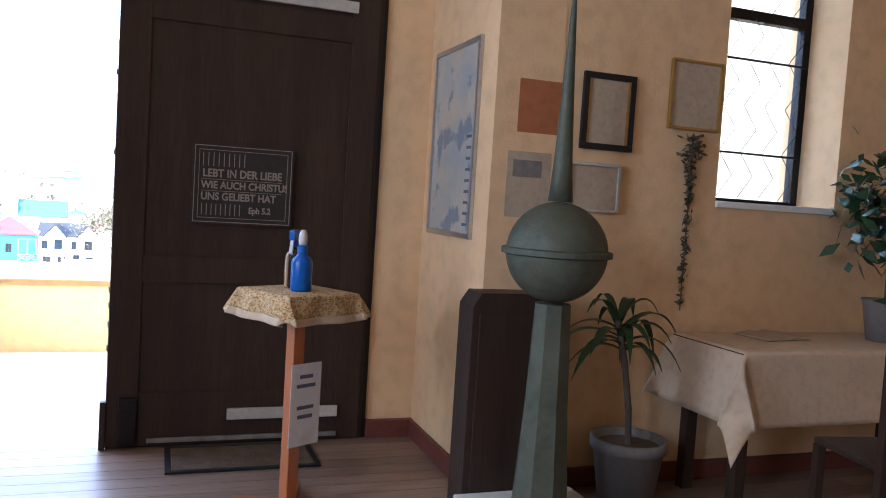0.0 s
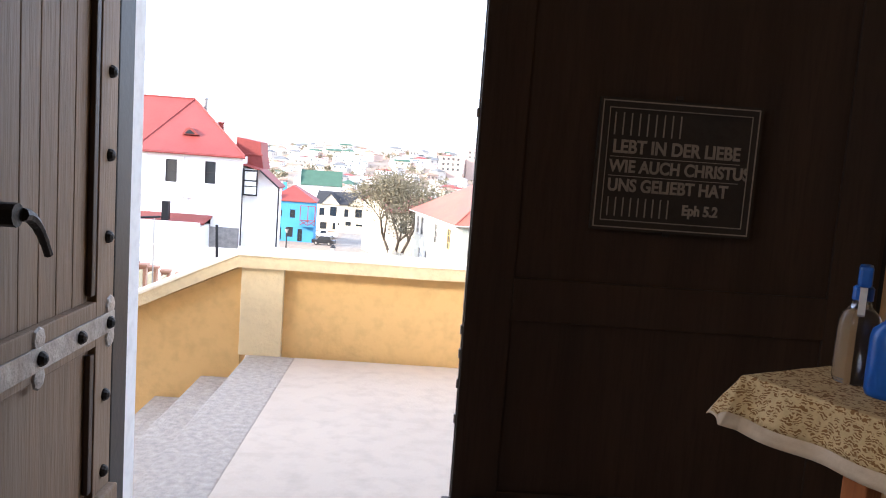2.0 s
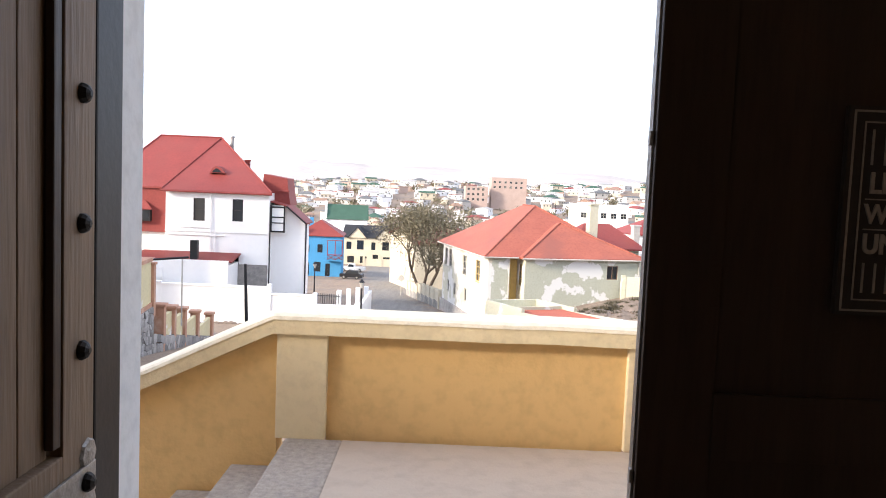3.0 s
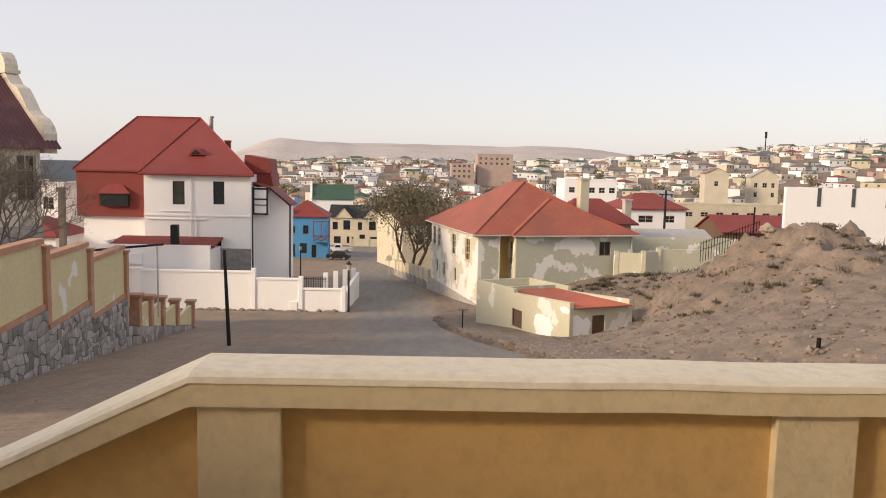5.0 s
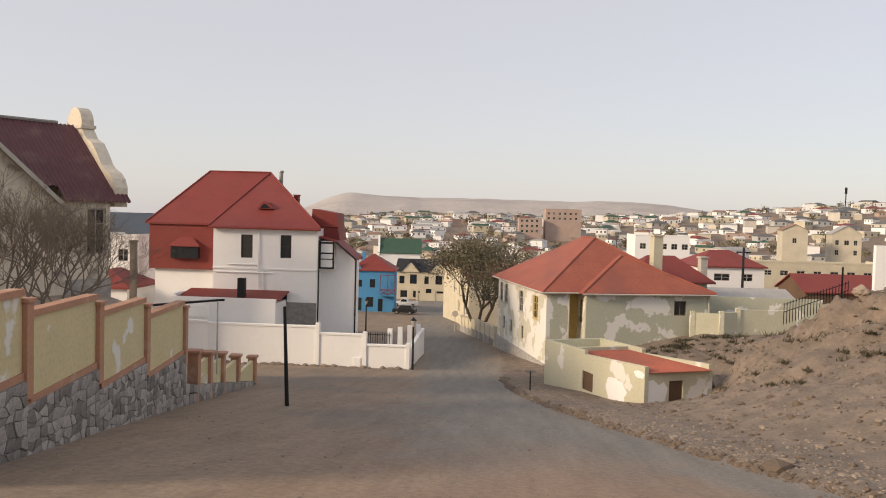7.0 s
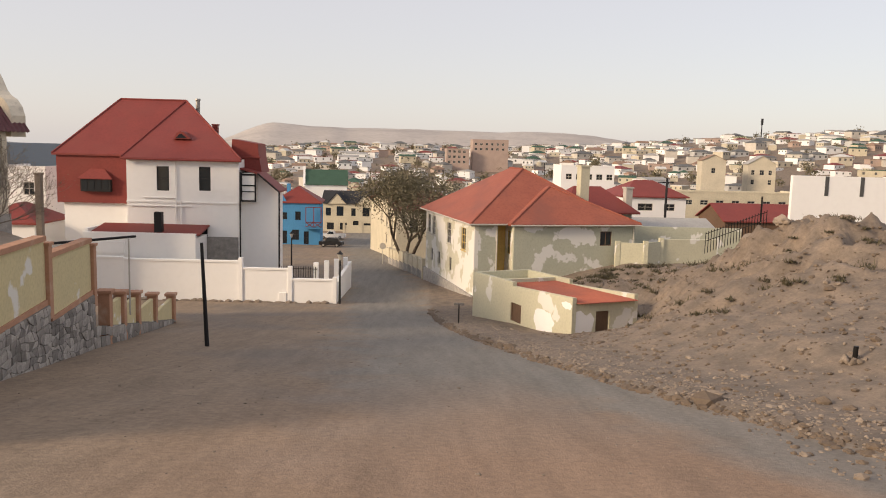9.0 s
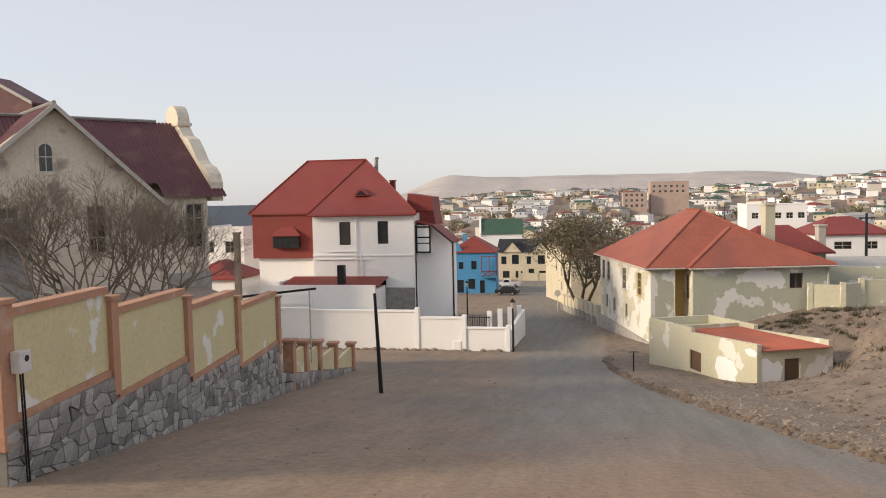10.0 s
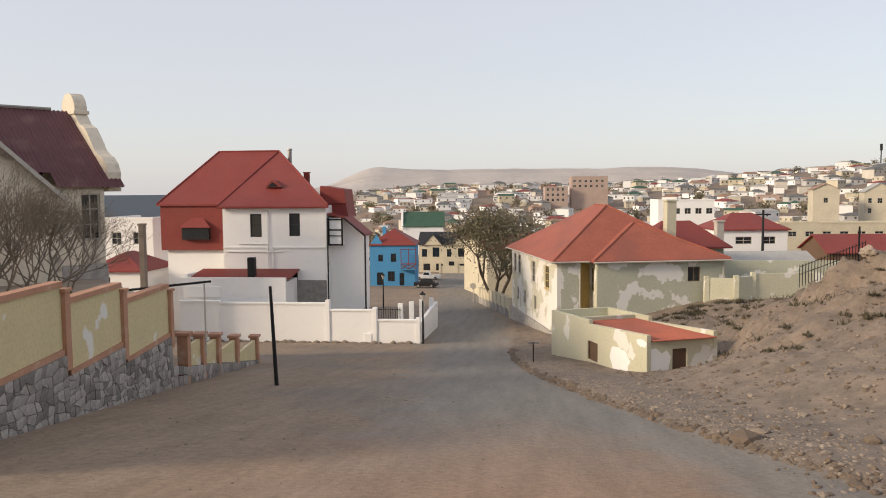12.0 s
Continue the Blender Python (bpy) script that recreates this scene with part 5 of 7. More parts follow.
simple_house("house", (26.9, 112, -9.5), 6, 9.2, 9, 5.2, M_white, M_redroof, "hip", 2.1, (("f", 2.2, 3.2, 2.2, 1.0), ("f", 6.0, 3.2, 1.6, 1.0)), "white bungalow with a bright red hipped roof")
yl = simple_house("house", (40, 130, -9), 2, 22, 9, 4.6, M_creamhouse, M_greyroof, "flat", 0, [("f", 1.5 + 2.6 * i, 2.6, 1.3, 0.8) for i in range(7)], "long yellow flat-roofed building with small windows")
simple_house("house", (35.6, 97, -8.8), 3, 12, 8, 2.6, M_brownboard, M_redroof, "gable", 1.9, (), "low building with a dull red roof")
M_slot = mat("dark_slot_strip", (0.10, 0.10, 0.10), scale=2, bump=0.1)
big = thing("boundary_wall", label="large plain white rendered wall with dark slots", category="wall")
part("wall", boxes((33.2, 75, -9, 62, 75.5, -0.1)), M_white, big)
# Each slot is a thin dark strip on the wall face.
for i in range(6):
    part("slot", boxes((36.2 + 3.3 * i, 74.96, -1.9, 36.55 + 3.3 * i, 75.0, -0.12)), M_slot, big, "flat dark strip on the wall face")
pf = thing("palisade_fence", label="grey steel palisade fence above the earth bank", category="fence")
for i in range(22):
    f = i / 21
    x, y, z = 22.2 + 4.2 * f, 66.0 - 1.5 * f, -5.4 + 2.0 * f
    part("pale", boxes((x, y, z - 1.0, x + 0.05, y + 0.03, z + 0.75)), M_iron, pf)
for dz in (0.0, 0.6):
    part("rail", tube(bmesh.new(), (22.2, 66.02, -5.4 + dz), (26.4, 64.5, -3.4 + dz), 0.03, n=5), M_iron, pf)
part("post", tube(bmesh.new(), (26.0, 64.6, -4.5), (26.0, 64.6, -1.6), 0.07, n=6), M_iron, pf)

# rocks and stones on the bank and along the road edge
def stones(name, count, seed, where, size, material, label):
    rng = random.Random(seed)
    protos = []
    for k in range(4):
        b = bmesh.new()
        bmesh.ops.create_icosphere(b, subdivisions=1, radius=1)
        for v in b.verts:
            v.co *= 1 + 0.45 * noise.noise(v.co * 1.7 + Vector((k * 5, seed, 0)))
        protos.append(([v.co.copy() for v in b.verts], [[v.index for v in f.verts] for f in b.faces]))
        b.free()
    vs, fs = [], []
    for _ in range(count):
        x, y = where(rng)
        s = size * math.exp(rng.gauss(0, 0.55))
        m = Matrix.Translation((x, y, ground_z(x, y) + s * 0.12)) @ Euler((0, 0, rng.uniform(0, 6.3))).to_matrix().to_4x4() @ Matrix.Diagonal((s * rng.uniform(0.8, 1.4), s, s * rng.uniform(0.4, 0.8), 1))
        pv, pf_ = rng.choice(protos)
        o = len(vs)
        vs += [m @ v for v in pv]
        fs += [[o + i for i in f] for f in pf_]
    me = bpy.data.meshes.new(name)
    me.from_pydata(vs, [], fs)
    me.materials.append(material)
    return tagged(new(name, me), label, "stones", kind="stuff")


def by_edge(rng):
    y = rng.uniform(9, 62)
    return road_edge(y) + abs(rng.gauss(0, 1.6)) + 0.1, y


def at_lip(rng):
    y = 9 + 52 * rng.random() ** 1.3
    return road_edge(y) + rng.gauss(0.12, 0.10), y


def on_bank(rng):
    return rng.uniform(6, 34), rng.uniform(10, 62)


def on_street(rng):
    return rng.uniform(-11, 7), rng.uniform(8, 50)


stones("edge_stones", 4200, 1, by_edge, 0.024, M_rock, "loose stones along the edge of the gravel road")
stones("edge_clods", 2600, 9, at_lip, 0.042, M_rock_dark, "dark earth clods along the cut lip of the bank")
stones("dark_bank_stones", 6000, 6, on_bank, 0.045, M_rock_dark, "dark stones scattered over the earth bank")
stones("bank_stones", 8000, 2, on_bank, 0.034, M_rock, "stones scattered over the earth bank")
stones("street_gravel", 3000, 3, on_street, 0.011, M_rock, "fine gravel lying on the sandy street")
rng = random.Random(12)
for sd in range(26):
    x, y, s = rng.gauss(20.6, 2.2), rng.gauss(45.2, 1.8), rng.uniform(0.18, 0.62)
    bm = bmesh.new()
    bmesh.ops.create_icosphere(bm, subdivisions=3, radius=1)
    for v in bm.verts:
        v.co *= 1 + 0.5 * noise.fractal(v.co * 1.1 + Vector((sd * 7, 0, 0)), 0.7, 2.1, 4)
        v.co = Vector((v.co.x * s, v.co.y * s, v.co.z * s * 0.75))
    r = tagged(part("boulder", bm, M_rock), "jagged brown boulder on top of the earth mound", "rock", "boulders on the mound")
    r.location = (x, y, ground_z(x, y) + 0.1 * s)


def scrub(name, count, seed, where, label):
    rng = random.Random(seed)
    bm = bmesh.new()
    for _ in range(count):
        x, y = where(rng)
        z = ground_z(x, y)
        s = rng.uniform(0.2, 0.55)
        for _ in range(60):
            w, e = rng.uniform(0, 6.28), rng.uniform(0.1, 1.0)
            d = Vector((math.cos(w) * (1.1 - e * 0.6), math.sin(w) * (1.1 - e * 0.6), e)) * s * rng.uniform(0.5, 1)
            o = Vector((x + rng.gauss(0, s * 0.5), y + rng.gauss(0, s * 0.5), z))
            side = d.cross(Vector((0, 0, 1))).normalized() * 0.035
            bm.faces.new([bm.verts.new(o - side), bm.verts.new(o + side), bm.verts.new(o + d)])
    return tagged(part(name, bm, M_scrub), label, "shrubs", kind="stuff")


def scrub_spot(rng):
    if rng.random() < 0.4:
        return rng.uniform(10, 19), rng.uniform(60, 67.5)
    return rng.uniform(10, 26), rng.uniform(34, 58)


scrub("scrub", 190, 4, scrub_spot, "low dry desert shrubs on the bank")

# ---- the town on the far slope ----
TOWN = []
rng = random.Random(21)
walls = [M_white, M_creamhouse, M_white, mat("pale_sand_town", (0.62, 0.575, 0.51), scale=0.3, bump=0), mat("pinkish_town", (0.50, 0.38, 0.32), scale=0.3, bump=0), mat("straw_town", (0.62, 0.56, 0.44), scale=0.3, bump=0), mat("grey_town", (0.56, 0.555, 0.54), scale=0.3, bump=0)]
M_slateroof = mat("dark_grey_roof_sheet", (0.16, 0.165, 0.165), scale=0.6, bump=0)
M_whiteroof = mat("whitewashed_flat_roof", (0.70, 0.69, 0.66), scale=0.6, bump=0)
roofs = [M_greyroof, M_brownroof, M_greenroof, M_whiteroof, M_redroof, M_slateroof, M_slateroof]
M_dimpane = mat('grey_window', (0.13, 0.125, 0.12), rough=0.4, scale=1, bump=0)


def far_house(k, w, d, hgt, m_wall, m_roof, kind, rise):
    """A house far up the slope: walls, roof and its larger windows."""
    h = thing("town_house", (0, -500 - 30 * k, -60), 0, "small distant house on the town slope", "house", "houses of the town")
    part("wall", boxes((0, 0, -5, w, d, hgt)), m_wall, h)
    if kind == "hip":
        part("roof", hip_roof(-0.4, w + 0.4, -0.4, d + 0.4, hgt + 0.01, rise, ((w * 0.35, d / 2), (w * 0.65, d / 2))), m_roof, h)
    elif kind == "gable":
        part("roof", fixed(prism(bmesh.new(), ((-0.4, hgt + 0.01), (d + 0.4, hgt + 0.01), (d / 2, hgt + rise)), -0.3, w + 0.3, axis="x")), m_roof, h)
    else:
        part("roof", boxes((-0.15, -0.15, hgt + 0.01, w + 0.15, d + 0.15, hgt + 0.35)), m_roof, h)
    for i in range(3):
        part("window", boxes((1.2 + i * (w - 2.4) / 2 - 0.6, -0.05, hgt - 2.4, 1.2 + i * (w - 2.4) / 2 + 0.6, 0.02, hgt - 1.0)), M_dimpane, h)
    return h


protos, fars = [], []
for k in range(14):
    w, d, hgt = rng.uniform(9, 14), rng.uniform(8, 10), rng.choice((3.4, 3.6, 6.0, 6.2))
    kind = ("hip", "gable", "flat", "hip", "flat", "front")[k % 6]
    wins = []
    for fl in range(2 if hgt > 5 else 1):
        nx = int(w // 3.4)
        for i in range(nx):
            wins.append(("f", 1.0 + i * (w - 2) / nx, 1.0 + 3 * fl, 1.2, 1.4))
    protos.append(simple_house("town_house", (0, -500 - 30 * k, -60), 0, w, d, hgt, walls[k % 7], roofs[(k * 3) % 7], kind, rng.uniform(1.4, 2.4), wins[:4], "small house on the edge of the town", "houses of the town", drop=5))
# More white walls here: the town is pale, and they stand for haze.
for k in range(26):
    fars.append(far_house(k + 20, rng.uniform(8, 17), rng.uniform(7, 11), rng.choice((3.0, 3.2, 3.4, 3.6, 5.4)), walls[(k * 5) % 7] if k % 3 else M_white, roofs[(k * 3) % 7], ("flat", "hip", "gable", "flat", "hip")[k % 5], rng.uniform(1.3, 2.2)))
spots, placed = [], set()
tries = 0
while len(spots) < 1500 and tries < 30000:
    tries += 1
    r = 190 + 950 * rng.random() ** 1.1
    az = radians(rng.uniform(-19, 37))
    x, y = r * math.sin(az), r * math.cos(az)
    if x < -48 - 0.2 * (y - 200) or (y < 200 and x < 12) or (abs(x) < 30 and y < 215) or (95 < x < 138 and 280 < y < 318) or (5 < x < 50 and 405 < y < 440):
        continue
    if any((x - a) ** 2 + (y - b) ** 2 < (7.2 + r * 0.0055) ** 2 for a, b in spots):
        continue
    spots.append((x, y))
spots.sort(key=lambda q: math.hypot(*q))
vs, fs, mi, mats = [], [], [], []
for n, (x, y) in enumerate(spots):
    src = rng.choice(protos) if math.hypot(x, y) < 330 else rng.choice(fars)
    m = pose(x, y, ground_z(x, y) + 0.6, 0, 0, rng.choice((0, 8, -12, 15, 78, -60, 30)) + rng.uniform(-6, 6)) @ Matrix.Scale(rng.uniform(0.52, 0.80), 4)
    if n >= 285:
        for ch in src.children:
            me = ch.data
            o = len(vs)
            vs += [m @ v.co for v in me.vertices]
            fs += [[o + i for i in f.vertices] for f in me.polygons]
            if me.materials[0] not in mats:
                mats.append(me.materials[0])
            mi += [mats.index(me.materials[0])] * len(me.polygons)
    elif src.name not in placed:
        placed.add(src.name)
        src.matrix_basis = m
    else:
        copy_thing(src, m)
me = bpy.data.meshes.new("far_town")
me.from_pydata(vs, [], fs)
for q in mats:
    me.materials.append(q)
me.polygons.foreach_set("material_index", mi)
tagged(new("far_town", me), "hundreds of tiny houses covering the far slope", "houses", kind="stuff")
for src in protos + fars:
    if src.name not in placed:
        for o in (*src.children_recursive, src):
            bpy.data.objects.remove(o)
# a few landmarks of the town
simple_house("town_house", (10.4, 420, -6.5), 3, 12, 10, 8.2, walls[4], M_greyroof, "flat", 0, [("f", 1 + 2.6 * i, 1 + 2.7 * j, 1.3, 1.3) for i in range(4) for j in range(3)], "tall brick-red flat block in the town", drop=14)
simple_house("town_house", (24.4, 425, 0.6), 3, 19, 12, 6.4, walls[4], M_brownroof, "flat", 0, [("f", 1 + 2.9 * i, 1 + 2.6 * j, 1.3, 1.2) for i in range(6) for j in range(2)], "large salmon building in the town", drop=18)
simple_house("town_house", (121, 300, -9.6), -10, 10, 9, 8.6, walls[5], M_greyroof, "front", 3.2, (("f", 1.2, 4.6, 1.2, 1.8), ("f", 4.2, 4.6, 1.6, 1.8), ("f", 7.4, 4.6, 1.2, 1.8), ("f", 1.2, 1.0, 1.2, 1.8), ("f", 7.4, 1.0, 1.2, 1.8)), "yellow villa with a steep grey gable", drop=8)
simple_house("town_house", (101, 293, -9.2), -8, 8.5, 9, 9.2, walls[5], M_brownroof, "front", 2.2, (("f", 3.4, 4.6, 1.4, 1.8),), "yellow gabled house in the town", drop=8)
simple_house("town_house", (61, 186, ground_z(66, 186) + 1.5), -4, 15, 8, 4.6, M_white, M_greyroof, "flat", 0, [("f", 1.2 + 2.8 * i, 1.4, 1.3, 1.2) for i in range(5)], "long low white house in the town", drop=8)
simple_house("town_house", (79, 190, ground_z(84, 190) + 1.5), -8, 11, 8, 4.2, walls[6], M_slateroof, "gable", 1.8, [("f", 1.2 + 3.0 * i, 1.3, 1.2, 1.3) for i in range(3)], "grey house with a dark roof in the town", drop=8)
simple_house("town_house", (28.5, 172, -11), 2, 11.5, 9, 9.6, M_white, M_greyroof, "flat", 0, [("f", 1 + 2.2 * i, 6.8, 1.3, 1.2) for i in range(5)], "white flat-roofed building in the town", drop=8)
gc = simple_house("town_church", (-35, 232, -19), 8, 12, 8, 9.5, M_white, M_greenroof, "gable", 4.2, (("f", 3, 3, 1.0, 2.4), ("f", 6, 3, 1.0, 2.4), ("f", 9, 3, 1.0, 2.4)), "white building with a green roof and stepped gables")
part("stepped_gable", fixed(prism(bmesh.new(), ((-0.6, 9), (9, 9), (7.2, 12), (6, 12.4), (5.2, 14.6), (3.4, 14.6), (2.4, 12.4), (1.2, 12)), -0.5, 0.1, axis="x")), M_white, gc)
ms = thing("radio_mast", (294, 700, 15), 0, "tall mast on the skyline above the town", "mast")
part("shaft", tube(bmesh.new(), (0, 0, 0), (0, 0, 20), 0.5, 0.4, n=6), M_black, ms)
part("head", tube(bmesh.new(), (0, 0, 15), (0, 0, 20.5), 1.1, 1.1, n=8), M_black, ms)
for x in (476, 488, 500):
    tk = tagged(part("water_tank", tube(bmesh.new(), (0, 0, 0), (0, 0, 6.5), 6, n=20), M_white), "white round water tank on the hilltop", "tank", "water tanks")
    tk.location = (x, 900, ground_z(x, 900) - 0.5)
simple_house("house", (-43.6, 82, -5.5), 0, 5.6, 8, 4.0, M_white, M_greyroof, "flat", 0, (("f", 1.0, 1.4, 1.1, 1.3), ("f", 3.4, 1.4, 1.1, 1.3)), "low white flat-roofed house behind the gardens", drop=8)
simple_house("house", (-38.4, 70, -8.0), 0, 5.0, 6, 2.4, M_white, M_redroof, "hip", 1.5, (("f", 1.0, 0.6, 1.1, 1.2),), "small white house with a dull red hipped roof", drop=5)
gp = thing("chimney_stack", (-29.05, 62, -3.4), 0, "tall plain brown stack behind the gardens", "chimney")
part("shaft", boxes((-0.22, -0.22, -8.0, 0.22, 0.22, 2.2), bevel=0.04), M_rock, gp)
part("cap", boxes((-0.28, -0.28, 2.2, 0.28, 0.28, 2.36), bevel=0.03), M_rock, gp)
# dark trees between the town houses
rng = random.Random(31)
bm = bmesh.new()
for _ in range(330):
    r, az = 180 + 800 * rng.random() ** 1.2, radians(rng.uniform(-16, 36))
    x, y = r * math.sin(az), r * math.cos(az)
    if y < 200 and x < 14:
        continue
    z, s = ground_z(x, y), rng.uniform(1.2, 2.6)
    for _ in range(120):
        c = Vector((x + rng.gauss(0, s * 0.6), y + rng.gauss(0, s * 0.6), z + s * 1.2 + rng.gauss(0, s * 0.5)))
        a = Vector((rng.uniform(-1, 1), rng.uniform(-1, 1), rng.uniform(-1, 1))).normalized() * s * 0.2
        b = a.orthogonal() * 0.8
        bm.faces.new([bm.verts.new(c + a), bm.verts.new(c + b), bm.verts.new(c - a), bm.verts.new(c - b)])
tagged(part("town_trees", bm, M_leaf), "dark trees scattered among the town houses", "trees", kind="stuff")


# ---- doorway ----
def text_mesh(body, size, extrude=0.002, align="LEFT"):
    cu = bpy.data.curves.new("text", "FONT")
    cu.body, cu.size, cu.extrude, cu.align_x, cu.offset = body, size, extrude, align, 0.0016
    ob = bpy.data.objects.new("text", cu)
    scene.collection.objects.link(ob)
    me = bpy.data.meshes.new_from_object(ob.evaluated_get(bpy.context.evaluated_depsgraph_get()))
    bpy.data.objects.remove(ob)
    return me


M_carve = mat("worn_pale_carving", (0.36, 0.31, 0.25), col2=(0.25, 0.21, 0.17), scale=10, bump=0.2)
M_plaque = mat("plaque_board", (0.042, 0.034, 0.028), rough=0.6, scale=5, bump=0.2)
M_orangewood = mat("orange_varnished_wood", (0.42, 0.15, 0.045), col2=(0.34, 0.11, 0.03), rough=0.35, scale=3, bump=0.08, stretch=(5, 5, 0.5), spec=0.5)
M_paper = mat("white_paper", (0.75, 0.74, 0.76), scale=2, bump=0.02)
M_ink = mat("grey_ink", (0.15, 0.15, 0.2), scale=2, bump=0)
M_bottle = mat("blue_plastic", (0.02, 0.12, 0.50), rough=0.3, scale=4, bump=0, spec=0.5)
M_clear = glass_mat("clear_plastic", (0.75, 0.8, 0.9), 0.1)
M_cap_white = mat("white_plastic", (0.7, 0.68, 0.66), rough=0.35, scale=4, bump=0, spec=0.5)
M_brass = mat("gilt_frame", (0.55, 0.38, 0.12), rough=0.35, metal=0.8, scale=6, bump=0.1)
M_silver = mat("silver_frame", (0.6, 0.6, 0.6), rough=0.3, metal=0.8, scale=6, bump=0.05)
M_copper = mat("green_copper", (0.115, 0.125, 0.088), col2=(0.08, 0.088, 0.064), rough=0.55, metal=0.2, scale=3, bump=0.25, bscale=25, stain=(0.16, 0.175, 0.125), sscale=3, sat=(0.5, 0.75))
M_pot = mat("grey_plastic_pot", (0.22, 0.21, 0.20), rough=0.5, scale=4, bump=0.1)
M_plant = mat("green_plant_leaf", (0.035, 0.085, 0.03), col2=(0.02, 0.05, 0.02), rough=0.4, scale=6, bump=0, spec=0.5)
M_tcloth = mat("pale_tablecloth", (0.62, 0.50, 0.36), col2=(0.55, 0.43, 0.30), scale=3, bump=0.15, bscale=80)
M_mat = mat("brown_door_mat", (0.16, 0.115, 0.075), col2=(0.09, 0.065, 0.045), scale=14, bump=0.6, bscale=90)
M_map = mat("printed_map", (0.36, 0.40, 0.42), col2=(0.50, 0.46, 0.38), scale=4, mix=0.25, bump=0, stain=(0.20, 0.24, 0.30), sscale=5, sat=(0.55, 0.6), rough=0.3)
M_orangepaper = mat("orange_paper", (0.42, 0.16, 0.06), scale=3, bump=0.02)
M_photo = mat("dull_print", (0.30, 0.26, 0.22), col2=(0.16, 0.15, 0.15), scale=20, bump=0)
M_gauze = mat("sepia_print", (0.50, 0.42, 0.30), col2=(0.42, 0.34, 0.24), scale=5, bump=0)
M_stained = mat("blue_stained_glass", (0.10, 0.28, 0.50), rough=0.2, scale=9, bump=0, transmission=0.6)
M_yellowglass = mat("yellow_stained_glass", (0.65, 0.48, 0.05), rough=0.2, scale=9, bump=0, transmission=0.6)
M_pane_clear = glass_mat("window_glass")

# patterned cloth: cream with brown vine scrolls
M_lace = mat("patterned_cloth", (0.64, 0.48, 0.25), col2=(0.58, 0.42, 0.21), scale=6, bump=0.2, bscale=120)
_t = M_lace.node_tree
_b = _t.nodes["Principled BSDF"]
_src = _b.inputs["Base Color"].links[0].from_socket
_co = _t.nodes.new("ShaderNodeTexCoord")
_v = _t.nodes.new("ShaderNodeTexVoronoi")
_v.inputs["Scale"].default_value = 78
_w = _t.nodes.new("ShaderNodeTexWave")
_w.wave_type, _w.rings_direction = "RINGS", "SPHERICAL"
_w.inputs["Scale"].default_value, _w.inputs["Distortion"].default_value, _w.inputs["Detail"].default_value = 52, 14, 3
_t.links.new(_co.outputs["Object"], _v.inputs["Vector"])
_t.links.new(_co.outputs["Object"], _w.inputs["Vector"])
_m = _t.nodes.new("ShaderNodeMath")
_m.operation = "MULTIPLY"
_r1, _r2 = _t.nodes.new("ShaderNodeMapRange"), _t.nodes.new("ShaderNodeMapRange")
for _r, _lo, _hi in ((_r1, 0.36, 0.50), (_r2, 0.62, 0.5)):
    _r.inputs["From Min"].default_value, _r.inputs["From Max"].default_value = _lo, _hi
_t.links.new(_w.outputs["Fac"], _r1.inputs["Value"])
_t.links.new(_v.outputs["Distance"], _r2.inputs["Value"])
_t.links.new(_r1.outputs[0], _m.inputs[0])
_t.links.new(_r2.outputs[0], _m.inputs[1])
_x = _t.nodes.new("ShaderNodeMix")
_x.data_type = "RGBA"
_t.links.new(_m.outputs[0], _x.inputs["Factor"])
_t.links.new(_src, _x.inputs[6])
_x.inputs[7].default_value = (0.24, 0.125, 0.04, 1)
_t.links.new(_x.outputs[2], _b.inputs["Base Color"])

frame_ob = thing("door_frame", label="dark timber frame of the church door", category="door frame", kind="structure")
for d in ((DX0, -0.03, -0.01, DX0 + 0.109, 0.10, DH), (DX1 - 0.03, -0.0, -0.01, DX1, 0.10, DH), (DX0 + 0.109, -0.0, DH - 0.1, DX1 - 0.03, 0.10, DH)):
    part("jamb", boxes(d, bevel=0.006), M_black, frame_ob)
part("outer_jamb", boxes((DX0 + 0.001, 0.10, -0.03, DX0 + 0.028, 0.43, DH), bevel=0.004), M_jamb, frame_ob, "white painted outer jamb")
part("outer_jamb", boxes((DX1 - 0.028, 0.10, -0.03, DX1 - 0.001, 0.43, DH), bevel=0.004), M_jamb, frame_ob, "white painted outer jamb")


def stud(y, z, parent, x=0.0):
    bm = bmesh.new()
    prof = ((0.020, 0.0), (0.020, 0.006), (0.015, 0.014), (0.006, 0.019))
    lathe(bm, prof, 10)
    for v in bm.verts:
        v.co = (x + v.co.z, y + v.co.x, z + v.co.y)
    return part("stud", bm, M_iron, parent)


# open left leaf, its outer face towards the passage
LH = 2.88
leaf = thing("door_1", (-1.141, -0.035, 0.012), 0, "open weathered wooden church door leaf with iron studs and straps", "door", kind="structure")
part("stile", boxes((-0.05, -0.13, 0, 0, 0, LH), bevel=0.004), M_doorwood, leaf)
part("stile", boxes((-0.05, -1.20, 0, 0, -1.07, LH), bevel=0.004), M_doorwood, leaf)
for z0, z1 in ((0.72, 0.86), (2.0, 2.14), (LH - 0.14, LH)):
    part("rail", boxes((-0.05, -1.07, z0, 0.0, -0.13, z1), bevel=0.004), M_doorwood, leaf)
part("kick_board", boxes((-0.05, -1.20, 0, 0.03, 0.0, 0.24), bevel=0.01), M_doorwood, leaf)
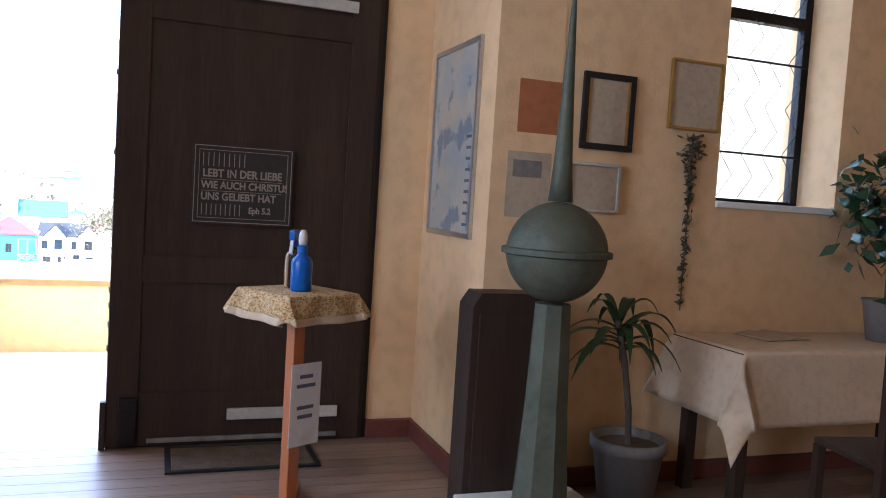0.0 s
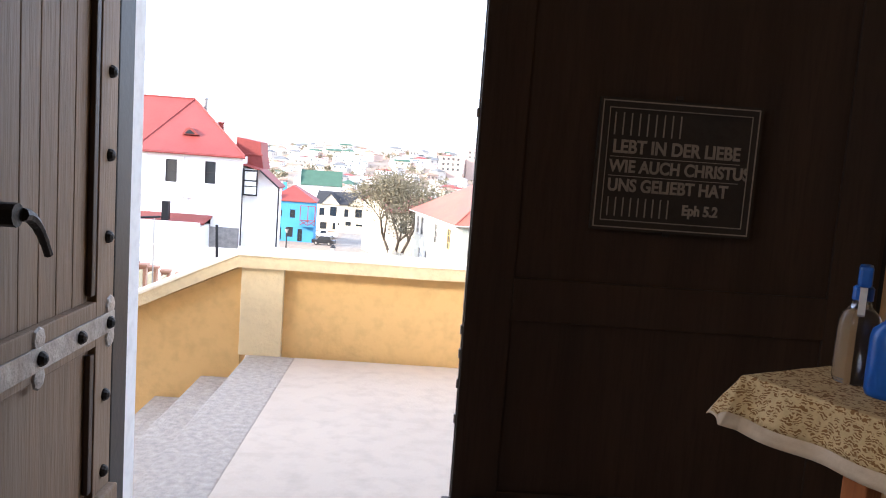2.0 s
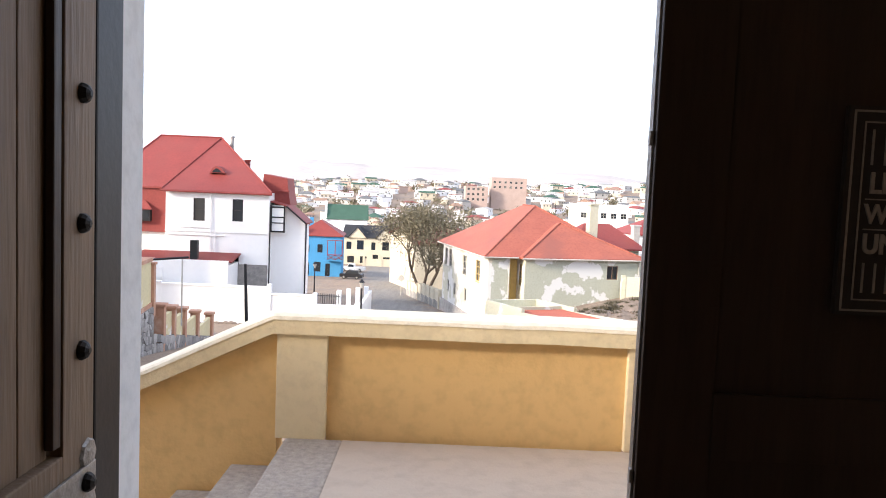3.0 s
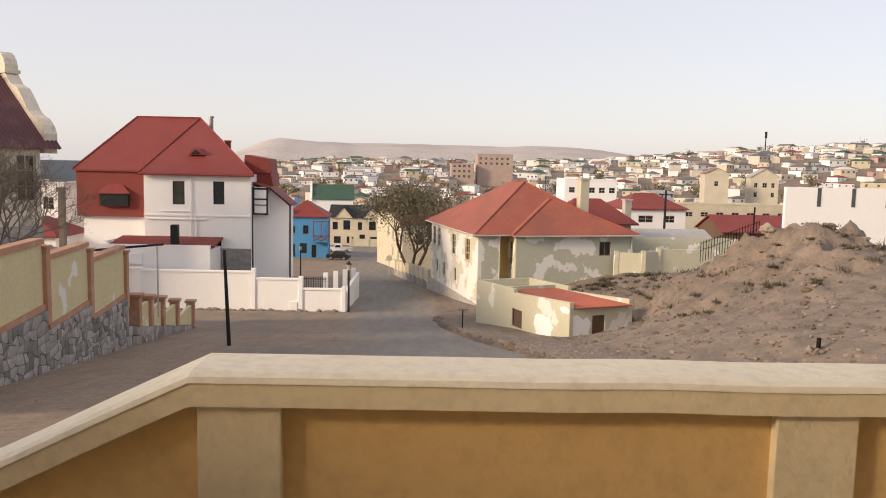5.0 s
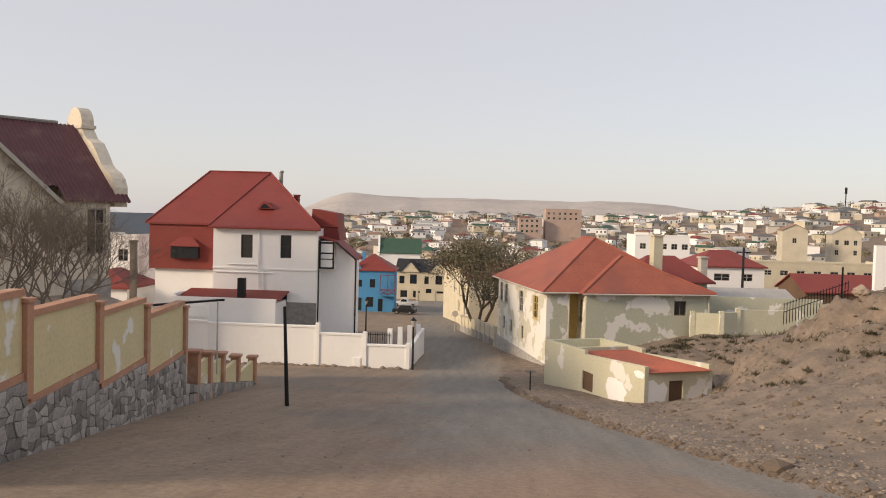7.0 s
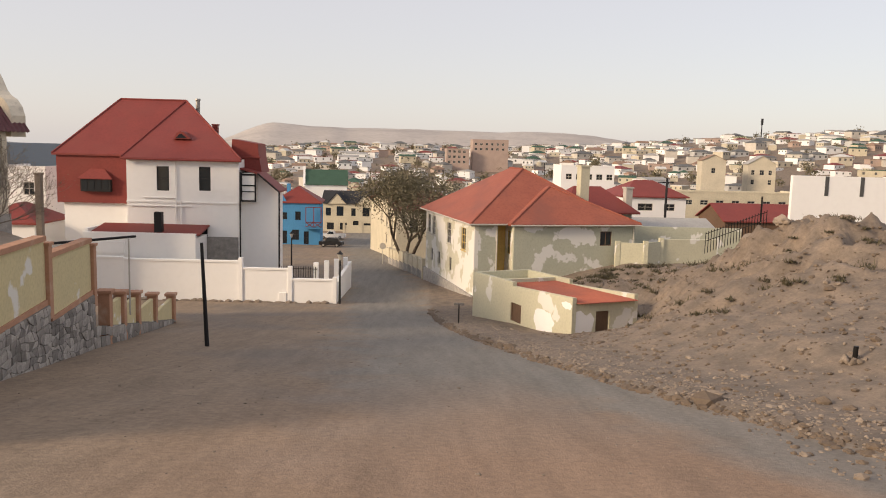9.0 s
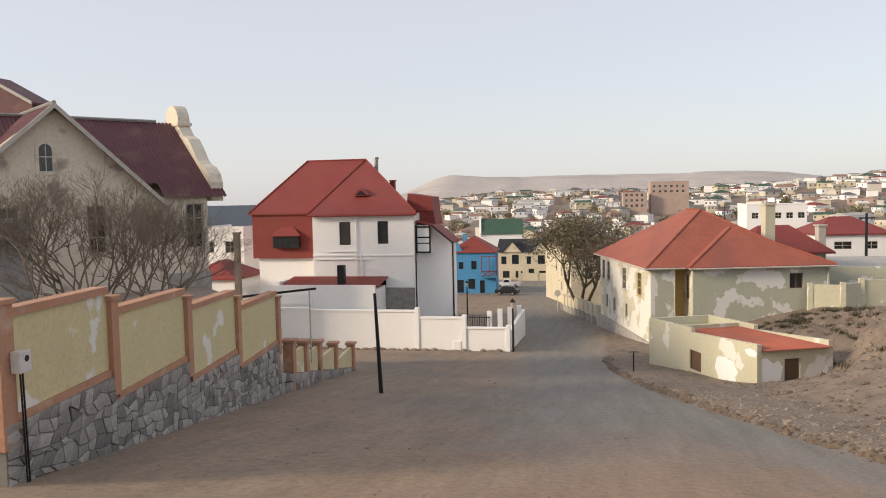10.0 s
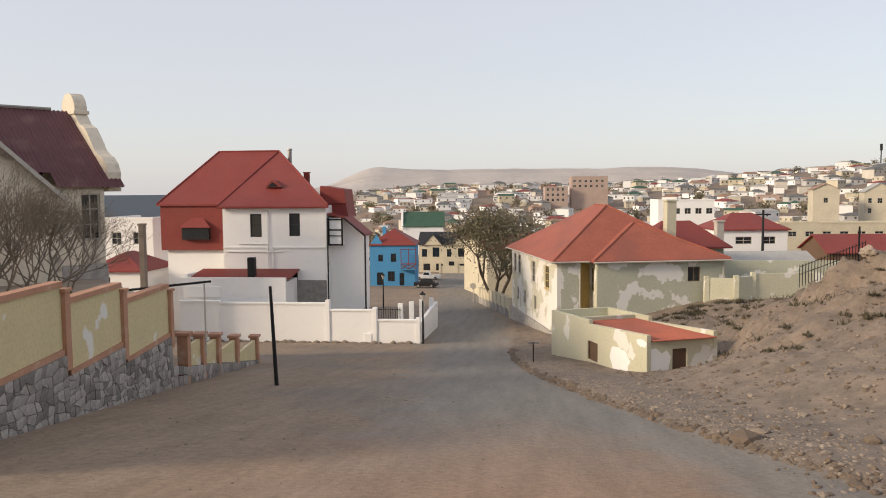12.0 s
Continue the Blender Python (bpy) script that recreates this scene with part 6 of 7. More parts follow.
for k in range(9):
    y1 = -0.15 - k * 0.103
    part("plank", boxes((-0.045, y1 - 0.099, 0.86, -0.022, y1, 2.0), bevel=0.003), M_doorwood, leaf)
    part("plank", boxes((-0.045, y1 - 0.099, 2.14, -0.022, y1, LH - 0.14), bevel=0.003), M_doorwood, leaf)
part("lower_panel", boxes((-0.045, -1.07, 0.24, -0.022, -0.13, 0.72), bevel=0.003), M_doorwood, leaf)
part("moulding", boxes((-0.02, -0.165, 0.88, -0.002, -0.135, 1.98), bevel=0.004), M_darkwood, leaf)
part("moulding", boxes((-0.02, -0.165, 0.26, -0.002, -0.135, 0.70), bevel=0.004), M_darkwood, leaf)
for zc in (0.78, 2.05):
    bm = boxes((0.001, -1.15, zc - 0.032, 0.008, -0.005, zc + 0.032), bevel=0.002)
    st = part("strap_hinge", bm, M_galv, leaf, "worn grey iron strap")
    for y in (-0.05, -0.26, -0.5, -0.76, -1.0):
        stud(y, zc, st, 0.008)
    for y in (-0.03, -0.5):
        bm = lathe(bmesh.new(), ((0.035, 0.001), (0.03, 0.006), (0.012, 0.009)), 8)
        for s in (-1, 1):
            b2 = bm.copy()
            for v in b2.verts:
                v.co = (v.co.z, y + v.co.x, zc + s * 0.05 + v.co.y)
            part("scroll", b2, M_galv, st)
        bm.free()
for z in (0.3, 0.55, 1.05, 1.3, 1.55, 1.8, 2.3, 2.55):
    stud(-0.06, z, leaf)
for y in (-0.1, -0.32, -0.55, -0.78, -1.0):
    stud(y, 0.12, leaf, 0.03)
hd = part("door_handle", tube(bmesh.new(), (0.0, -0.72, 1.17), (0.055, -0.72, 1.17), 0.028, n=10), M_iron, leaf, "dark twisted iron handle")
for k in range(6):
    y = -0.70 + 0.022 * k
    part("handle_twist", tube(bmesh.new(), (0.055, y, 1.17 - 0.003 * k * k), (0.055, y + 0.022, 1.17 - 0.003 * (k + 1) ** 2), 0.016 - 0.001 * k, n=8), M_iron, hd)

# closed right leaf with the plaque
leaf2 = thing("door_2", (-0.02, 0, 0.012), 0, "closed dark wooden church door leaf seen from inside", "door", kind="structure")
part("board", boxes((0.0, -0.02, -0.01, 1.352, 0.03, LH), bevel=0.004), M_darkwood, leaf2)
for d in ((0.0, -0.034, 0, 0.15, -0.02, LH), (1.18, -0.034, 0, 1.33, -0.02, LH), (0.15, -0.034, 0.0, 1.18, -0.02, 0.28), (0.15, -0.034, 0.86, 1.18, -0.02, 1.0), (0.15, -0.034, 2.2, 1.18, -0.02, 2.34)):
    part("rail", boxes(d, bevel=0.003), M_darkwood, leaf2)
part("edge_plate", boxes((-0.004, -0.015, 0.2, -0.0005, 0.012, LH)), M_galv, leaf2, "thin worn metal edge plate")
for z in (0.5, 0.62, 0.72, 0.80, 1.5, 1.9):
    part("bolt", boxes((-0.010, -0.022, z, -0.003, -0.006, z + 0.03), bevel=0.002), M_galv, leaf2)
part("draught_strip", boxes((0.20, -0.052, 0.018, 1.2, -0.034, 0.042), bevel=0.003), M_galv, leaf2, "pale metal draught strip")
part("wooden_bar", boxes((0.60, -0.058, 0.13, 1.2, -0.034, 0.19), bevel=0.004), M_frame, leaf2, "pale wooden bar")
part("wooden_bar", boxes((0.50, -0.058, 2.36, 1.2, -0.034, 2.42), bevel=0.004), M_frame, leaf2, "pale wooden bar")
part("floor_bolt", boxes((0.06, -0.06, 0.01, 0.15, -0.034, 0.26), bevel=0.01), M_iron, leaf2, "dark iron floor bolt")
part("foot", boxes((-0.03, -0.05, -0.01, 0.0, 0.0, 0.24), bevel=0.004), M_darkwood, leaf2)

plaque = thing("plaque", (0.352, -0.036, 1.19), 0, "dark carved plaque with pale lettering on the door", "plaque")
PW, PH = 0.515, 0.415
part("board", boxes((0, -0.014, 0, PW, 0, PH), bevel=0.002), M_plaque, plaque)
for d in ((0, -0.02, 0, PW, -0.014, 0.028), (0, -0.02, PH - 0.028, PW, -0.014, PH), (0, -0.02, 0.028, 0.028, -0.014, PH - 0.028), (PW - 0.028, -0.02, 0.028, PW, -0.014, PH - 0.028)):
    part("border", boxes(d), M_plaque, plaque)
for d in ((0.008, -0.022, 0.008, PW - 0.008, -0.02, 0.012), (0.008, -0.022, PH - 0.012, PW - 0.008, -0.02, PH - 0.008), (0.008, -0.022, 0.012, 0.012, -0.02, PH - 0.012), (PW - 0.012, -0.022, 0.012, PW - 0.008, -0.02, PH - 0.012), (0.03, -0.022, 0.03, PW - 0.03, -0.02, 0.033), (0.03, -0.022, PH - 0.033, PW - 0.03, -0.02, PH - 0.03), (0.03, -0.022, 0.033, 0.033, -0.02, PH - 0.033), (PW - 0.033, -0.022, 0.033, PW - 0.03, -0.02, PH - 0.033)):
    part("border_line", boxes(d), M_carve, plaque)
for i in range(11):
    if i < 9:
        part("bar", boxes((0.05 + 0.026 * i, -0.017, PH - 0.115, 0.054 + 0.026 * i, -0.014, PH - 0.045)), M_carve, plaque)
        part("bar", boxes((0.05 + 0.024 * i, -0.017, 0.045, 0.054 + 0.024 * i, -0.014, 0.105)), M_carve, plaque)
for body, x, z, s in (("LEBT IN DER LIEBE", 0.05, 0.245, 0.058), ("WIE AUCH CHRISTUS", 0.045, 0.185, 0.054), ("UNS GELIEBT HAT", 0.045, 0.125, 0.055), ("Eph 5.2", 0.29, 0.062, 0.045)):
    me = text_mesh(body, s)
    me.materials.append(M_carve)
    tx = new("lettering", me)
    tx.parent = plaque
    tx.matrix_basis = pose(x, -0.0165, z, 90, 0, 0) @ Matrix.Diagonal((0.86, 1, 1, 1))
for z in (0.243, 0.183):
    part("rule", boxes((0.045, -0.017, z - 0.012, 0.46, -0.014, z - 0.0095)), M_carve, plaque)
for z in (-0.012, PH + 0.004):
    part("lug", boxes((0.24, -0.01, z, 0.262, 0, z + 0.014), bevel=0.002), M_plaque, plaque)

# ---- sanitiser stand ----
stand = thing("sanitiser_stand", (0.768, -0.99, 0), 28, "slim orange wooden stand with a small square top", "stand")
part("pole", boxes((-0.028, -0.028, 0.05, 0.028, 0.028, 0.937), bevel=0.004), M_orangewood, stand)
for a in (45, 135):
    f = part("foot", boxes((-0.24, -0.025, 0.0, 0.24, 0.025, 0.05), bevel=0.008), M_orangewood, stand)
    f.matrix_basis = pose(0, 0, 0.0005 * a / 45, 0, 0, a)
part("top", boxes((-0.178, -0.178, 0.937, 0.178, 0.178, 0.958), bevel=0.004), M_orangewood, stand)
notice = thing("notice", (0.768, -0.99, 0), 28, "white printed paper notice taped round the pole", "notice")
nb = part("sheet", boxes((-0.035, -0.0312, 0.29, 0.125, -0.0288, 0.65)), M_paper, notice)
for i, (z, w) in enumerate(((0.585, 0.07), (0.545, 0.10), (0.45, 0.09), (0.41, 0.08))):
    part("text_bar", boxes((0.045 - w / 2, -0.0322, z, 0.045 + w / 2, -0.0313, z + 0.016)), M_ink, notice)
bm = bmesh.new()
N, H = 56, 0.306
grid = []
for j in range(N + 1):
    row = []
    for i in range(N + 1):
        u, v = H * (2 * i / N - 1), H * (2 * j / N - 1)
        # rounded outline with a slightly scalloped hem
        k = min(1.0, 0.368 / max(1e-6, math.hypot(u, v))) if i in (0, N) or j in (0, N) else min(1.0, 0.363 / max(1e-6, math.hypot(u, v)))
        u, v = u * k, v * k
        cu, cv = max(-0.18, min(0.18, u)), max(-0.18, min(0.18, v))
        ox, oy = u - cu, v - cv
        over = math.hypot(ox, oy)
        w = math.atan2(v, u)
        flare = 0.50 if ox and oy else 0.16
        fold = 0.010 * math.sin(9 * w + 1.0) * min(1, over / 0.06)
        row.append(bm.verts.new((cu + ox * flare + fold * math.cos(w), cv + oy * flare + fold * math.sin(w), 0.9635 - max(0, over - 0.004) * (0.86 if ox and oy else 0.96))))
    grid.append(row)
rim = bmesh.new()
for j in range(N):
    for i in range(N):
        quad = (grid[j][i], grid[j][i + 1], grid[j + 1][i + 1], grid[j + 1][i])
        if min(i, j, N - 1 - i, N - 1 - j) > 2:
            bm.faces.new(quad)
        else:
            rim.faces.new([rim.verts.new(v.co) for v in quad])
fixed(rim)
bmesh.ops.delete(bm, geom=[v for v in bm.verts if not v.link_faces], context="VERTS")
cl = tagged(part("table_cover", bm, M_lace, smooth=True), "cream cloth with brown vine pattern draped on the stand", "cloth")
cl.matrix_basis = pose(0.768, -0.99, 0.001, 0, 0, 28)
hem = part("hem", rim, M_tcloth, cl, "plain pale hem", smooth=True)
for o in (cl, hem):
    sm = o.modifiers.new("thickness", "SOLIDIFY")
    sm.thickness, sm.offset = 0.002, 1.0


def bottle(loc, rz, body_mat, r, hgt, label, spray):
    b = thing("spray_bottle" if spray else "bottle", loc, rz, label, "bottle")
    part("body", lathe(bmesh.new(), ((r * 0.9, 0), (r, 0.01), (r, hgt * 0.72), (r * 0.92, hgt * 0.82), (r * 0.5, hgt * 0.92), (r * 0.42, hgt)), 24), body_mat, b, smooth=True)
    part("collar", lathe(bmesh.new(), ((r * 0.5, hgt), (r * 0.5, hgt + 0.025), (r * 0.4, hgt + 0.03)), 18), M_bottle, b)
    if spray:
        part("head", boxes((-0.045, -0.014, hgt + 0.03, 0.025, 0.014, hgt + 0.075), bevel=0.008), M_bottle, b)
        part("trigger", fixed(prism(bmesh.new(), ((-0.04, hgt + 0.03), (-0.03, hgt + 0.03), (-0.045, hgt - 0.03), (-0.055, hgt - 0.025)), -0.007, 0.007)), M_cap_white, b)
    else:
        part("spout", lathe(bmesh.new(), ((r * 0.36, hgt + 0.028), (r * 0.44, hgt + 0.05), (r * 0.40, hgt + 0.075), (r * 0.22, hgt + 0.095)), 14), M_cap_white, b, smooth=True)
    return b


bottle((0.772, -1.025, 0.967), 0, M_bottle, 0.045, 0.164, "plain blue plastic sanitiser bottle with white spout", False)
bottle((0.757, -0.92, 0.967), 60, M_clear, 0.042, 0.178, "clear spray bottle with a blue trigger head", True)

mt = thing("door_mat", (0.27, -0.46, 0), 0, "worn brown door mat with dark border", "mat")
part("mat_surface", boxes((0.03, 0.03, 0.002, 0.72, 0.36, 0.014), bevel=0.003), M_mat, mt)
for d in ((0, 0, 0.001, 0.75, 0.03, 0.012), (0, 0.36, 0.001, 0.75, 0.39, 0.012), (0, 0.03, 0.001, 0.03, 0.36, 0.012), (0.72, 0.03, 0.001, 0.75, 0.36, 0.012)):
    part("border", boxes(d, bevel=0.002), M_black, mt)

# ---- corner with the finial ----
def picture(loc, w, h, axis, m_frame, m_print, label, fw=0.022, mount=0.0, depth=0.02):
    """axis y: hangs on a wall that looks to -y; axis x: on one that looks to -x, its width along y."""
    p = thing("picture_frame", loc, 0 if axis == "y" else -90, label, "picture")
    for d in ((0, -depth, 0, w, 0, fw), (0, -depth, h - fw, w, 0, h), (0, -depth, fw, fw, 0, h - fw), (w - fw, -depth, fw, w, 0, h - fw)):
        part("frame", boxes(d, bevel=0.003), m_frame, p)
    part("print", boxes((fw, -depth * 0.45, fw, w - fw, -0.001, h - fw)), m_print, p)
    return p


pm = picture((1.639, -0.11, 1.205), 0.655, 0.99, "x", M_silver, M_map, "framed printed chart hanging beside the door", 0.025)
for i in range(9):
    part("text_bar", boxes((0.53, -0.0105, 0.06 + 0.055 * i, 0.59, -0.0095, 0.075 + 0.055 * i)), M_ink, pm)
picture((2.09, -0.944, 1.68), 0.29, 0.37, "y", M_black, M_gauze, "dark wooden frame with gilt edge and a faded print", 0.03)
for dx in (0.03, 0.248):
    part("gilt_slip", boxes((dx, -0.016, 0.03, dx + 0.012, -0.0095, 0.34)), M_brass, bpy.data.objects["picture_frame.001"])
picture((2.58, -0.944, 1.82), 0.31, 0.35, "y", M_brass, M_gauze, "thin gilt frame with a pale print", 0.014)
picture((2.04, -0.944, 1.375), 0.29, 0.24, "y", M_frame, M_gauze, "pale frame with a sepia print", 0.016)
pp = tagged(part("paper_notice", boxes((1.72, -0.946, 1.33, 1.95, -0.9425, 1.64)), M_gauze), "pale paper notice with a small photograph", "notice")
part("photo", boxes((1.75, -0.948, 1.52, 1.90, -0.9461, 1.60)), M_photo, pp)
tagged(part("paper_sheet", boxes((1.76, -0.946, 1.73, 1.99, -0.9425, 1.98)), M_orangepaper), "plain orange paper sheet on the wall", "notice")
ros = thing("hanging_plant", (2.73, -0.97, 0.9), 0, "dried garland hanging on the wall", "garland")
rng = random.Random(9)
bm = bmesh.new()
for _ in range(260):
    z = rng.random() ** 0.6 * 0.9
    s = 0.012 + 0.045 * smooth(0.6, 0.9, z)
    c = Vector((rng.gauss(0, s * 0.7), rng.gauss(0, 0.006), z))
    a = Vector((rng.uniform(-1, 1), rng.uniform(-1, 1), rng.uniform(-1, 0.3))).normalized() * 0.022
    b = a.orthogonal() * 0.4
    bm.faces.new([bm.verts.new(c + a), bm.verts.new(c + b), bm.verts.new(c - a), bm.verts.new(c - b)])
part("leaves", bm, M_scrub, ros)
part("stem", tube(bmesh.new(), (0, 0, 0.0), (0, 0, 0.9), 0.004, n=5), M_bark, ros)

finial = thing("roof_finial", (1.76, -1.42, 0), 0, "large old green copper roof finial with ball and spike", "finial")
part("plinth", boxes((-0.3, -0.24, 0, 0.28, 0.24, 0.10), bevel=0.01), M_jamb, finial, "pale square plinth")
part("shaft", lathe(bmesh.new(), ((0.125, 0.10), (0.095, 0.55), (0.078, 0.985)), 8), M_copper, finial)
part("ball", lathe(bmesh.new(), [(0.212 * math.sin(math.pi * (i + 0.6) / 21.2), 1.2 - 0.21 * math.cos(math.pi * (i + 0.6) / 21.2)) for i in range(21)], 36), M_copper, finial, smooth=True)
part("ball_rim", lathe(bmesh.new(), ((0.216, 1.185), (0.231, 1.19), (0.231, 1.212), (0.216, 1.217)), 36), M_copper, finial)
part("spike", lathe(bmesh.new(), ((0.052, 1.41), (0.04, 1.55), (0.026, 1.85), (0.012, 2.2), (0.006, 2.32)), 12), M_copper, finial, smooth=True)
cab = thing("cabinet", (1.51, -1.16, 0), 0, "dark wooden low cabinet with sloped shoulders", "cabinet")
bm = prism(bmesh.new(), ((0, 0), (0.42, 0), (0.42, 0.93), (0.38, 0.99), (0.04, 0.99), (0, 0.93)), 0.0, 0.17)
part("body", fixed(bm), M_darkwood, cab)
part("door", boxes((0.03, -0.014, 0.06, 0.39, -0.001, 0.9), bevel=0.003), M_darkwood, cab)

plant = thing("potted_plant", (2.33, -1.2, 0), 0, "potted dracaena with arching green leaves", "plant")
part("pot", lathe(bmesh.new(), ((0.125, 0), (0.165, 0.27), (0.182, 0.275), (0.182, 0.325), (0.165, 0.325), (0.155, 0.27)), 28), M_pot, plant, smooth=True)
part("soil", lathe(bmesh.new(), ((0.14, 0.24), (0.15, 0.29)), 18), M_bark, plant)
stem = [Vector((0.0, 0, 0.27)), Vector((-0.01, 0.005, 0.45)), Vector((-0.05, 0.0, 0.66)), Vector((-0.10, 0.01, 0.88))]
for p, q in zip(stem, stem[1:]):
    part("stem", tube(bmesh.new(), p, q, 0.017, 0.015, n=8), M_bark, plant)
rng = random.Random(4)
for k in range(20):
    w = k * 2.4 + 0.3
    L, lift = rng.uniform(0.30, 0.46), rng.uniform(0.35, 1.15)
    if k > 16:
        L, lift = 0.24, 1.7
    base = stem[2].lerp(stem[3], 0.35 + 0.65 * k / 19)
    bm = bmesh.new()
    rows = []
    side = Vector((-math.sin(w), math.cos(w), 0))
    for i in range(9):
        f = i / 8
        r = L * (f - 0.18 * f * f)
        z = L * (lift * f - (0.35 + 0.75 * lift) * f * f * (1.15 if k < 9 else 0.9))
        wd = 0.027 * math.sin(math.pi * min(0.985, 0.10 + 0.885 * f ** 0.8))
        c = base + Vector((r * math.cos(w), r * math.sin(w) * 0.6, z))
        rows.append((bm.verts.new(c - side * wd), bm.verts.new(c + Vector((0, 0, -0.007))), bm.verts.new(c + side * wd)))
    for a, b in zip(rows, rows[1:]):
        bm.faces.new((a[0], a[1], b[1], b[0]))
        bm.faces.new((a[1], a[2], b[2], b[1]))
    part("leaf", bm, M_plant, plant, smooth=True)

# table with cloth, open book and chair
table = thing("side_table", (2.70, -1.50, 0.03), 0, "wooden table under a pale cloth", "table")
part("tabletop", boxes((0, 0, 0.72, 1.5, 0.53, 0.75), bevel=0.005), M_darkwood, table)
for x in (0.05, 1.39):
    for y in (0.05, 0.42):
        part("leg", boxes((x, y, -0.03, x + 0.06, y + 0.06, 0.72), bevel=0.004), M_darkwood, table)
bm = bmesh.new()
grid = []
nx, ny = 60, 40
for j in range(ny + 1):
    row = []
    for i in range(nx + 1):
        u, v = -0.36 + 2.22 * i / nx, -0.36 + 1.05 * j / ny
        ox = max(0, -u - 0.004, u - 1.504)
        oy = max(0, -v - 0.004, v - 0.534)
        over = max(ox, oy) if not (ox and oy) else math.hypot(ox, oy) * 0.98
        wv = 0.03 * math.sin(11 * (u + v)) * min(1, over / 0.1)
        sx, sy = (-1 if u < 0 else 1), (-1 if v < 0 else 1)
        x = min(max(u, -0.004), 1.504) + sx * (ox * (0.35 if ox and oy else 0.1)) + (wv if oy else 0)
        y = min(max(v, -0.004), 0.534) + sy * (oy * (0.35 if ox and oy else 0.1)) + (wv if ox else 0)
        row.append(bm.verts.new((x, y, 0.754 - over * 0.95)))
    grid.append(row)
for a, b in zip(grid, grid[1:]):
    for i in range(nx):
        bm.faces.new((a[i], a[i + 1], b[i + 1], b[i]))
tc = tagged(part("tablecloth", bm, M_tcloth, smooth=True), "pale cream tablecloth hanging in a point at its corner", "tablecloth")
tc.location = (2.70, -1.50, 0.031)
sm = tc.modifiers.new("thickness", "SOLIDIFY")
sm.thickness, sm.offset = 0.002, 1.0
bk = thing("open_book", (3.22, -1.22, 0.79), 8, "open visitors' book lying on the table", "book")
for s in (-1, 1):
    bm = bmesh.new()
    prism(bm, ((0, 0), (s * 0.15, 0), (s * 0.15, 0.008), (s * 0.05, 0.018), (0, 0.01)), 0, 0.21)
    part("page_block", fixed(bm), M_gauze, bk)
    part("cover", boxes((min(0, s * 0.155), -0.005, -0.001, max(0, s * 0.155), 0.215, 0.0)), M_darkwood, bk)
chair = thing("chair", (2.86, -2.12, 0), -10, "dark wooden chair drawn up to the table", "chair")
part("seat", boxes((0, 0, 0.43, 0.42, 0.42, 0.46), bevel=0.01), M_darkwood, chair)
for x in (0.0, 0.38):
    part("leg", boxes((x, 0.38, 0, x + 0.04, 0.42, 0.43), bevel=0.004), M_darkwood, chair)
    part("leg", boxes((x, 0.0, 0, x + 0.04, 0.04, 0.92), bevel=0.004), M_darkwood, chair)
for z in (0.6, 0.72, 0.84):
    part("back_slat", boxes((0.04, 0.008, z, 0.38, 0.028, z + 0.055), bevel=0.004), M_darkwood, chair)
bush = thing("potted_plant", (3.82, -1.24, 0.79), 0, "leafy green pot plant on the table", "plant")
part("pot", lathe(bmesh.new(), ((0.08, 0), (0.11, 0.2), (0.12, 0.22), (0.10, 0.22)), 20), M_pot, bush, smooth=True)
rng = random.Random(6)
part("stem", tube(bmesh.new(), (0, 0, 0.18), (0, 0, 0.55), 0.012, n=6), M_bark, bush)
part("crown", leaf_cloud([Vector((0.14 * math.cos(i), 0.14 * math.sin(i), 0.5 + 0.1 * (i % 5))) for i in range(12)], rng, 520, 0.08, 0.05), M_plant, bush)

# barred window with wavy wire guard and a stained pane
wn1 = thing("window_1", label="church window with wavy iron guard and stained-glass pieces", category="window", kind="structure")
X0, X1, Z0, Z1 = WIN
for d in ((X0, -0.66, Z0, X0 + 0.03, -0.60, Z1), (X1 - 0.05, -0.66, Z0, X1, -0.60, Z1), (X0 + 0.03, -0.66, Z1 - 0.04, X1 - 0.05, -0.60, Z1), (X0 + 0.03, -0.66, Z0, X1 - 0.05, -0.60, Z0 + 0.03), (X0 + 0.03, -0.665, 2.50, X1 - 0.05, -0.605, 2.56)):
    part("window_frame", boxes(d, bevel=0.003), M_iron, wn1)
pn = part("pane", boxes((X0 + 0.03, -0.635, Z0 + 0.03, X1 - 0.05, -0.630, Z1 - 0.04)), M_pane_clear, wn1)
pn.visible_shadow = False
part("window_sill", boxes((X0 + 0.001, -0.955, Z0 - 0.03, X1 - 0.001, -0.52, Z0 + 0.004), bevel=0.004), M_jamb, wn1)
part("stained_piece", boxes((X0 + 0.03, -0.66, 2.03, X0 + 0.13, -0.652, 2.23)), M_stained, wn1)
for d in ((X0 + 0.03, -0.662, 2.23, X0 + 0.15, -0.652, 2.26), (X0 + 0.03, -0.662, 2.0, X0 + 0.15, -0.652, 2.03), (X0 + 0.13, -0.662, 2.03, X0 + 0.15, -0.652, 2.23)):
    part("stained_border", boxes(d), M_yellowglass, wn1)
for z in (1.75, 2.27):
    part("guard_bar", boxes((X0 + 0.03, -0.70, z, X1 - 0.05, -0.69, z + 0.012)), M_iron, wn1)
for k in range(5):
    x = X0 + 0.09 + 0.145 * k
    bm = bmesh.new()
    p = None
    for j in range(13):
        q = Vector((x + (0.05 if j % 2 else -0.05), -0.70, Z0 + 0.03 + (Z1 - Z0 - 0.06) * j / 12))
        if p is not None:
            tube(bm, p, q, 0.0022, n=5)
        p = q
    part("guard_wire", bm, M_iron, wn1)

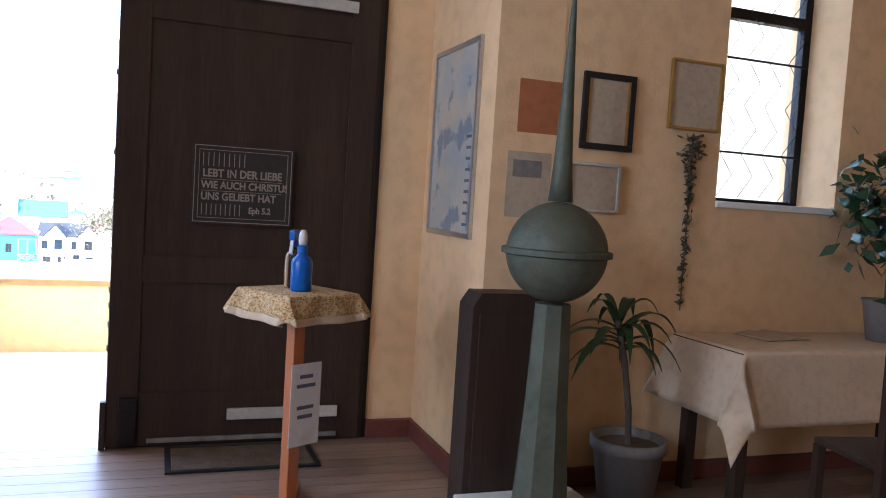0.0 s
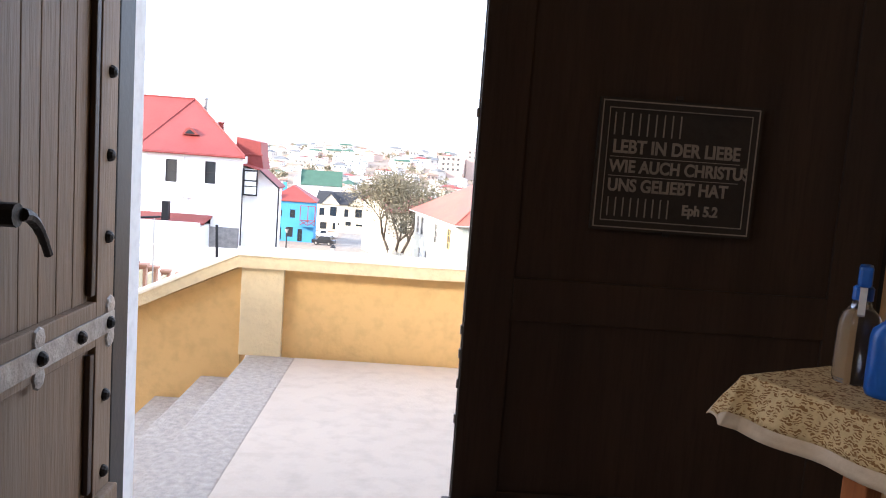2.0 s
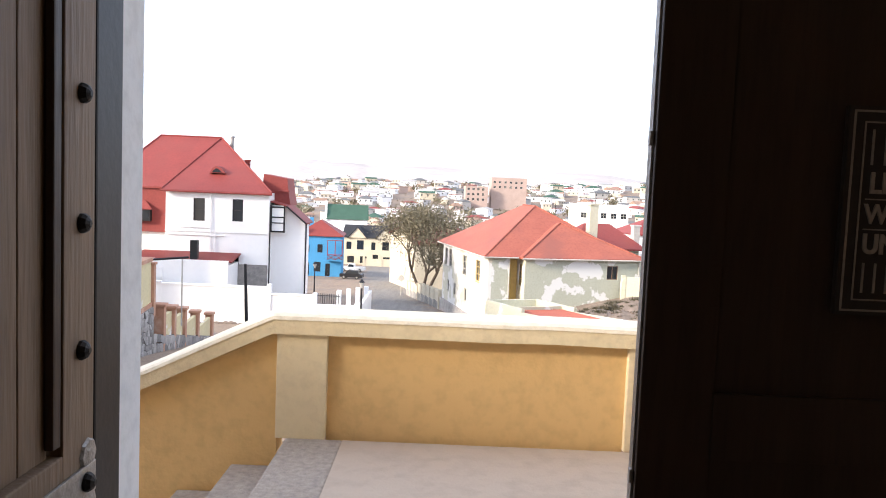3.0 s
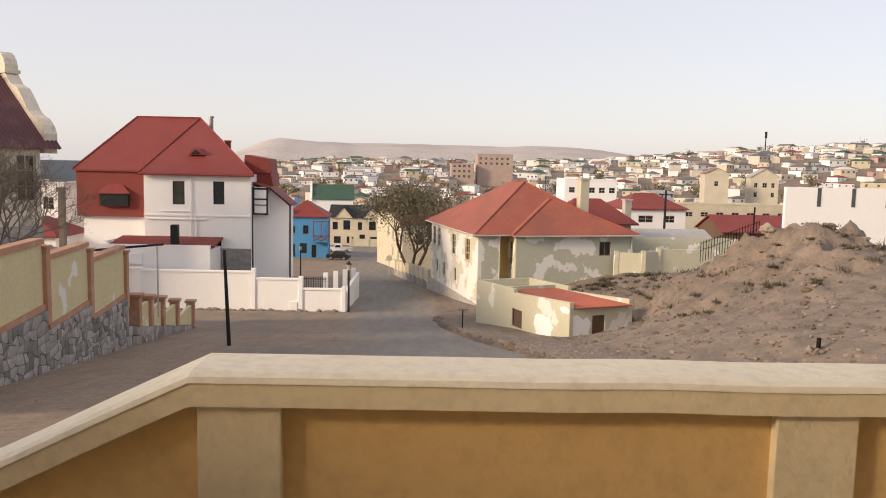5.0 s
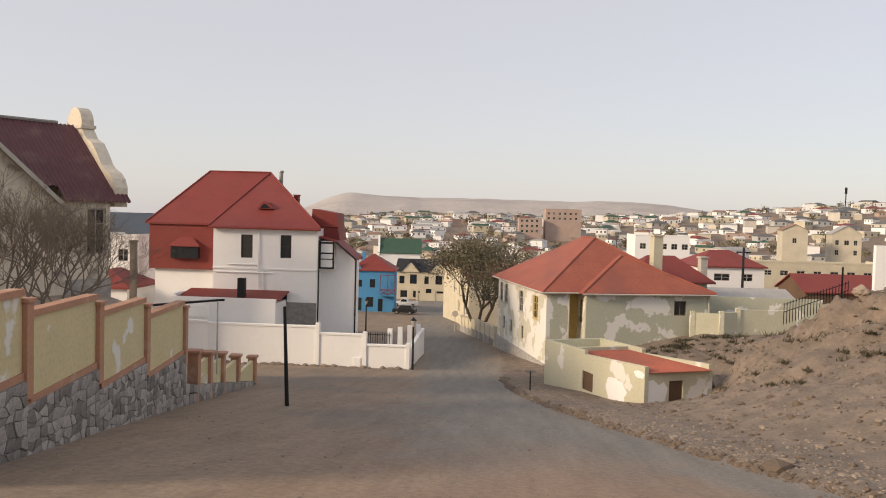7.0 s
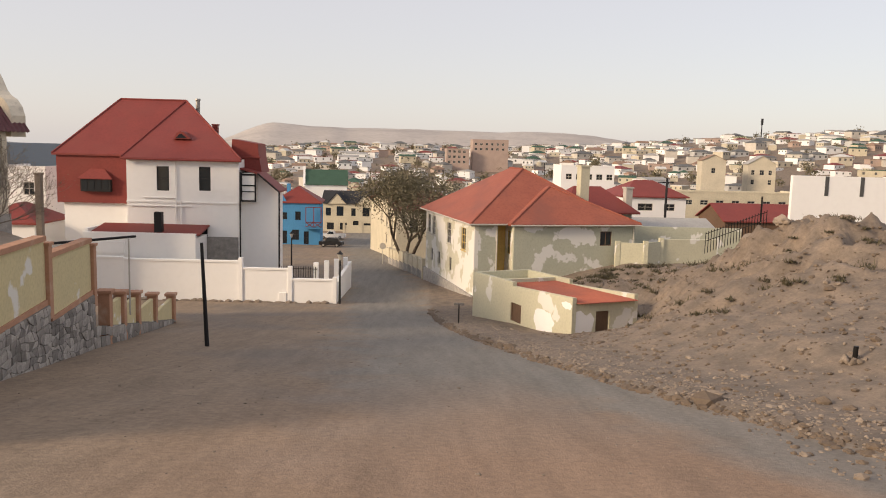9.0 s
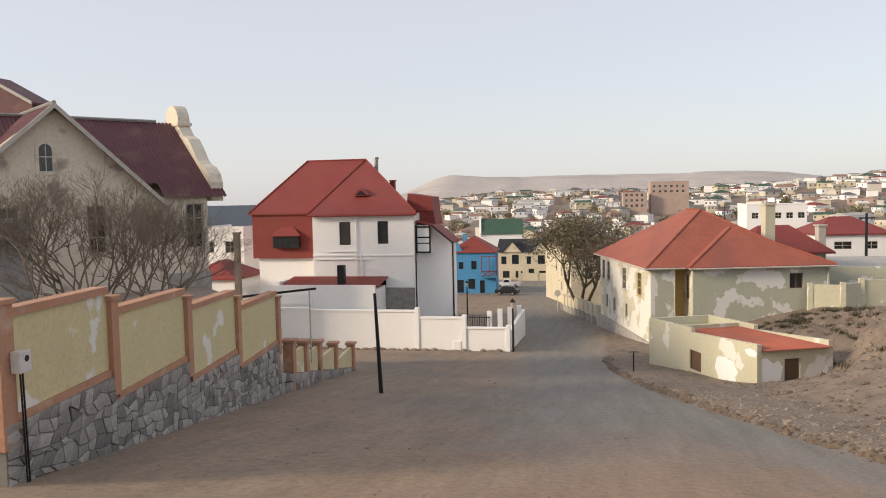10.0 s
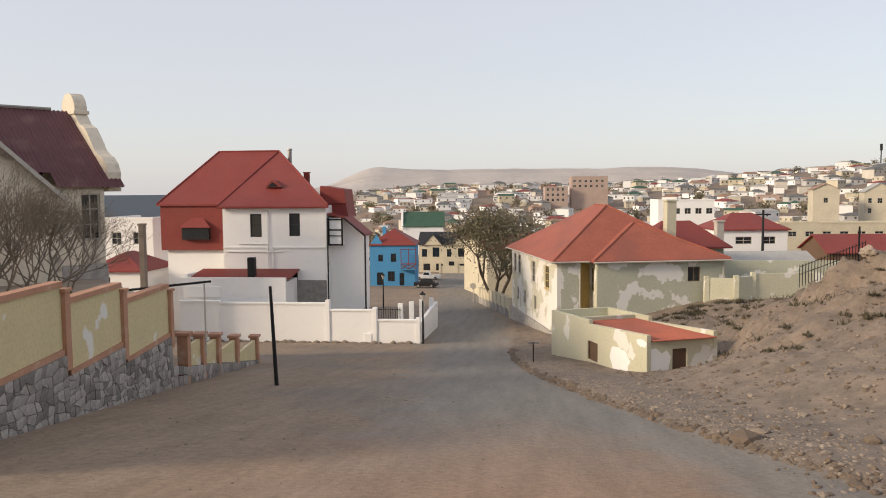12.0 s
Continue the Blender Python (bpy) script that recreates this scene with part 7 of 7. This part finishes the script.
# ---- floor boards ----
shared = {}
rng = random.Random(2)
y = -6.0
while y < 0.005:
    x = -3.2 - rng.uniform(0, 1.5)
    while x < 6.2:
        L = rng.choice((2.4, 2.7, 3.3))
        a, b = max(x, -3.2), min(x + L, 6.2)
        key = round(b - a, 2)
        if key > 0.05:
            if key not in shared:
                bm = boxes((0, 0, -0.012, key - 0.003, 0.117, 0.0))
                me = bpy.data.meshes.new("board")
                bm.to_mesh(me)
                bm.free()
                me.materials.append(M_floorwood)
                shared[key] = me
            ob = new("board", shared[key])
            ob.parent = floor_ob
            ob.location = (a, y, 0)
        x += L
    y += 0.12


# ---- rubble stones of the compound wall base ----
rng = random.Random(17)


def stone_mesh(poly, depth):
    bm = bmesh.new()
    cx, cz = sum(p[0] for p in poly) / len(poly), sum(p[1] for p in poly) / len(poly)
    lo = [bm.verts.new((x, 0, z)) for x, z in poly]
    mid = [bm.verts.new((x, -depth * 0.7, z)) for x, z in poly]
    hi = [bm.verts.new((cx + (x - cx) * 0.9, -depth * rng.uniform(0.9, 1.25), cz + (z - cz) * 0.9)) for x, z in poly]
    n = len(poly)
    bm.faces.new(hi)
    for i in range(n):
        j = (i + 1) % n
        bm.faces.new((lo[i], lo[j], mid[j], mid[i]))
        bm.faces.new((mid[i], mid[j], hi[j], hi[i]))
    return fixed(bm)


def rubble(u0, u1, top, bottom, cell):
    """Irregular stones over a stretch of the wall's base; top and bottom: heights at u."""
    nu = max(1, round((u1 - u0) / cell))
    hmax = max(top(u0) - bottom(u0), top(u1) - bottom(u1))
    nz = max(1, round(hmax / (cell * 0.9)))
    pt = {}
    for i in range(nu + 1):
        for j in range(nz + 1):
            u = u0 + (u1 - u0) * i / nu
            z0, z1 = bottom(u), top(u)
            edge = i in (0, nu)
            pt[i, j] = (u + (0 if edge else rng.uniform(-0.36, 0.36) * cell) + (0 if edge or j % 2 else 0.3 * cell), z0 + (z1 - z0) * j / nz + (0 if j == nz else rng.uniform(-0.3, 0.3) * cell))
    for i in range(nu):
        for j in range(nz):
            q = [pt[i, j], pt[i + 1, j], pt[i + 1, j + 1], pt[i, j + 1]]
            extra = []
            for a, b in zip(q, q[1:] + q[:1]):
                extra.append(a)
                extra.append(((a[0] + b[0]) / 2 + rng.uniform(-0.05, 0.05) * cell, (a[1] + b[1]) / 2 + rng.uniform(-0.05, 0.05) * cell))
            cx, cz = sum(p[0] for p in extra) / 8, sum(p[1] for p in extra) / 8
            poly = []
            for k, p in enumerate(extra):
                s = 0.965 if k % 2 else 0.90
                poly.append((cx + (p[0] - cx) * s, cz + (p[1] - cz) * s))
            ob = part("stone", stone_mesh([(x - cx, z - cz) for x, z in poly], rng.uniform(0.02, 0.05)), M_stone, compound)
            ob.location = (cx, 0, cz)
            ob.matrix_basis = pose(cx, -0.19, cz)


def base_ground(u):
    p = WA + WD * u
    return ground_z(p.x + 0.3, p.y) - 0.1


for (u0, t0, b0), (u1, t1, b1) in zip(PIL, PIL[1:]):
    rubble(u0 - 0.15, u1 - 0.15, lambda u: b1 - 0.02, base_ground, 0.32)
LOW = ((13.0, -5.3), (15.0, -5.75), (17.2, -6.2), (19.7, -6.7), (23.2, -7.4), (27.8, -8.3))
for (u0, t0), (u1, t1) in zip(LOW, LOW[1:]):
    rubble(u0, u1, lambda u: t0 + (t1 - t0) * (u - u0) / (u1 - u0), base_ground, 0.5)
mb = thing("meter_box", (WA.x, WA.y, 0), math.degrees(math.atan2(WD.y, WD.x)), "pale electric meter box on the wall pillar", "meter box")
part("box", boxes((-3.72, -0.42, -1.55, -3.38, -0.23, -1.15), bevel=0.02), M_cap_white, mb)
part("dial", tube(bmesh.new(), (-3.52, -0.43, -1.3), (-3.52, -0.40, -1.3), 0.06, n=12), M_black, mb)
for dx in (0.0, 0.07):
    part("cable", tube(bmesh.new(), (-3.55 + dx, -0.3, -1.55), (-3.5 + dx, -0.3, -3.6), 0.018, n=6), M_black, mb)
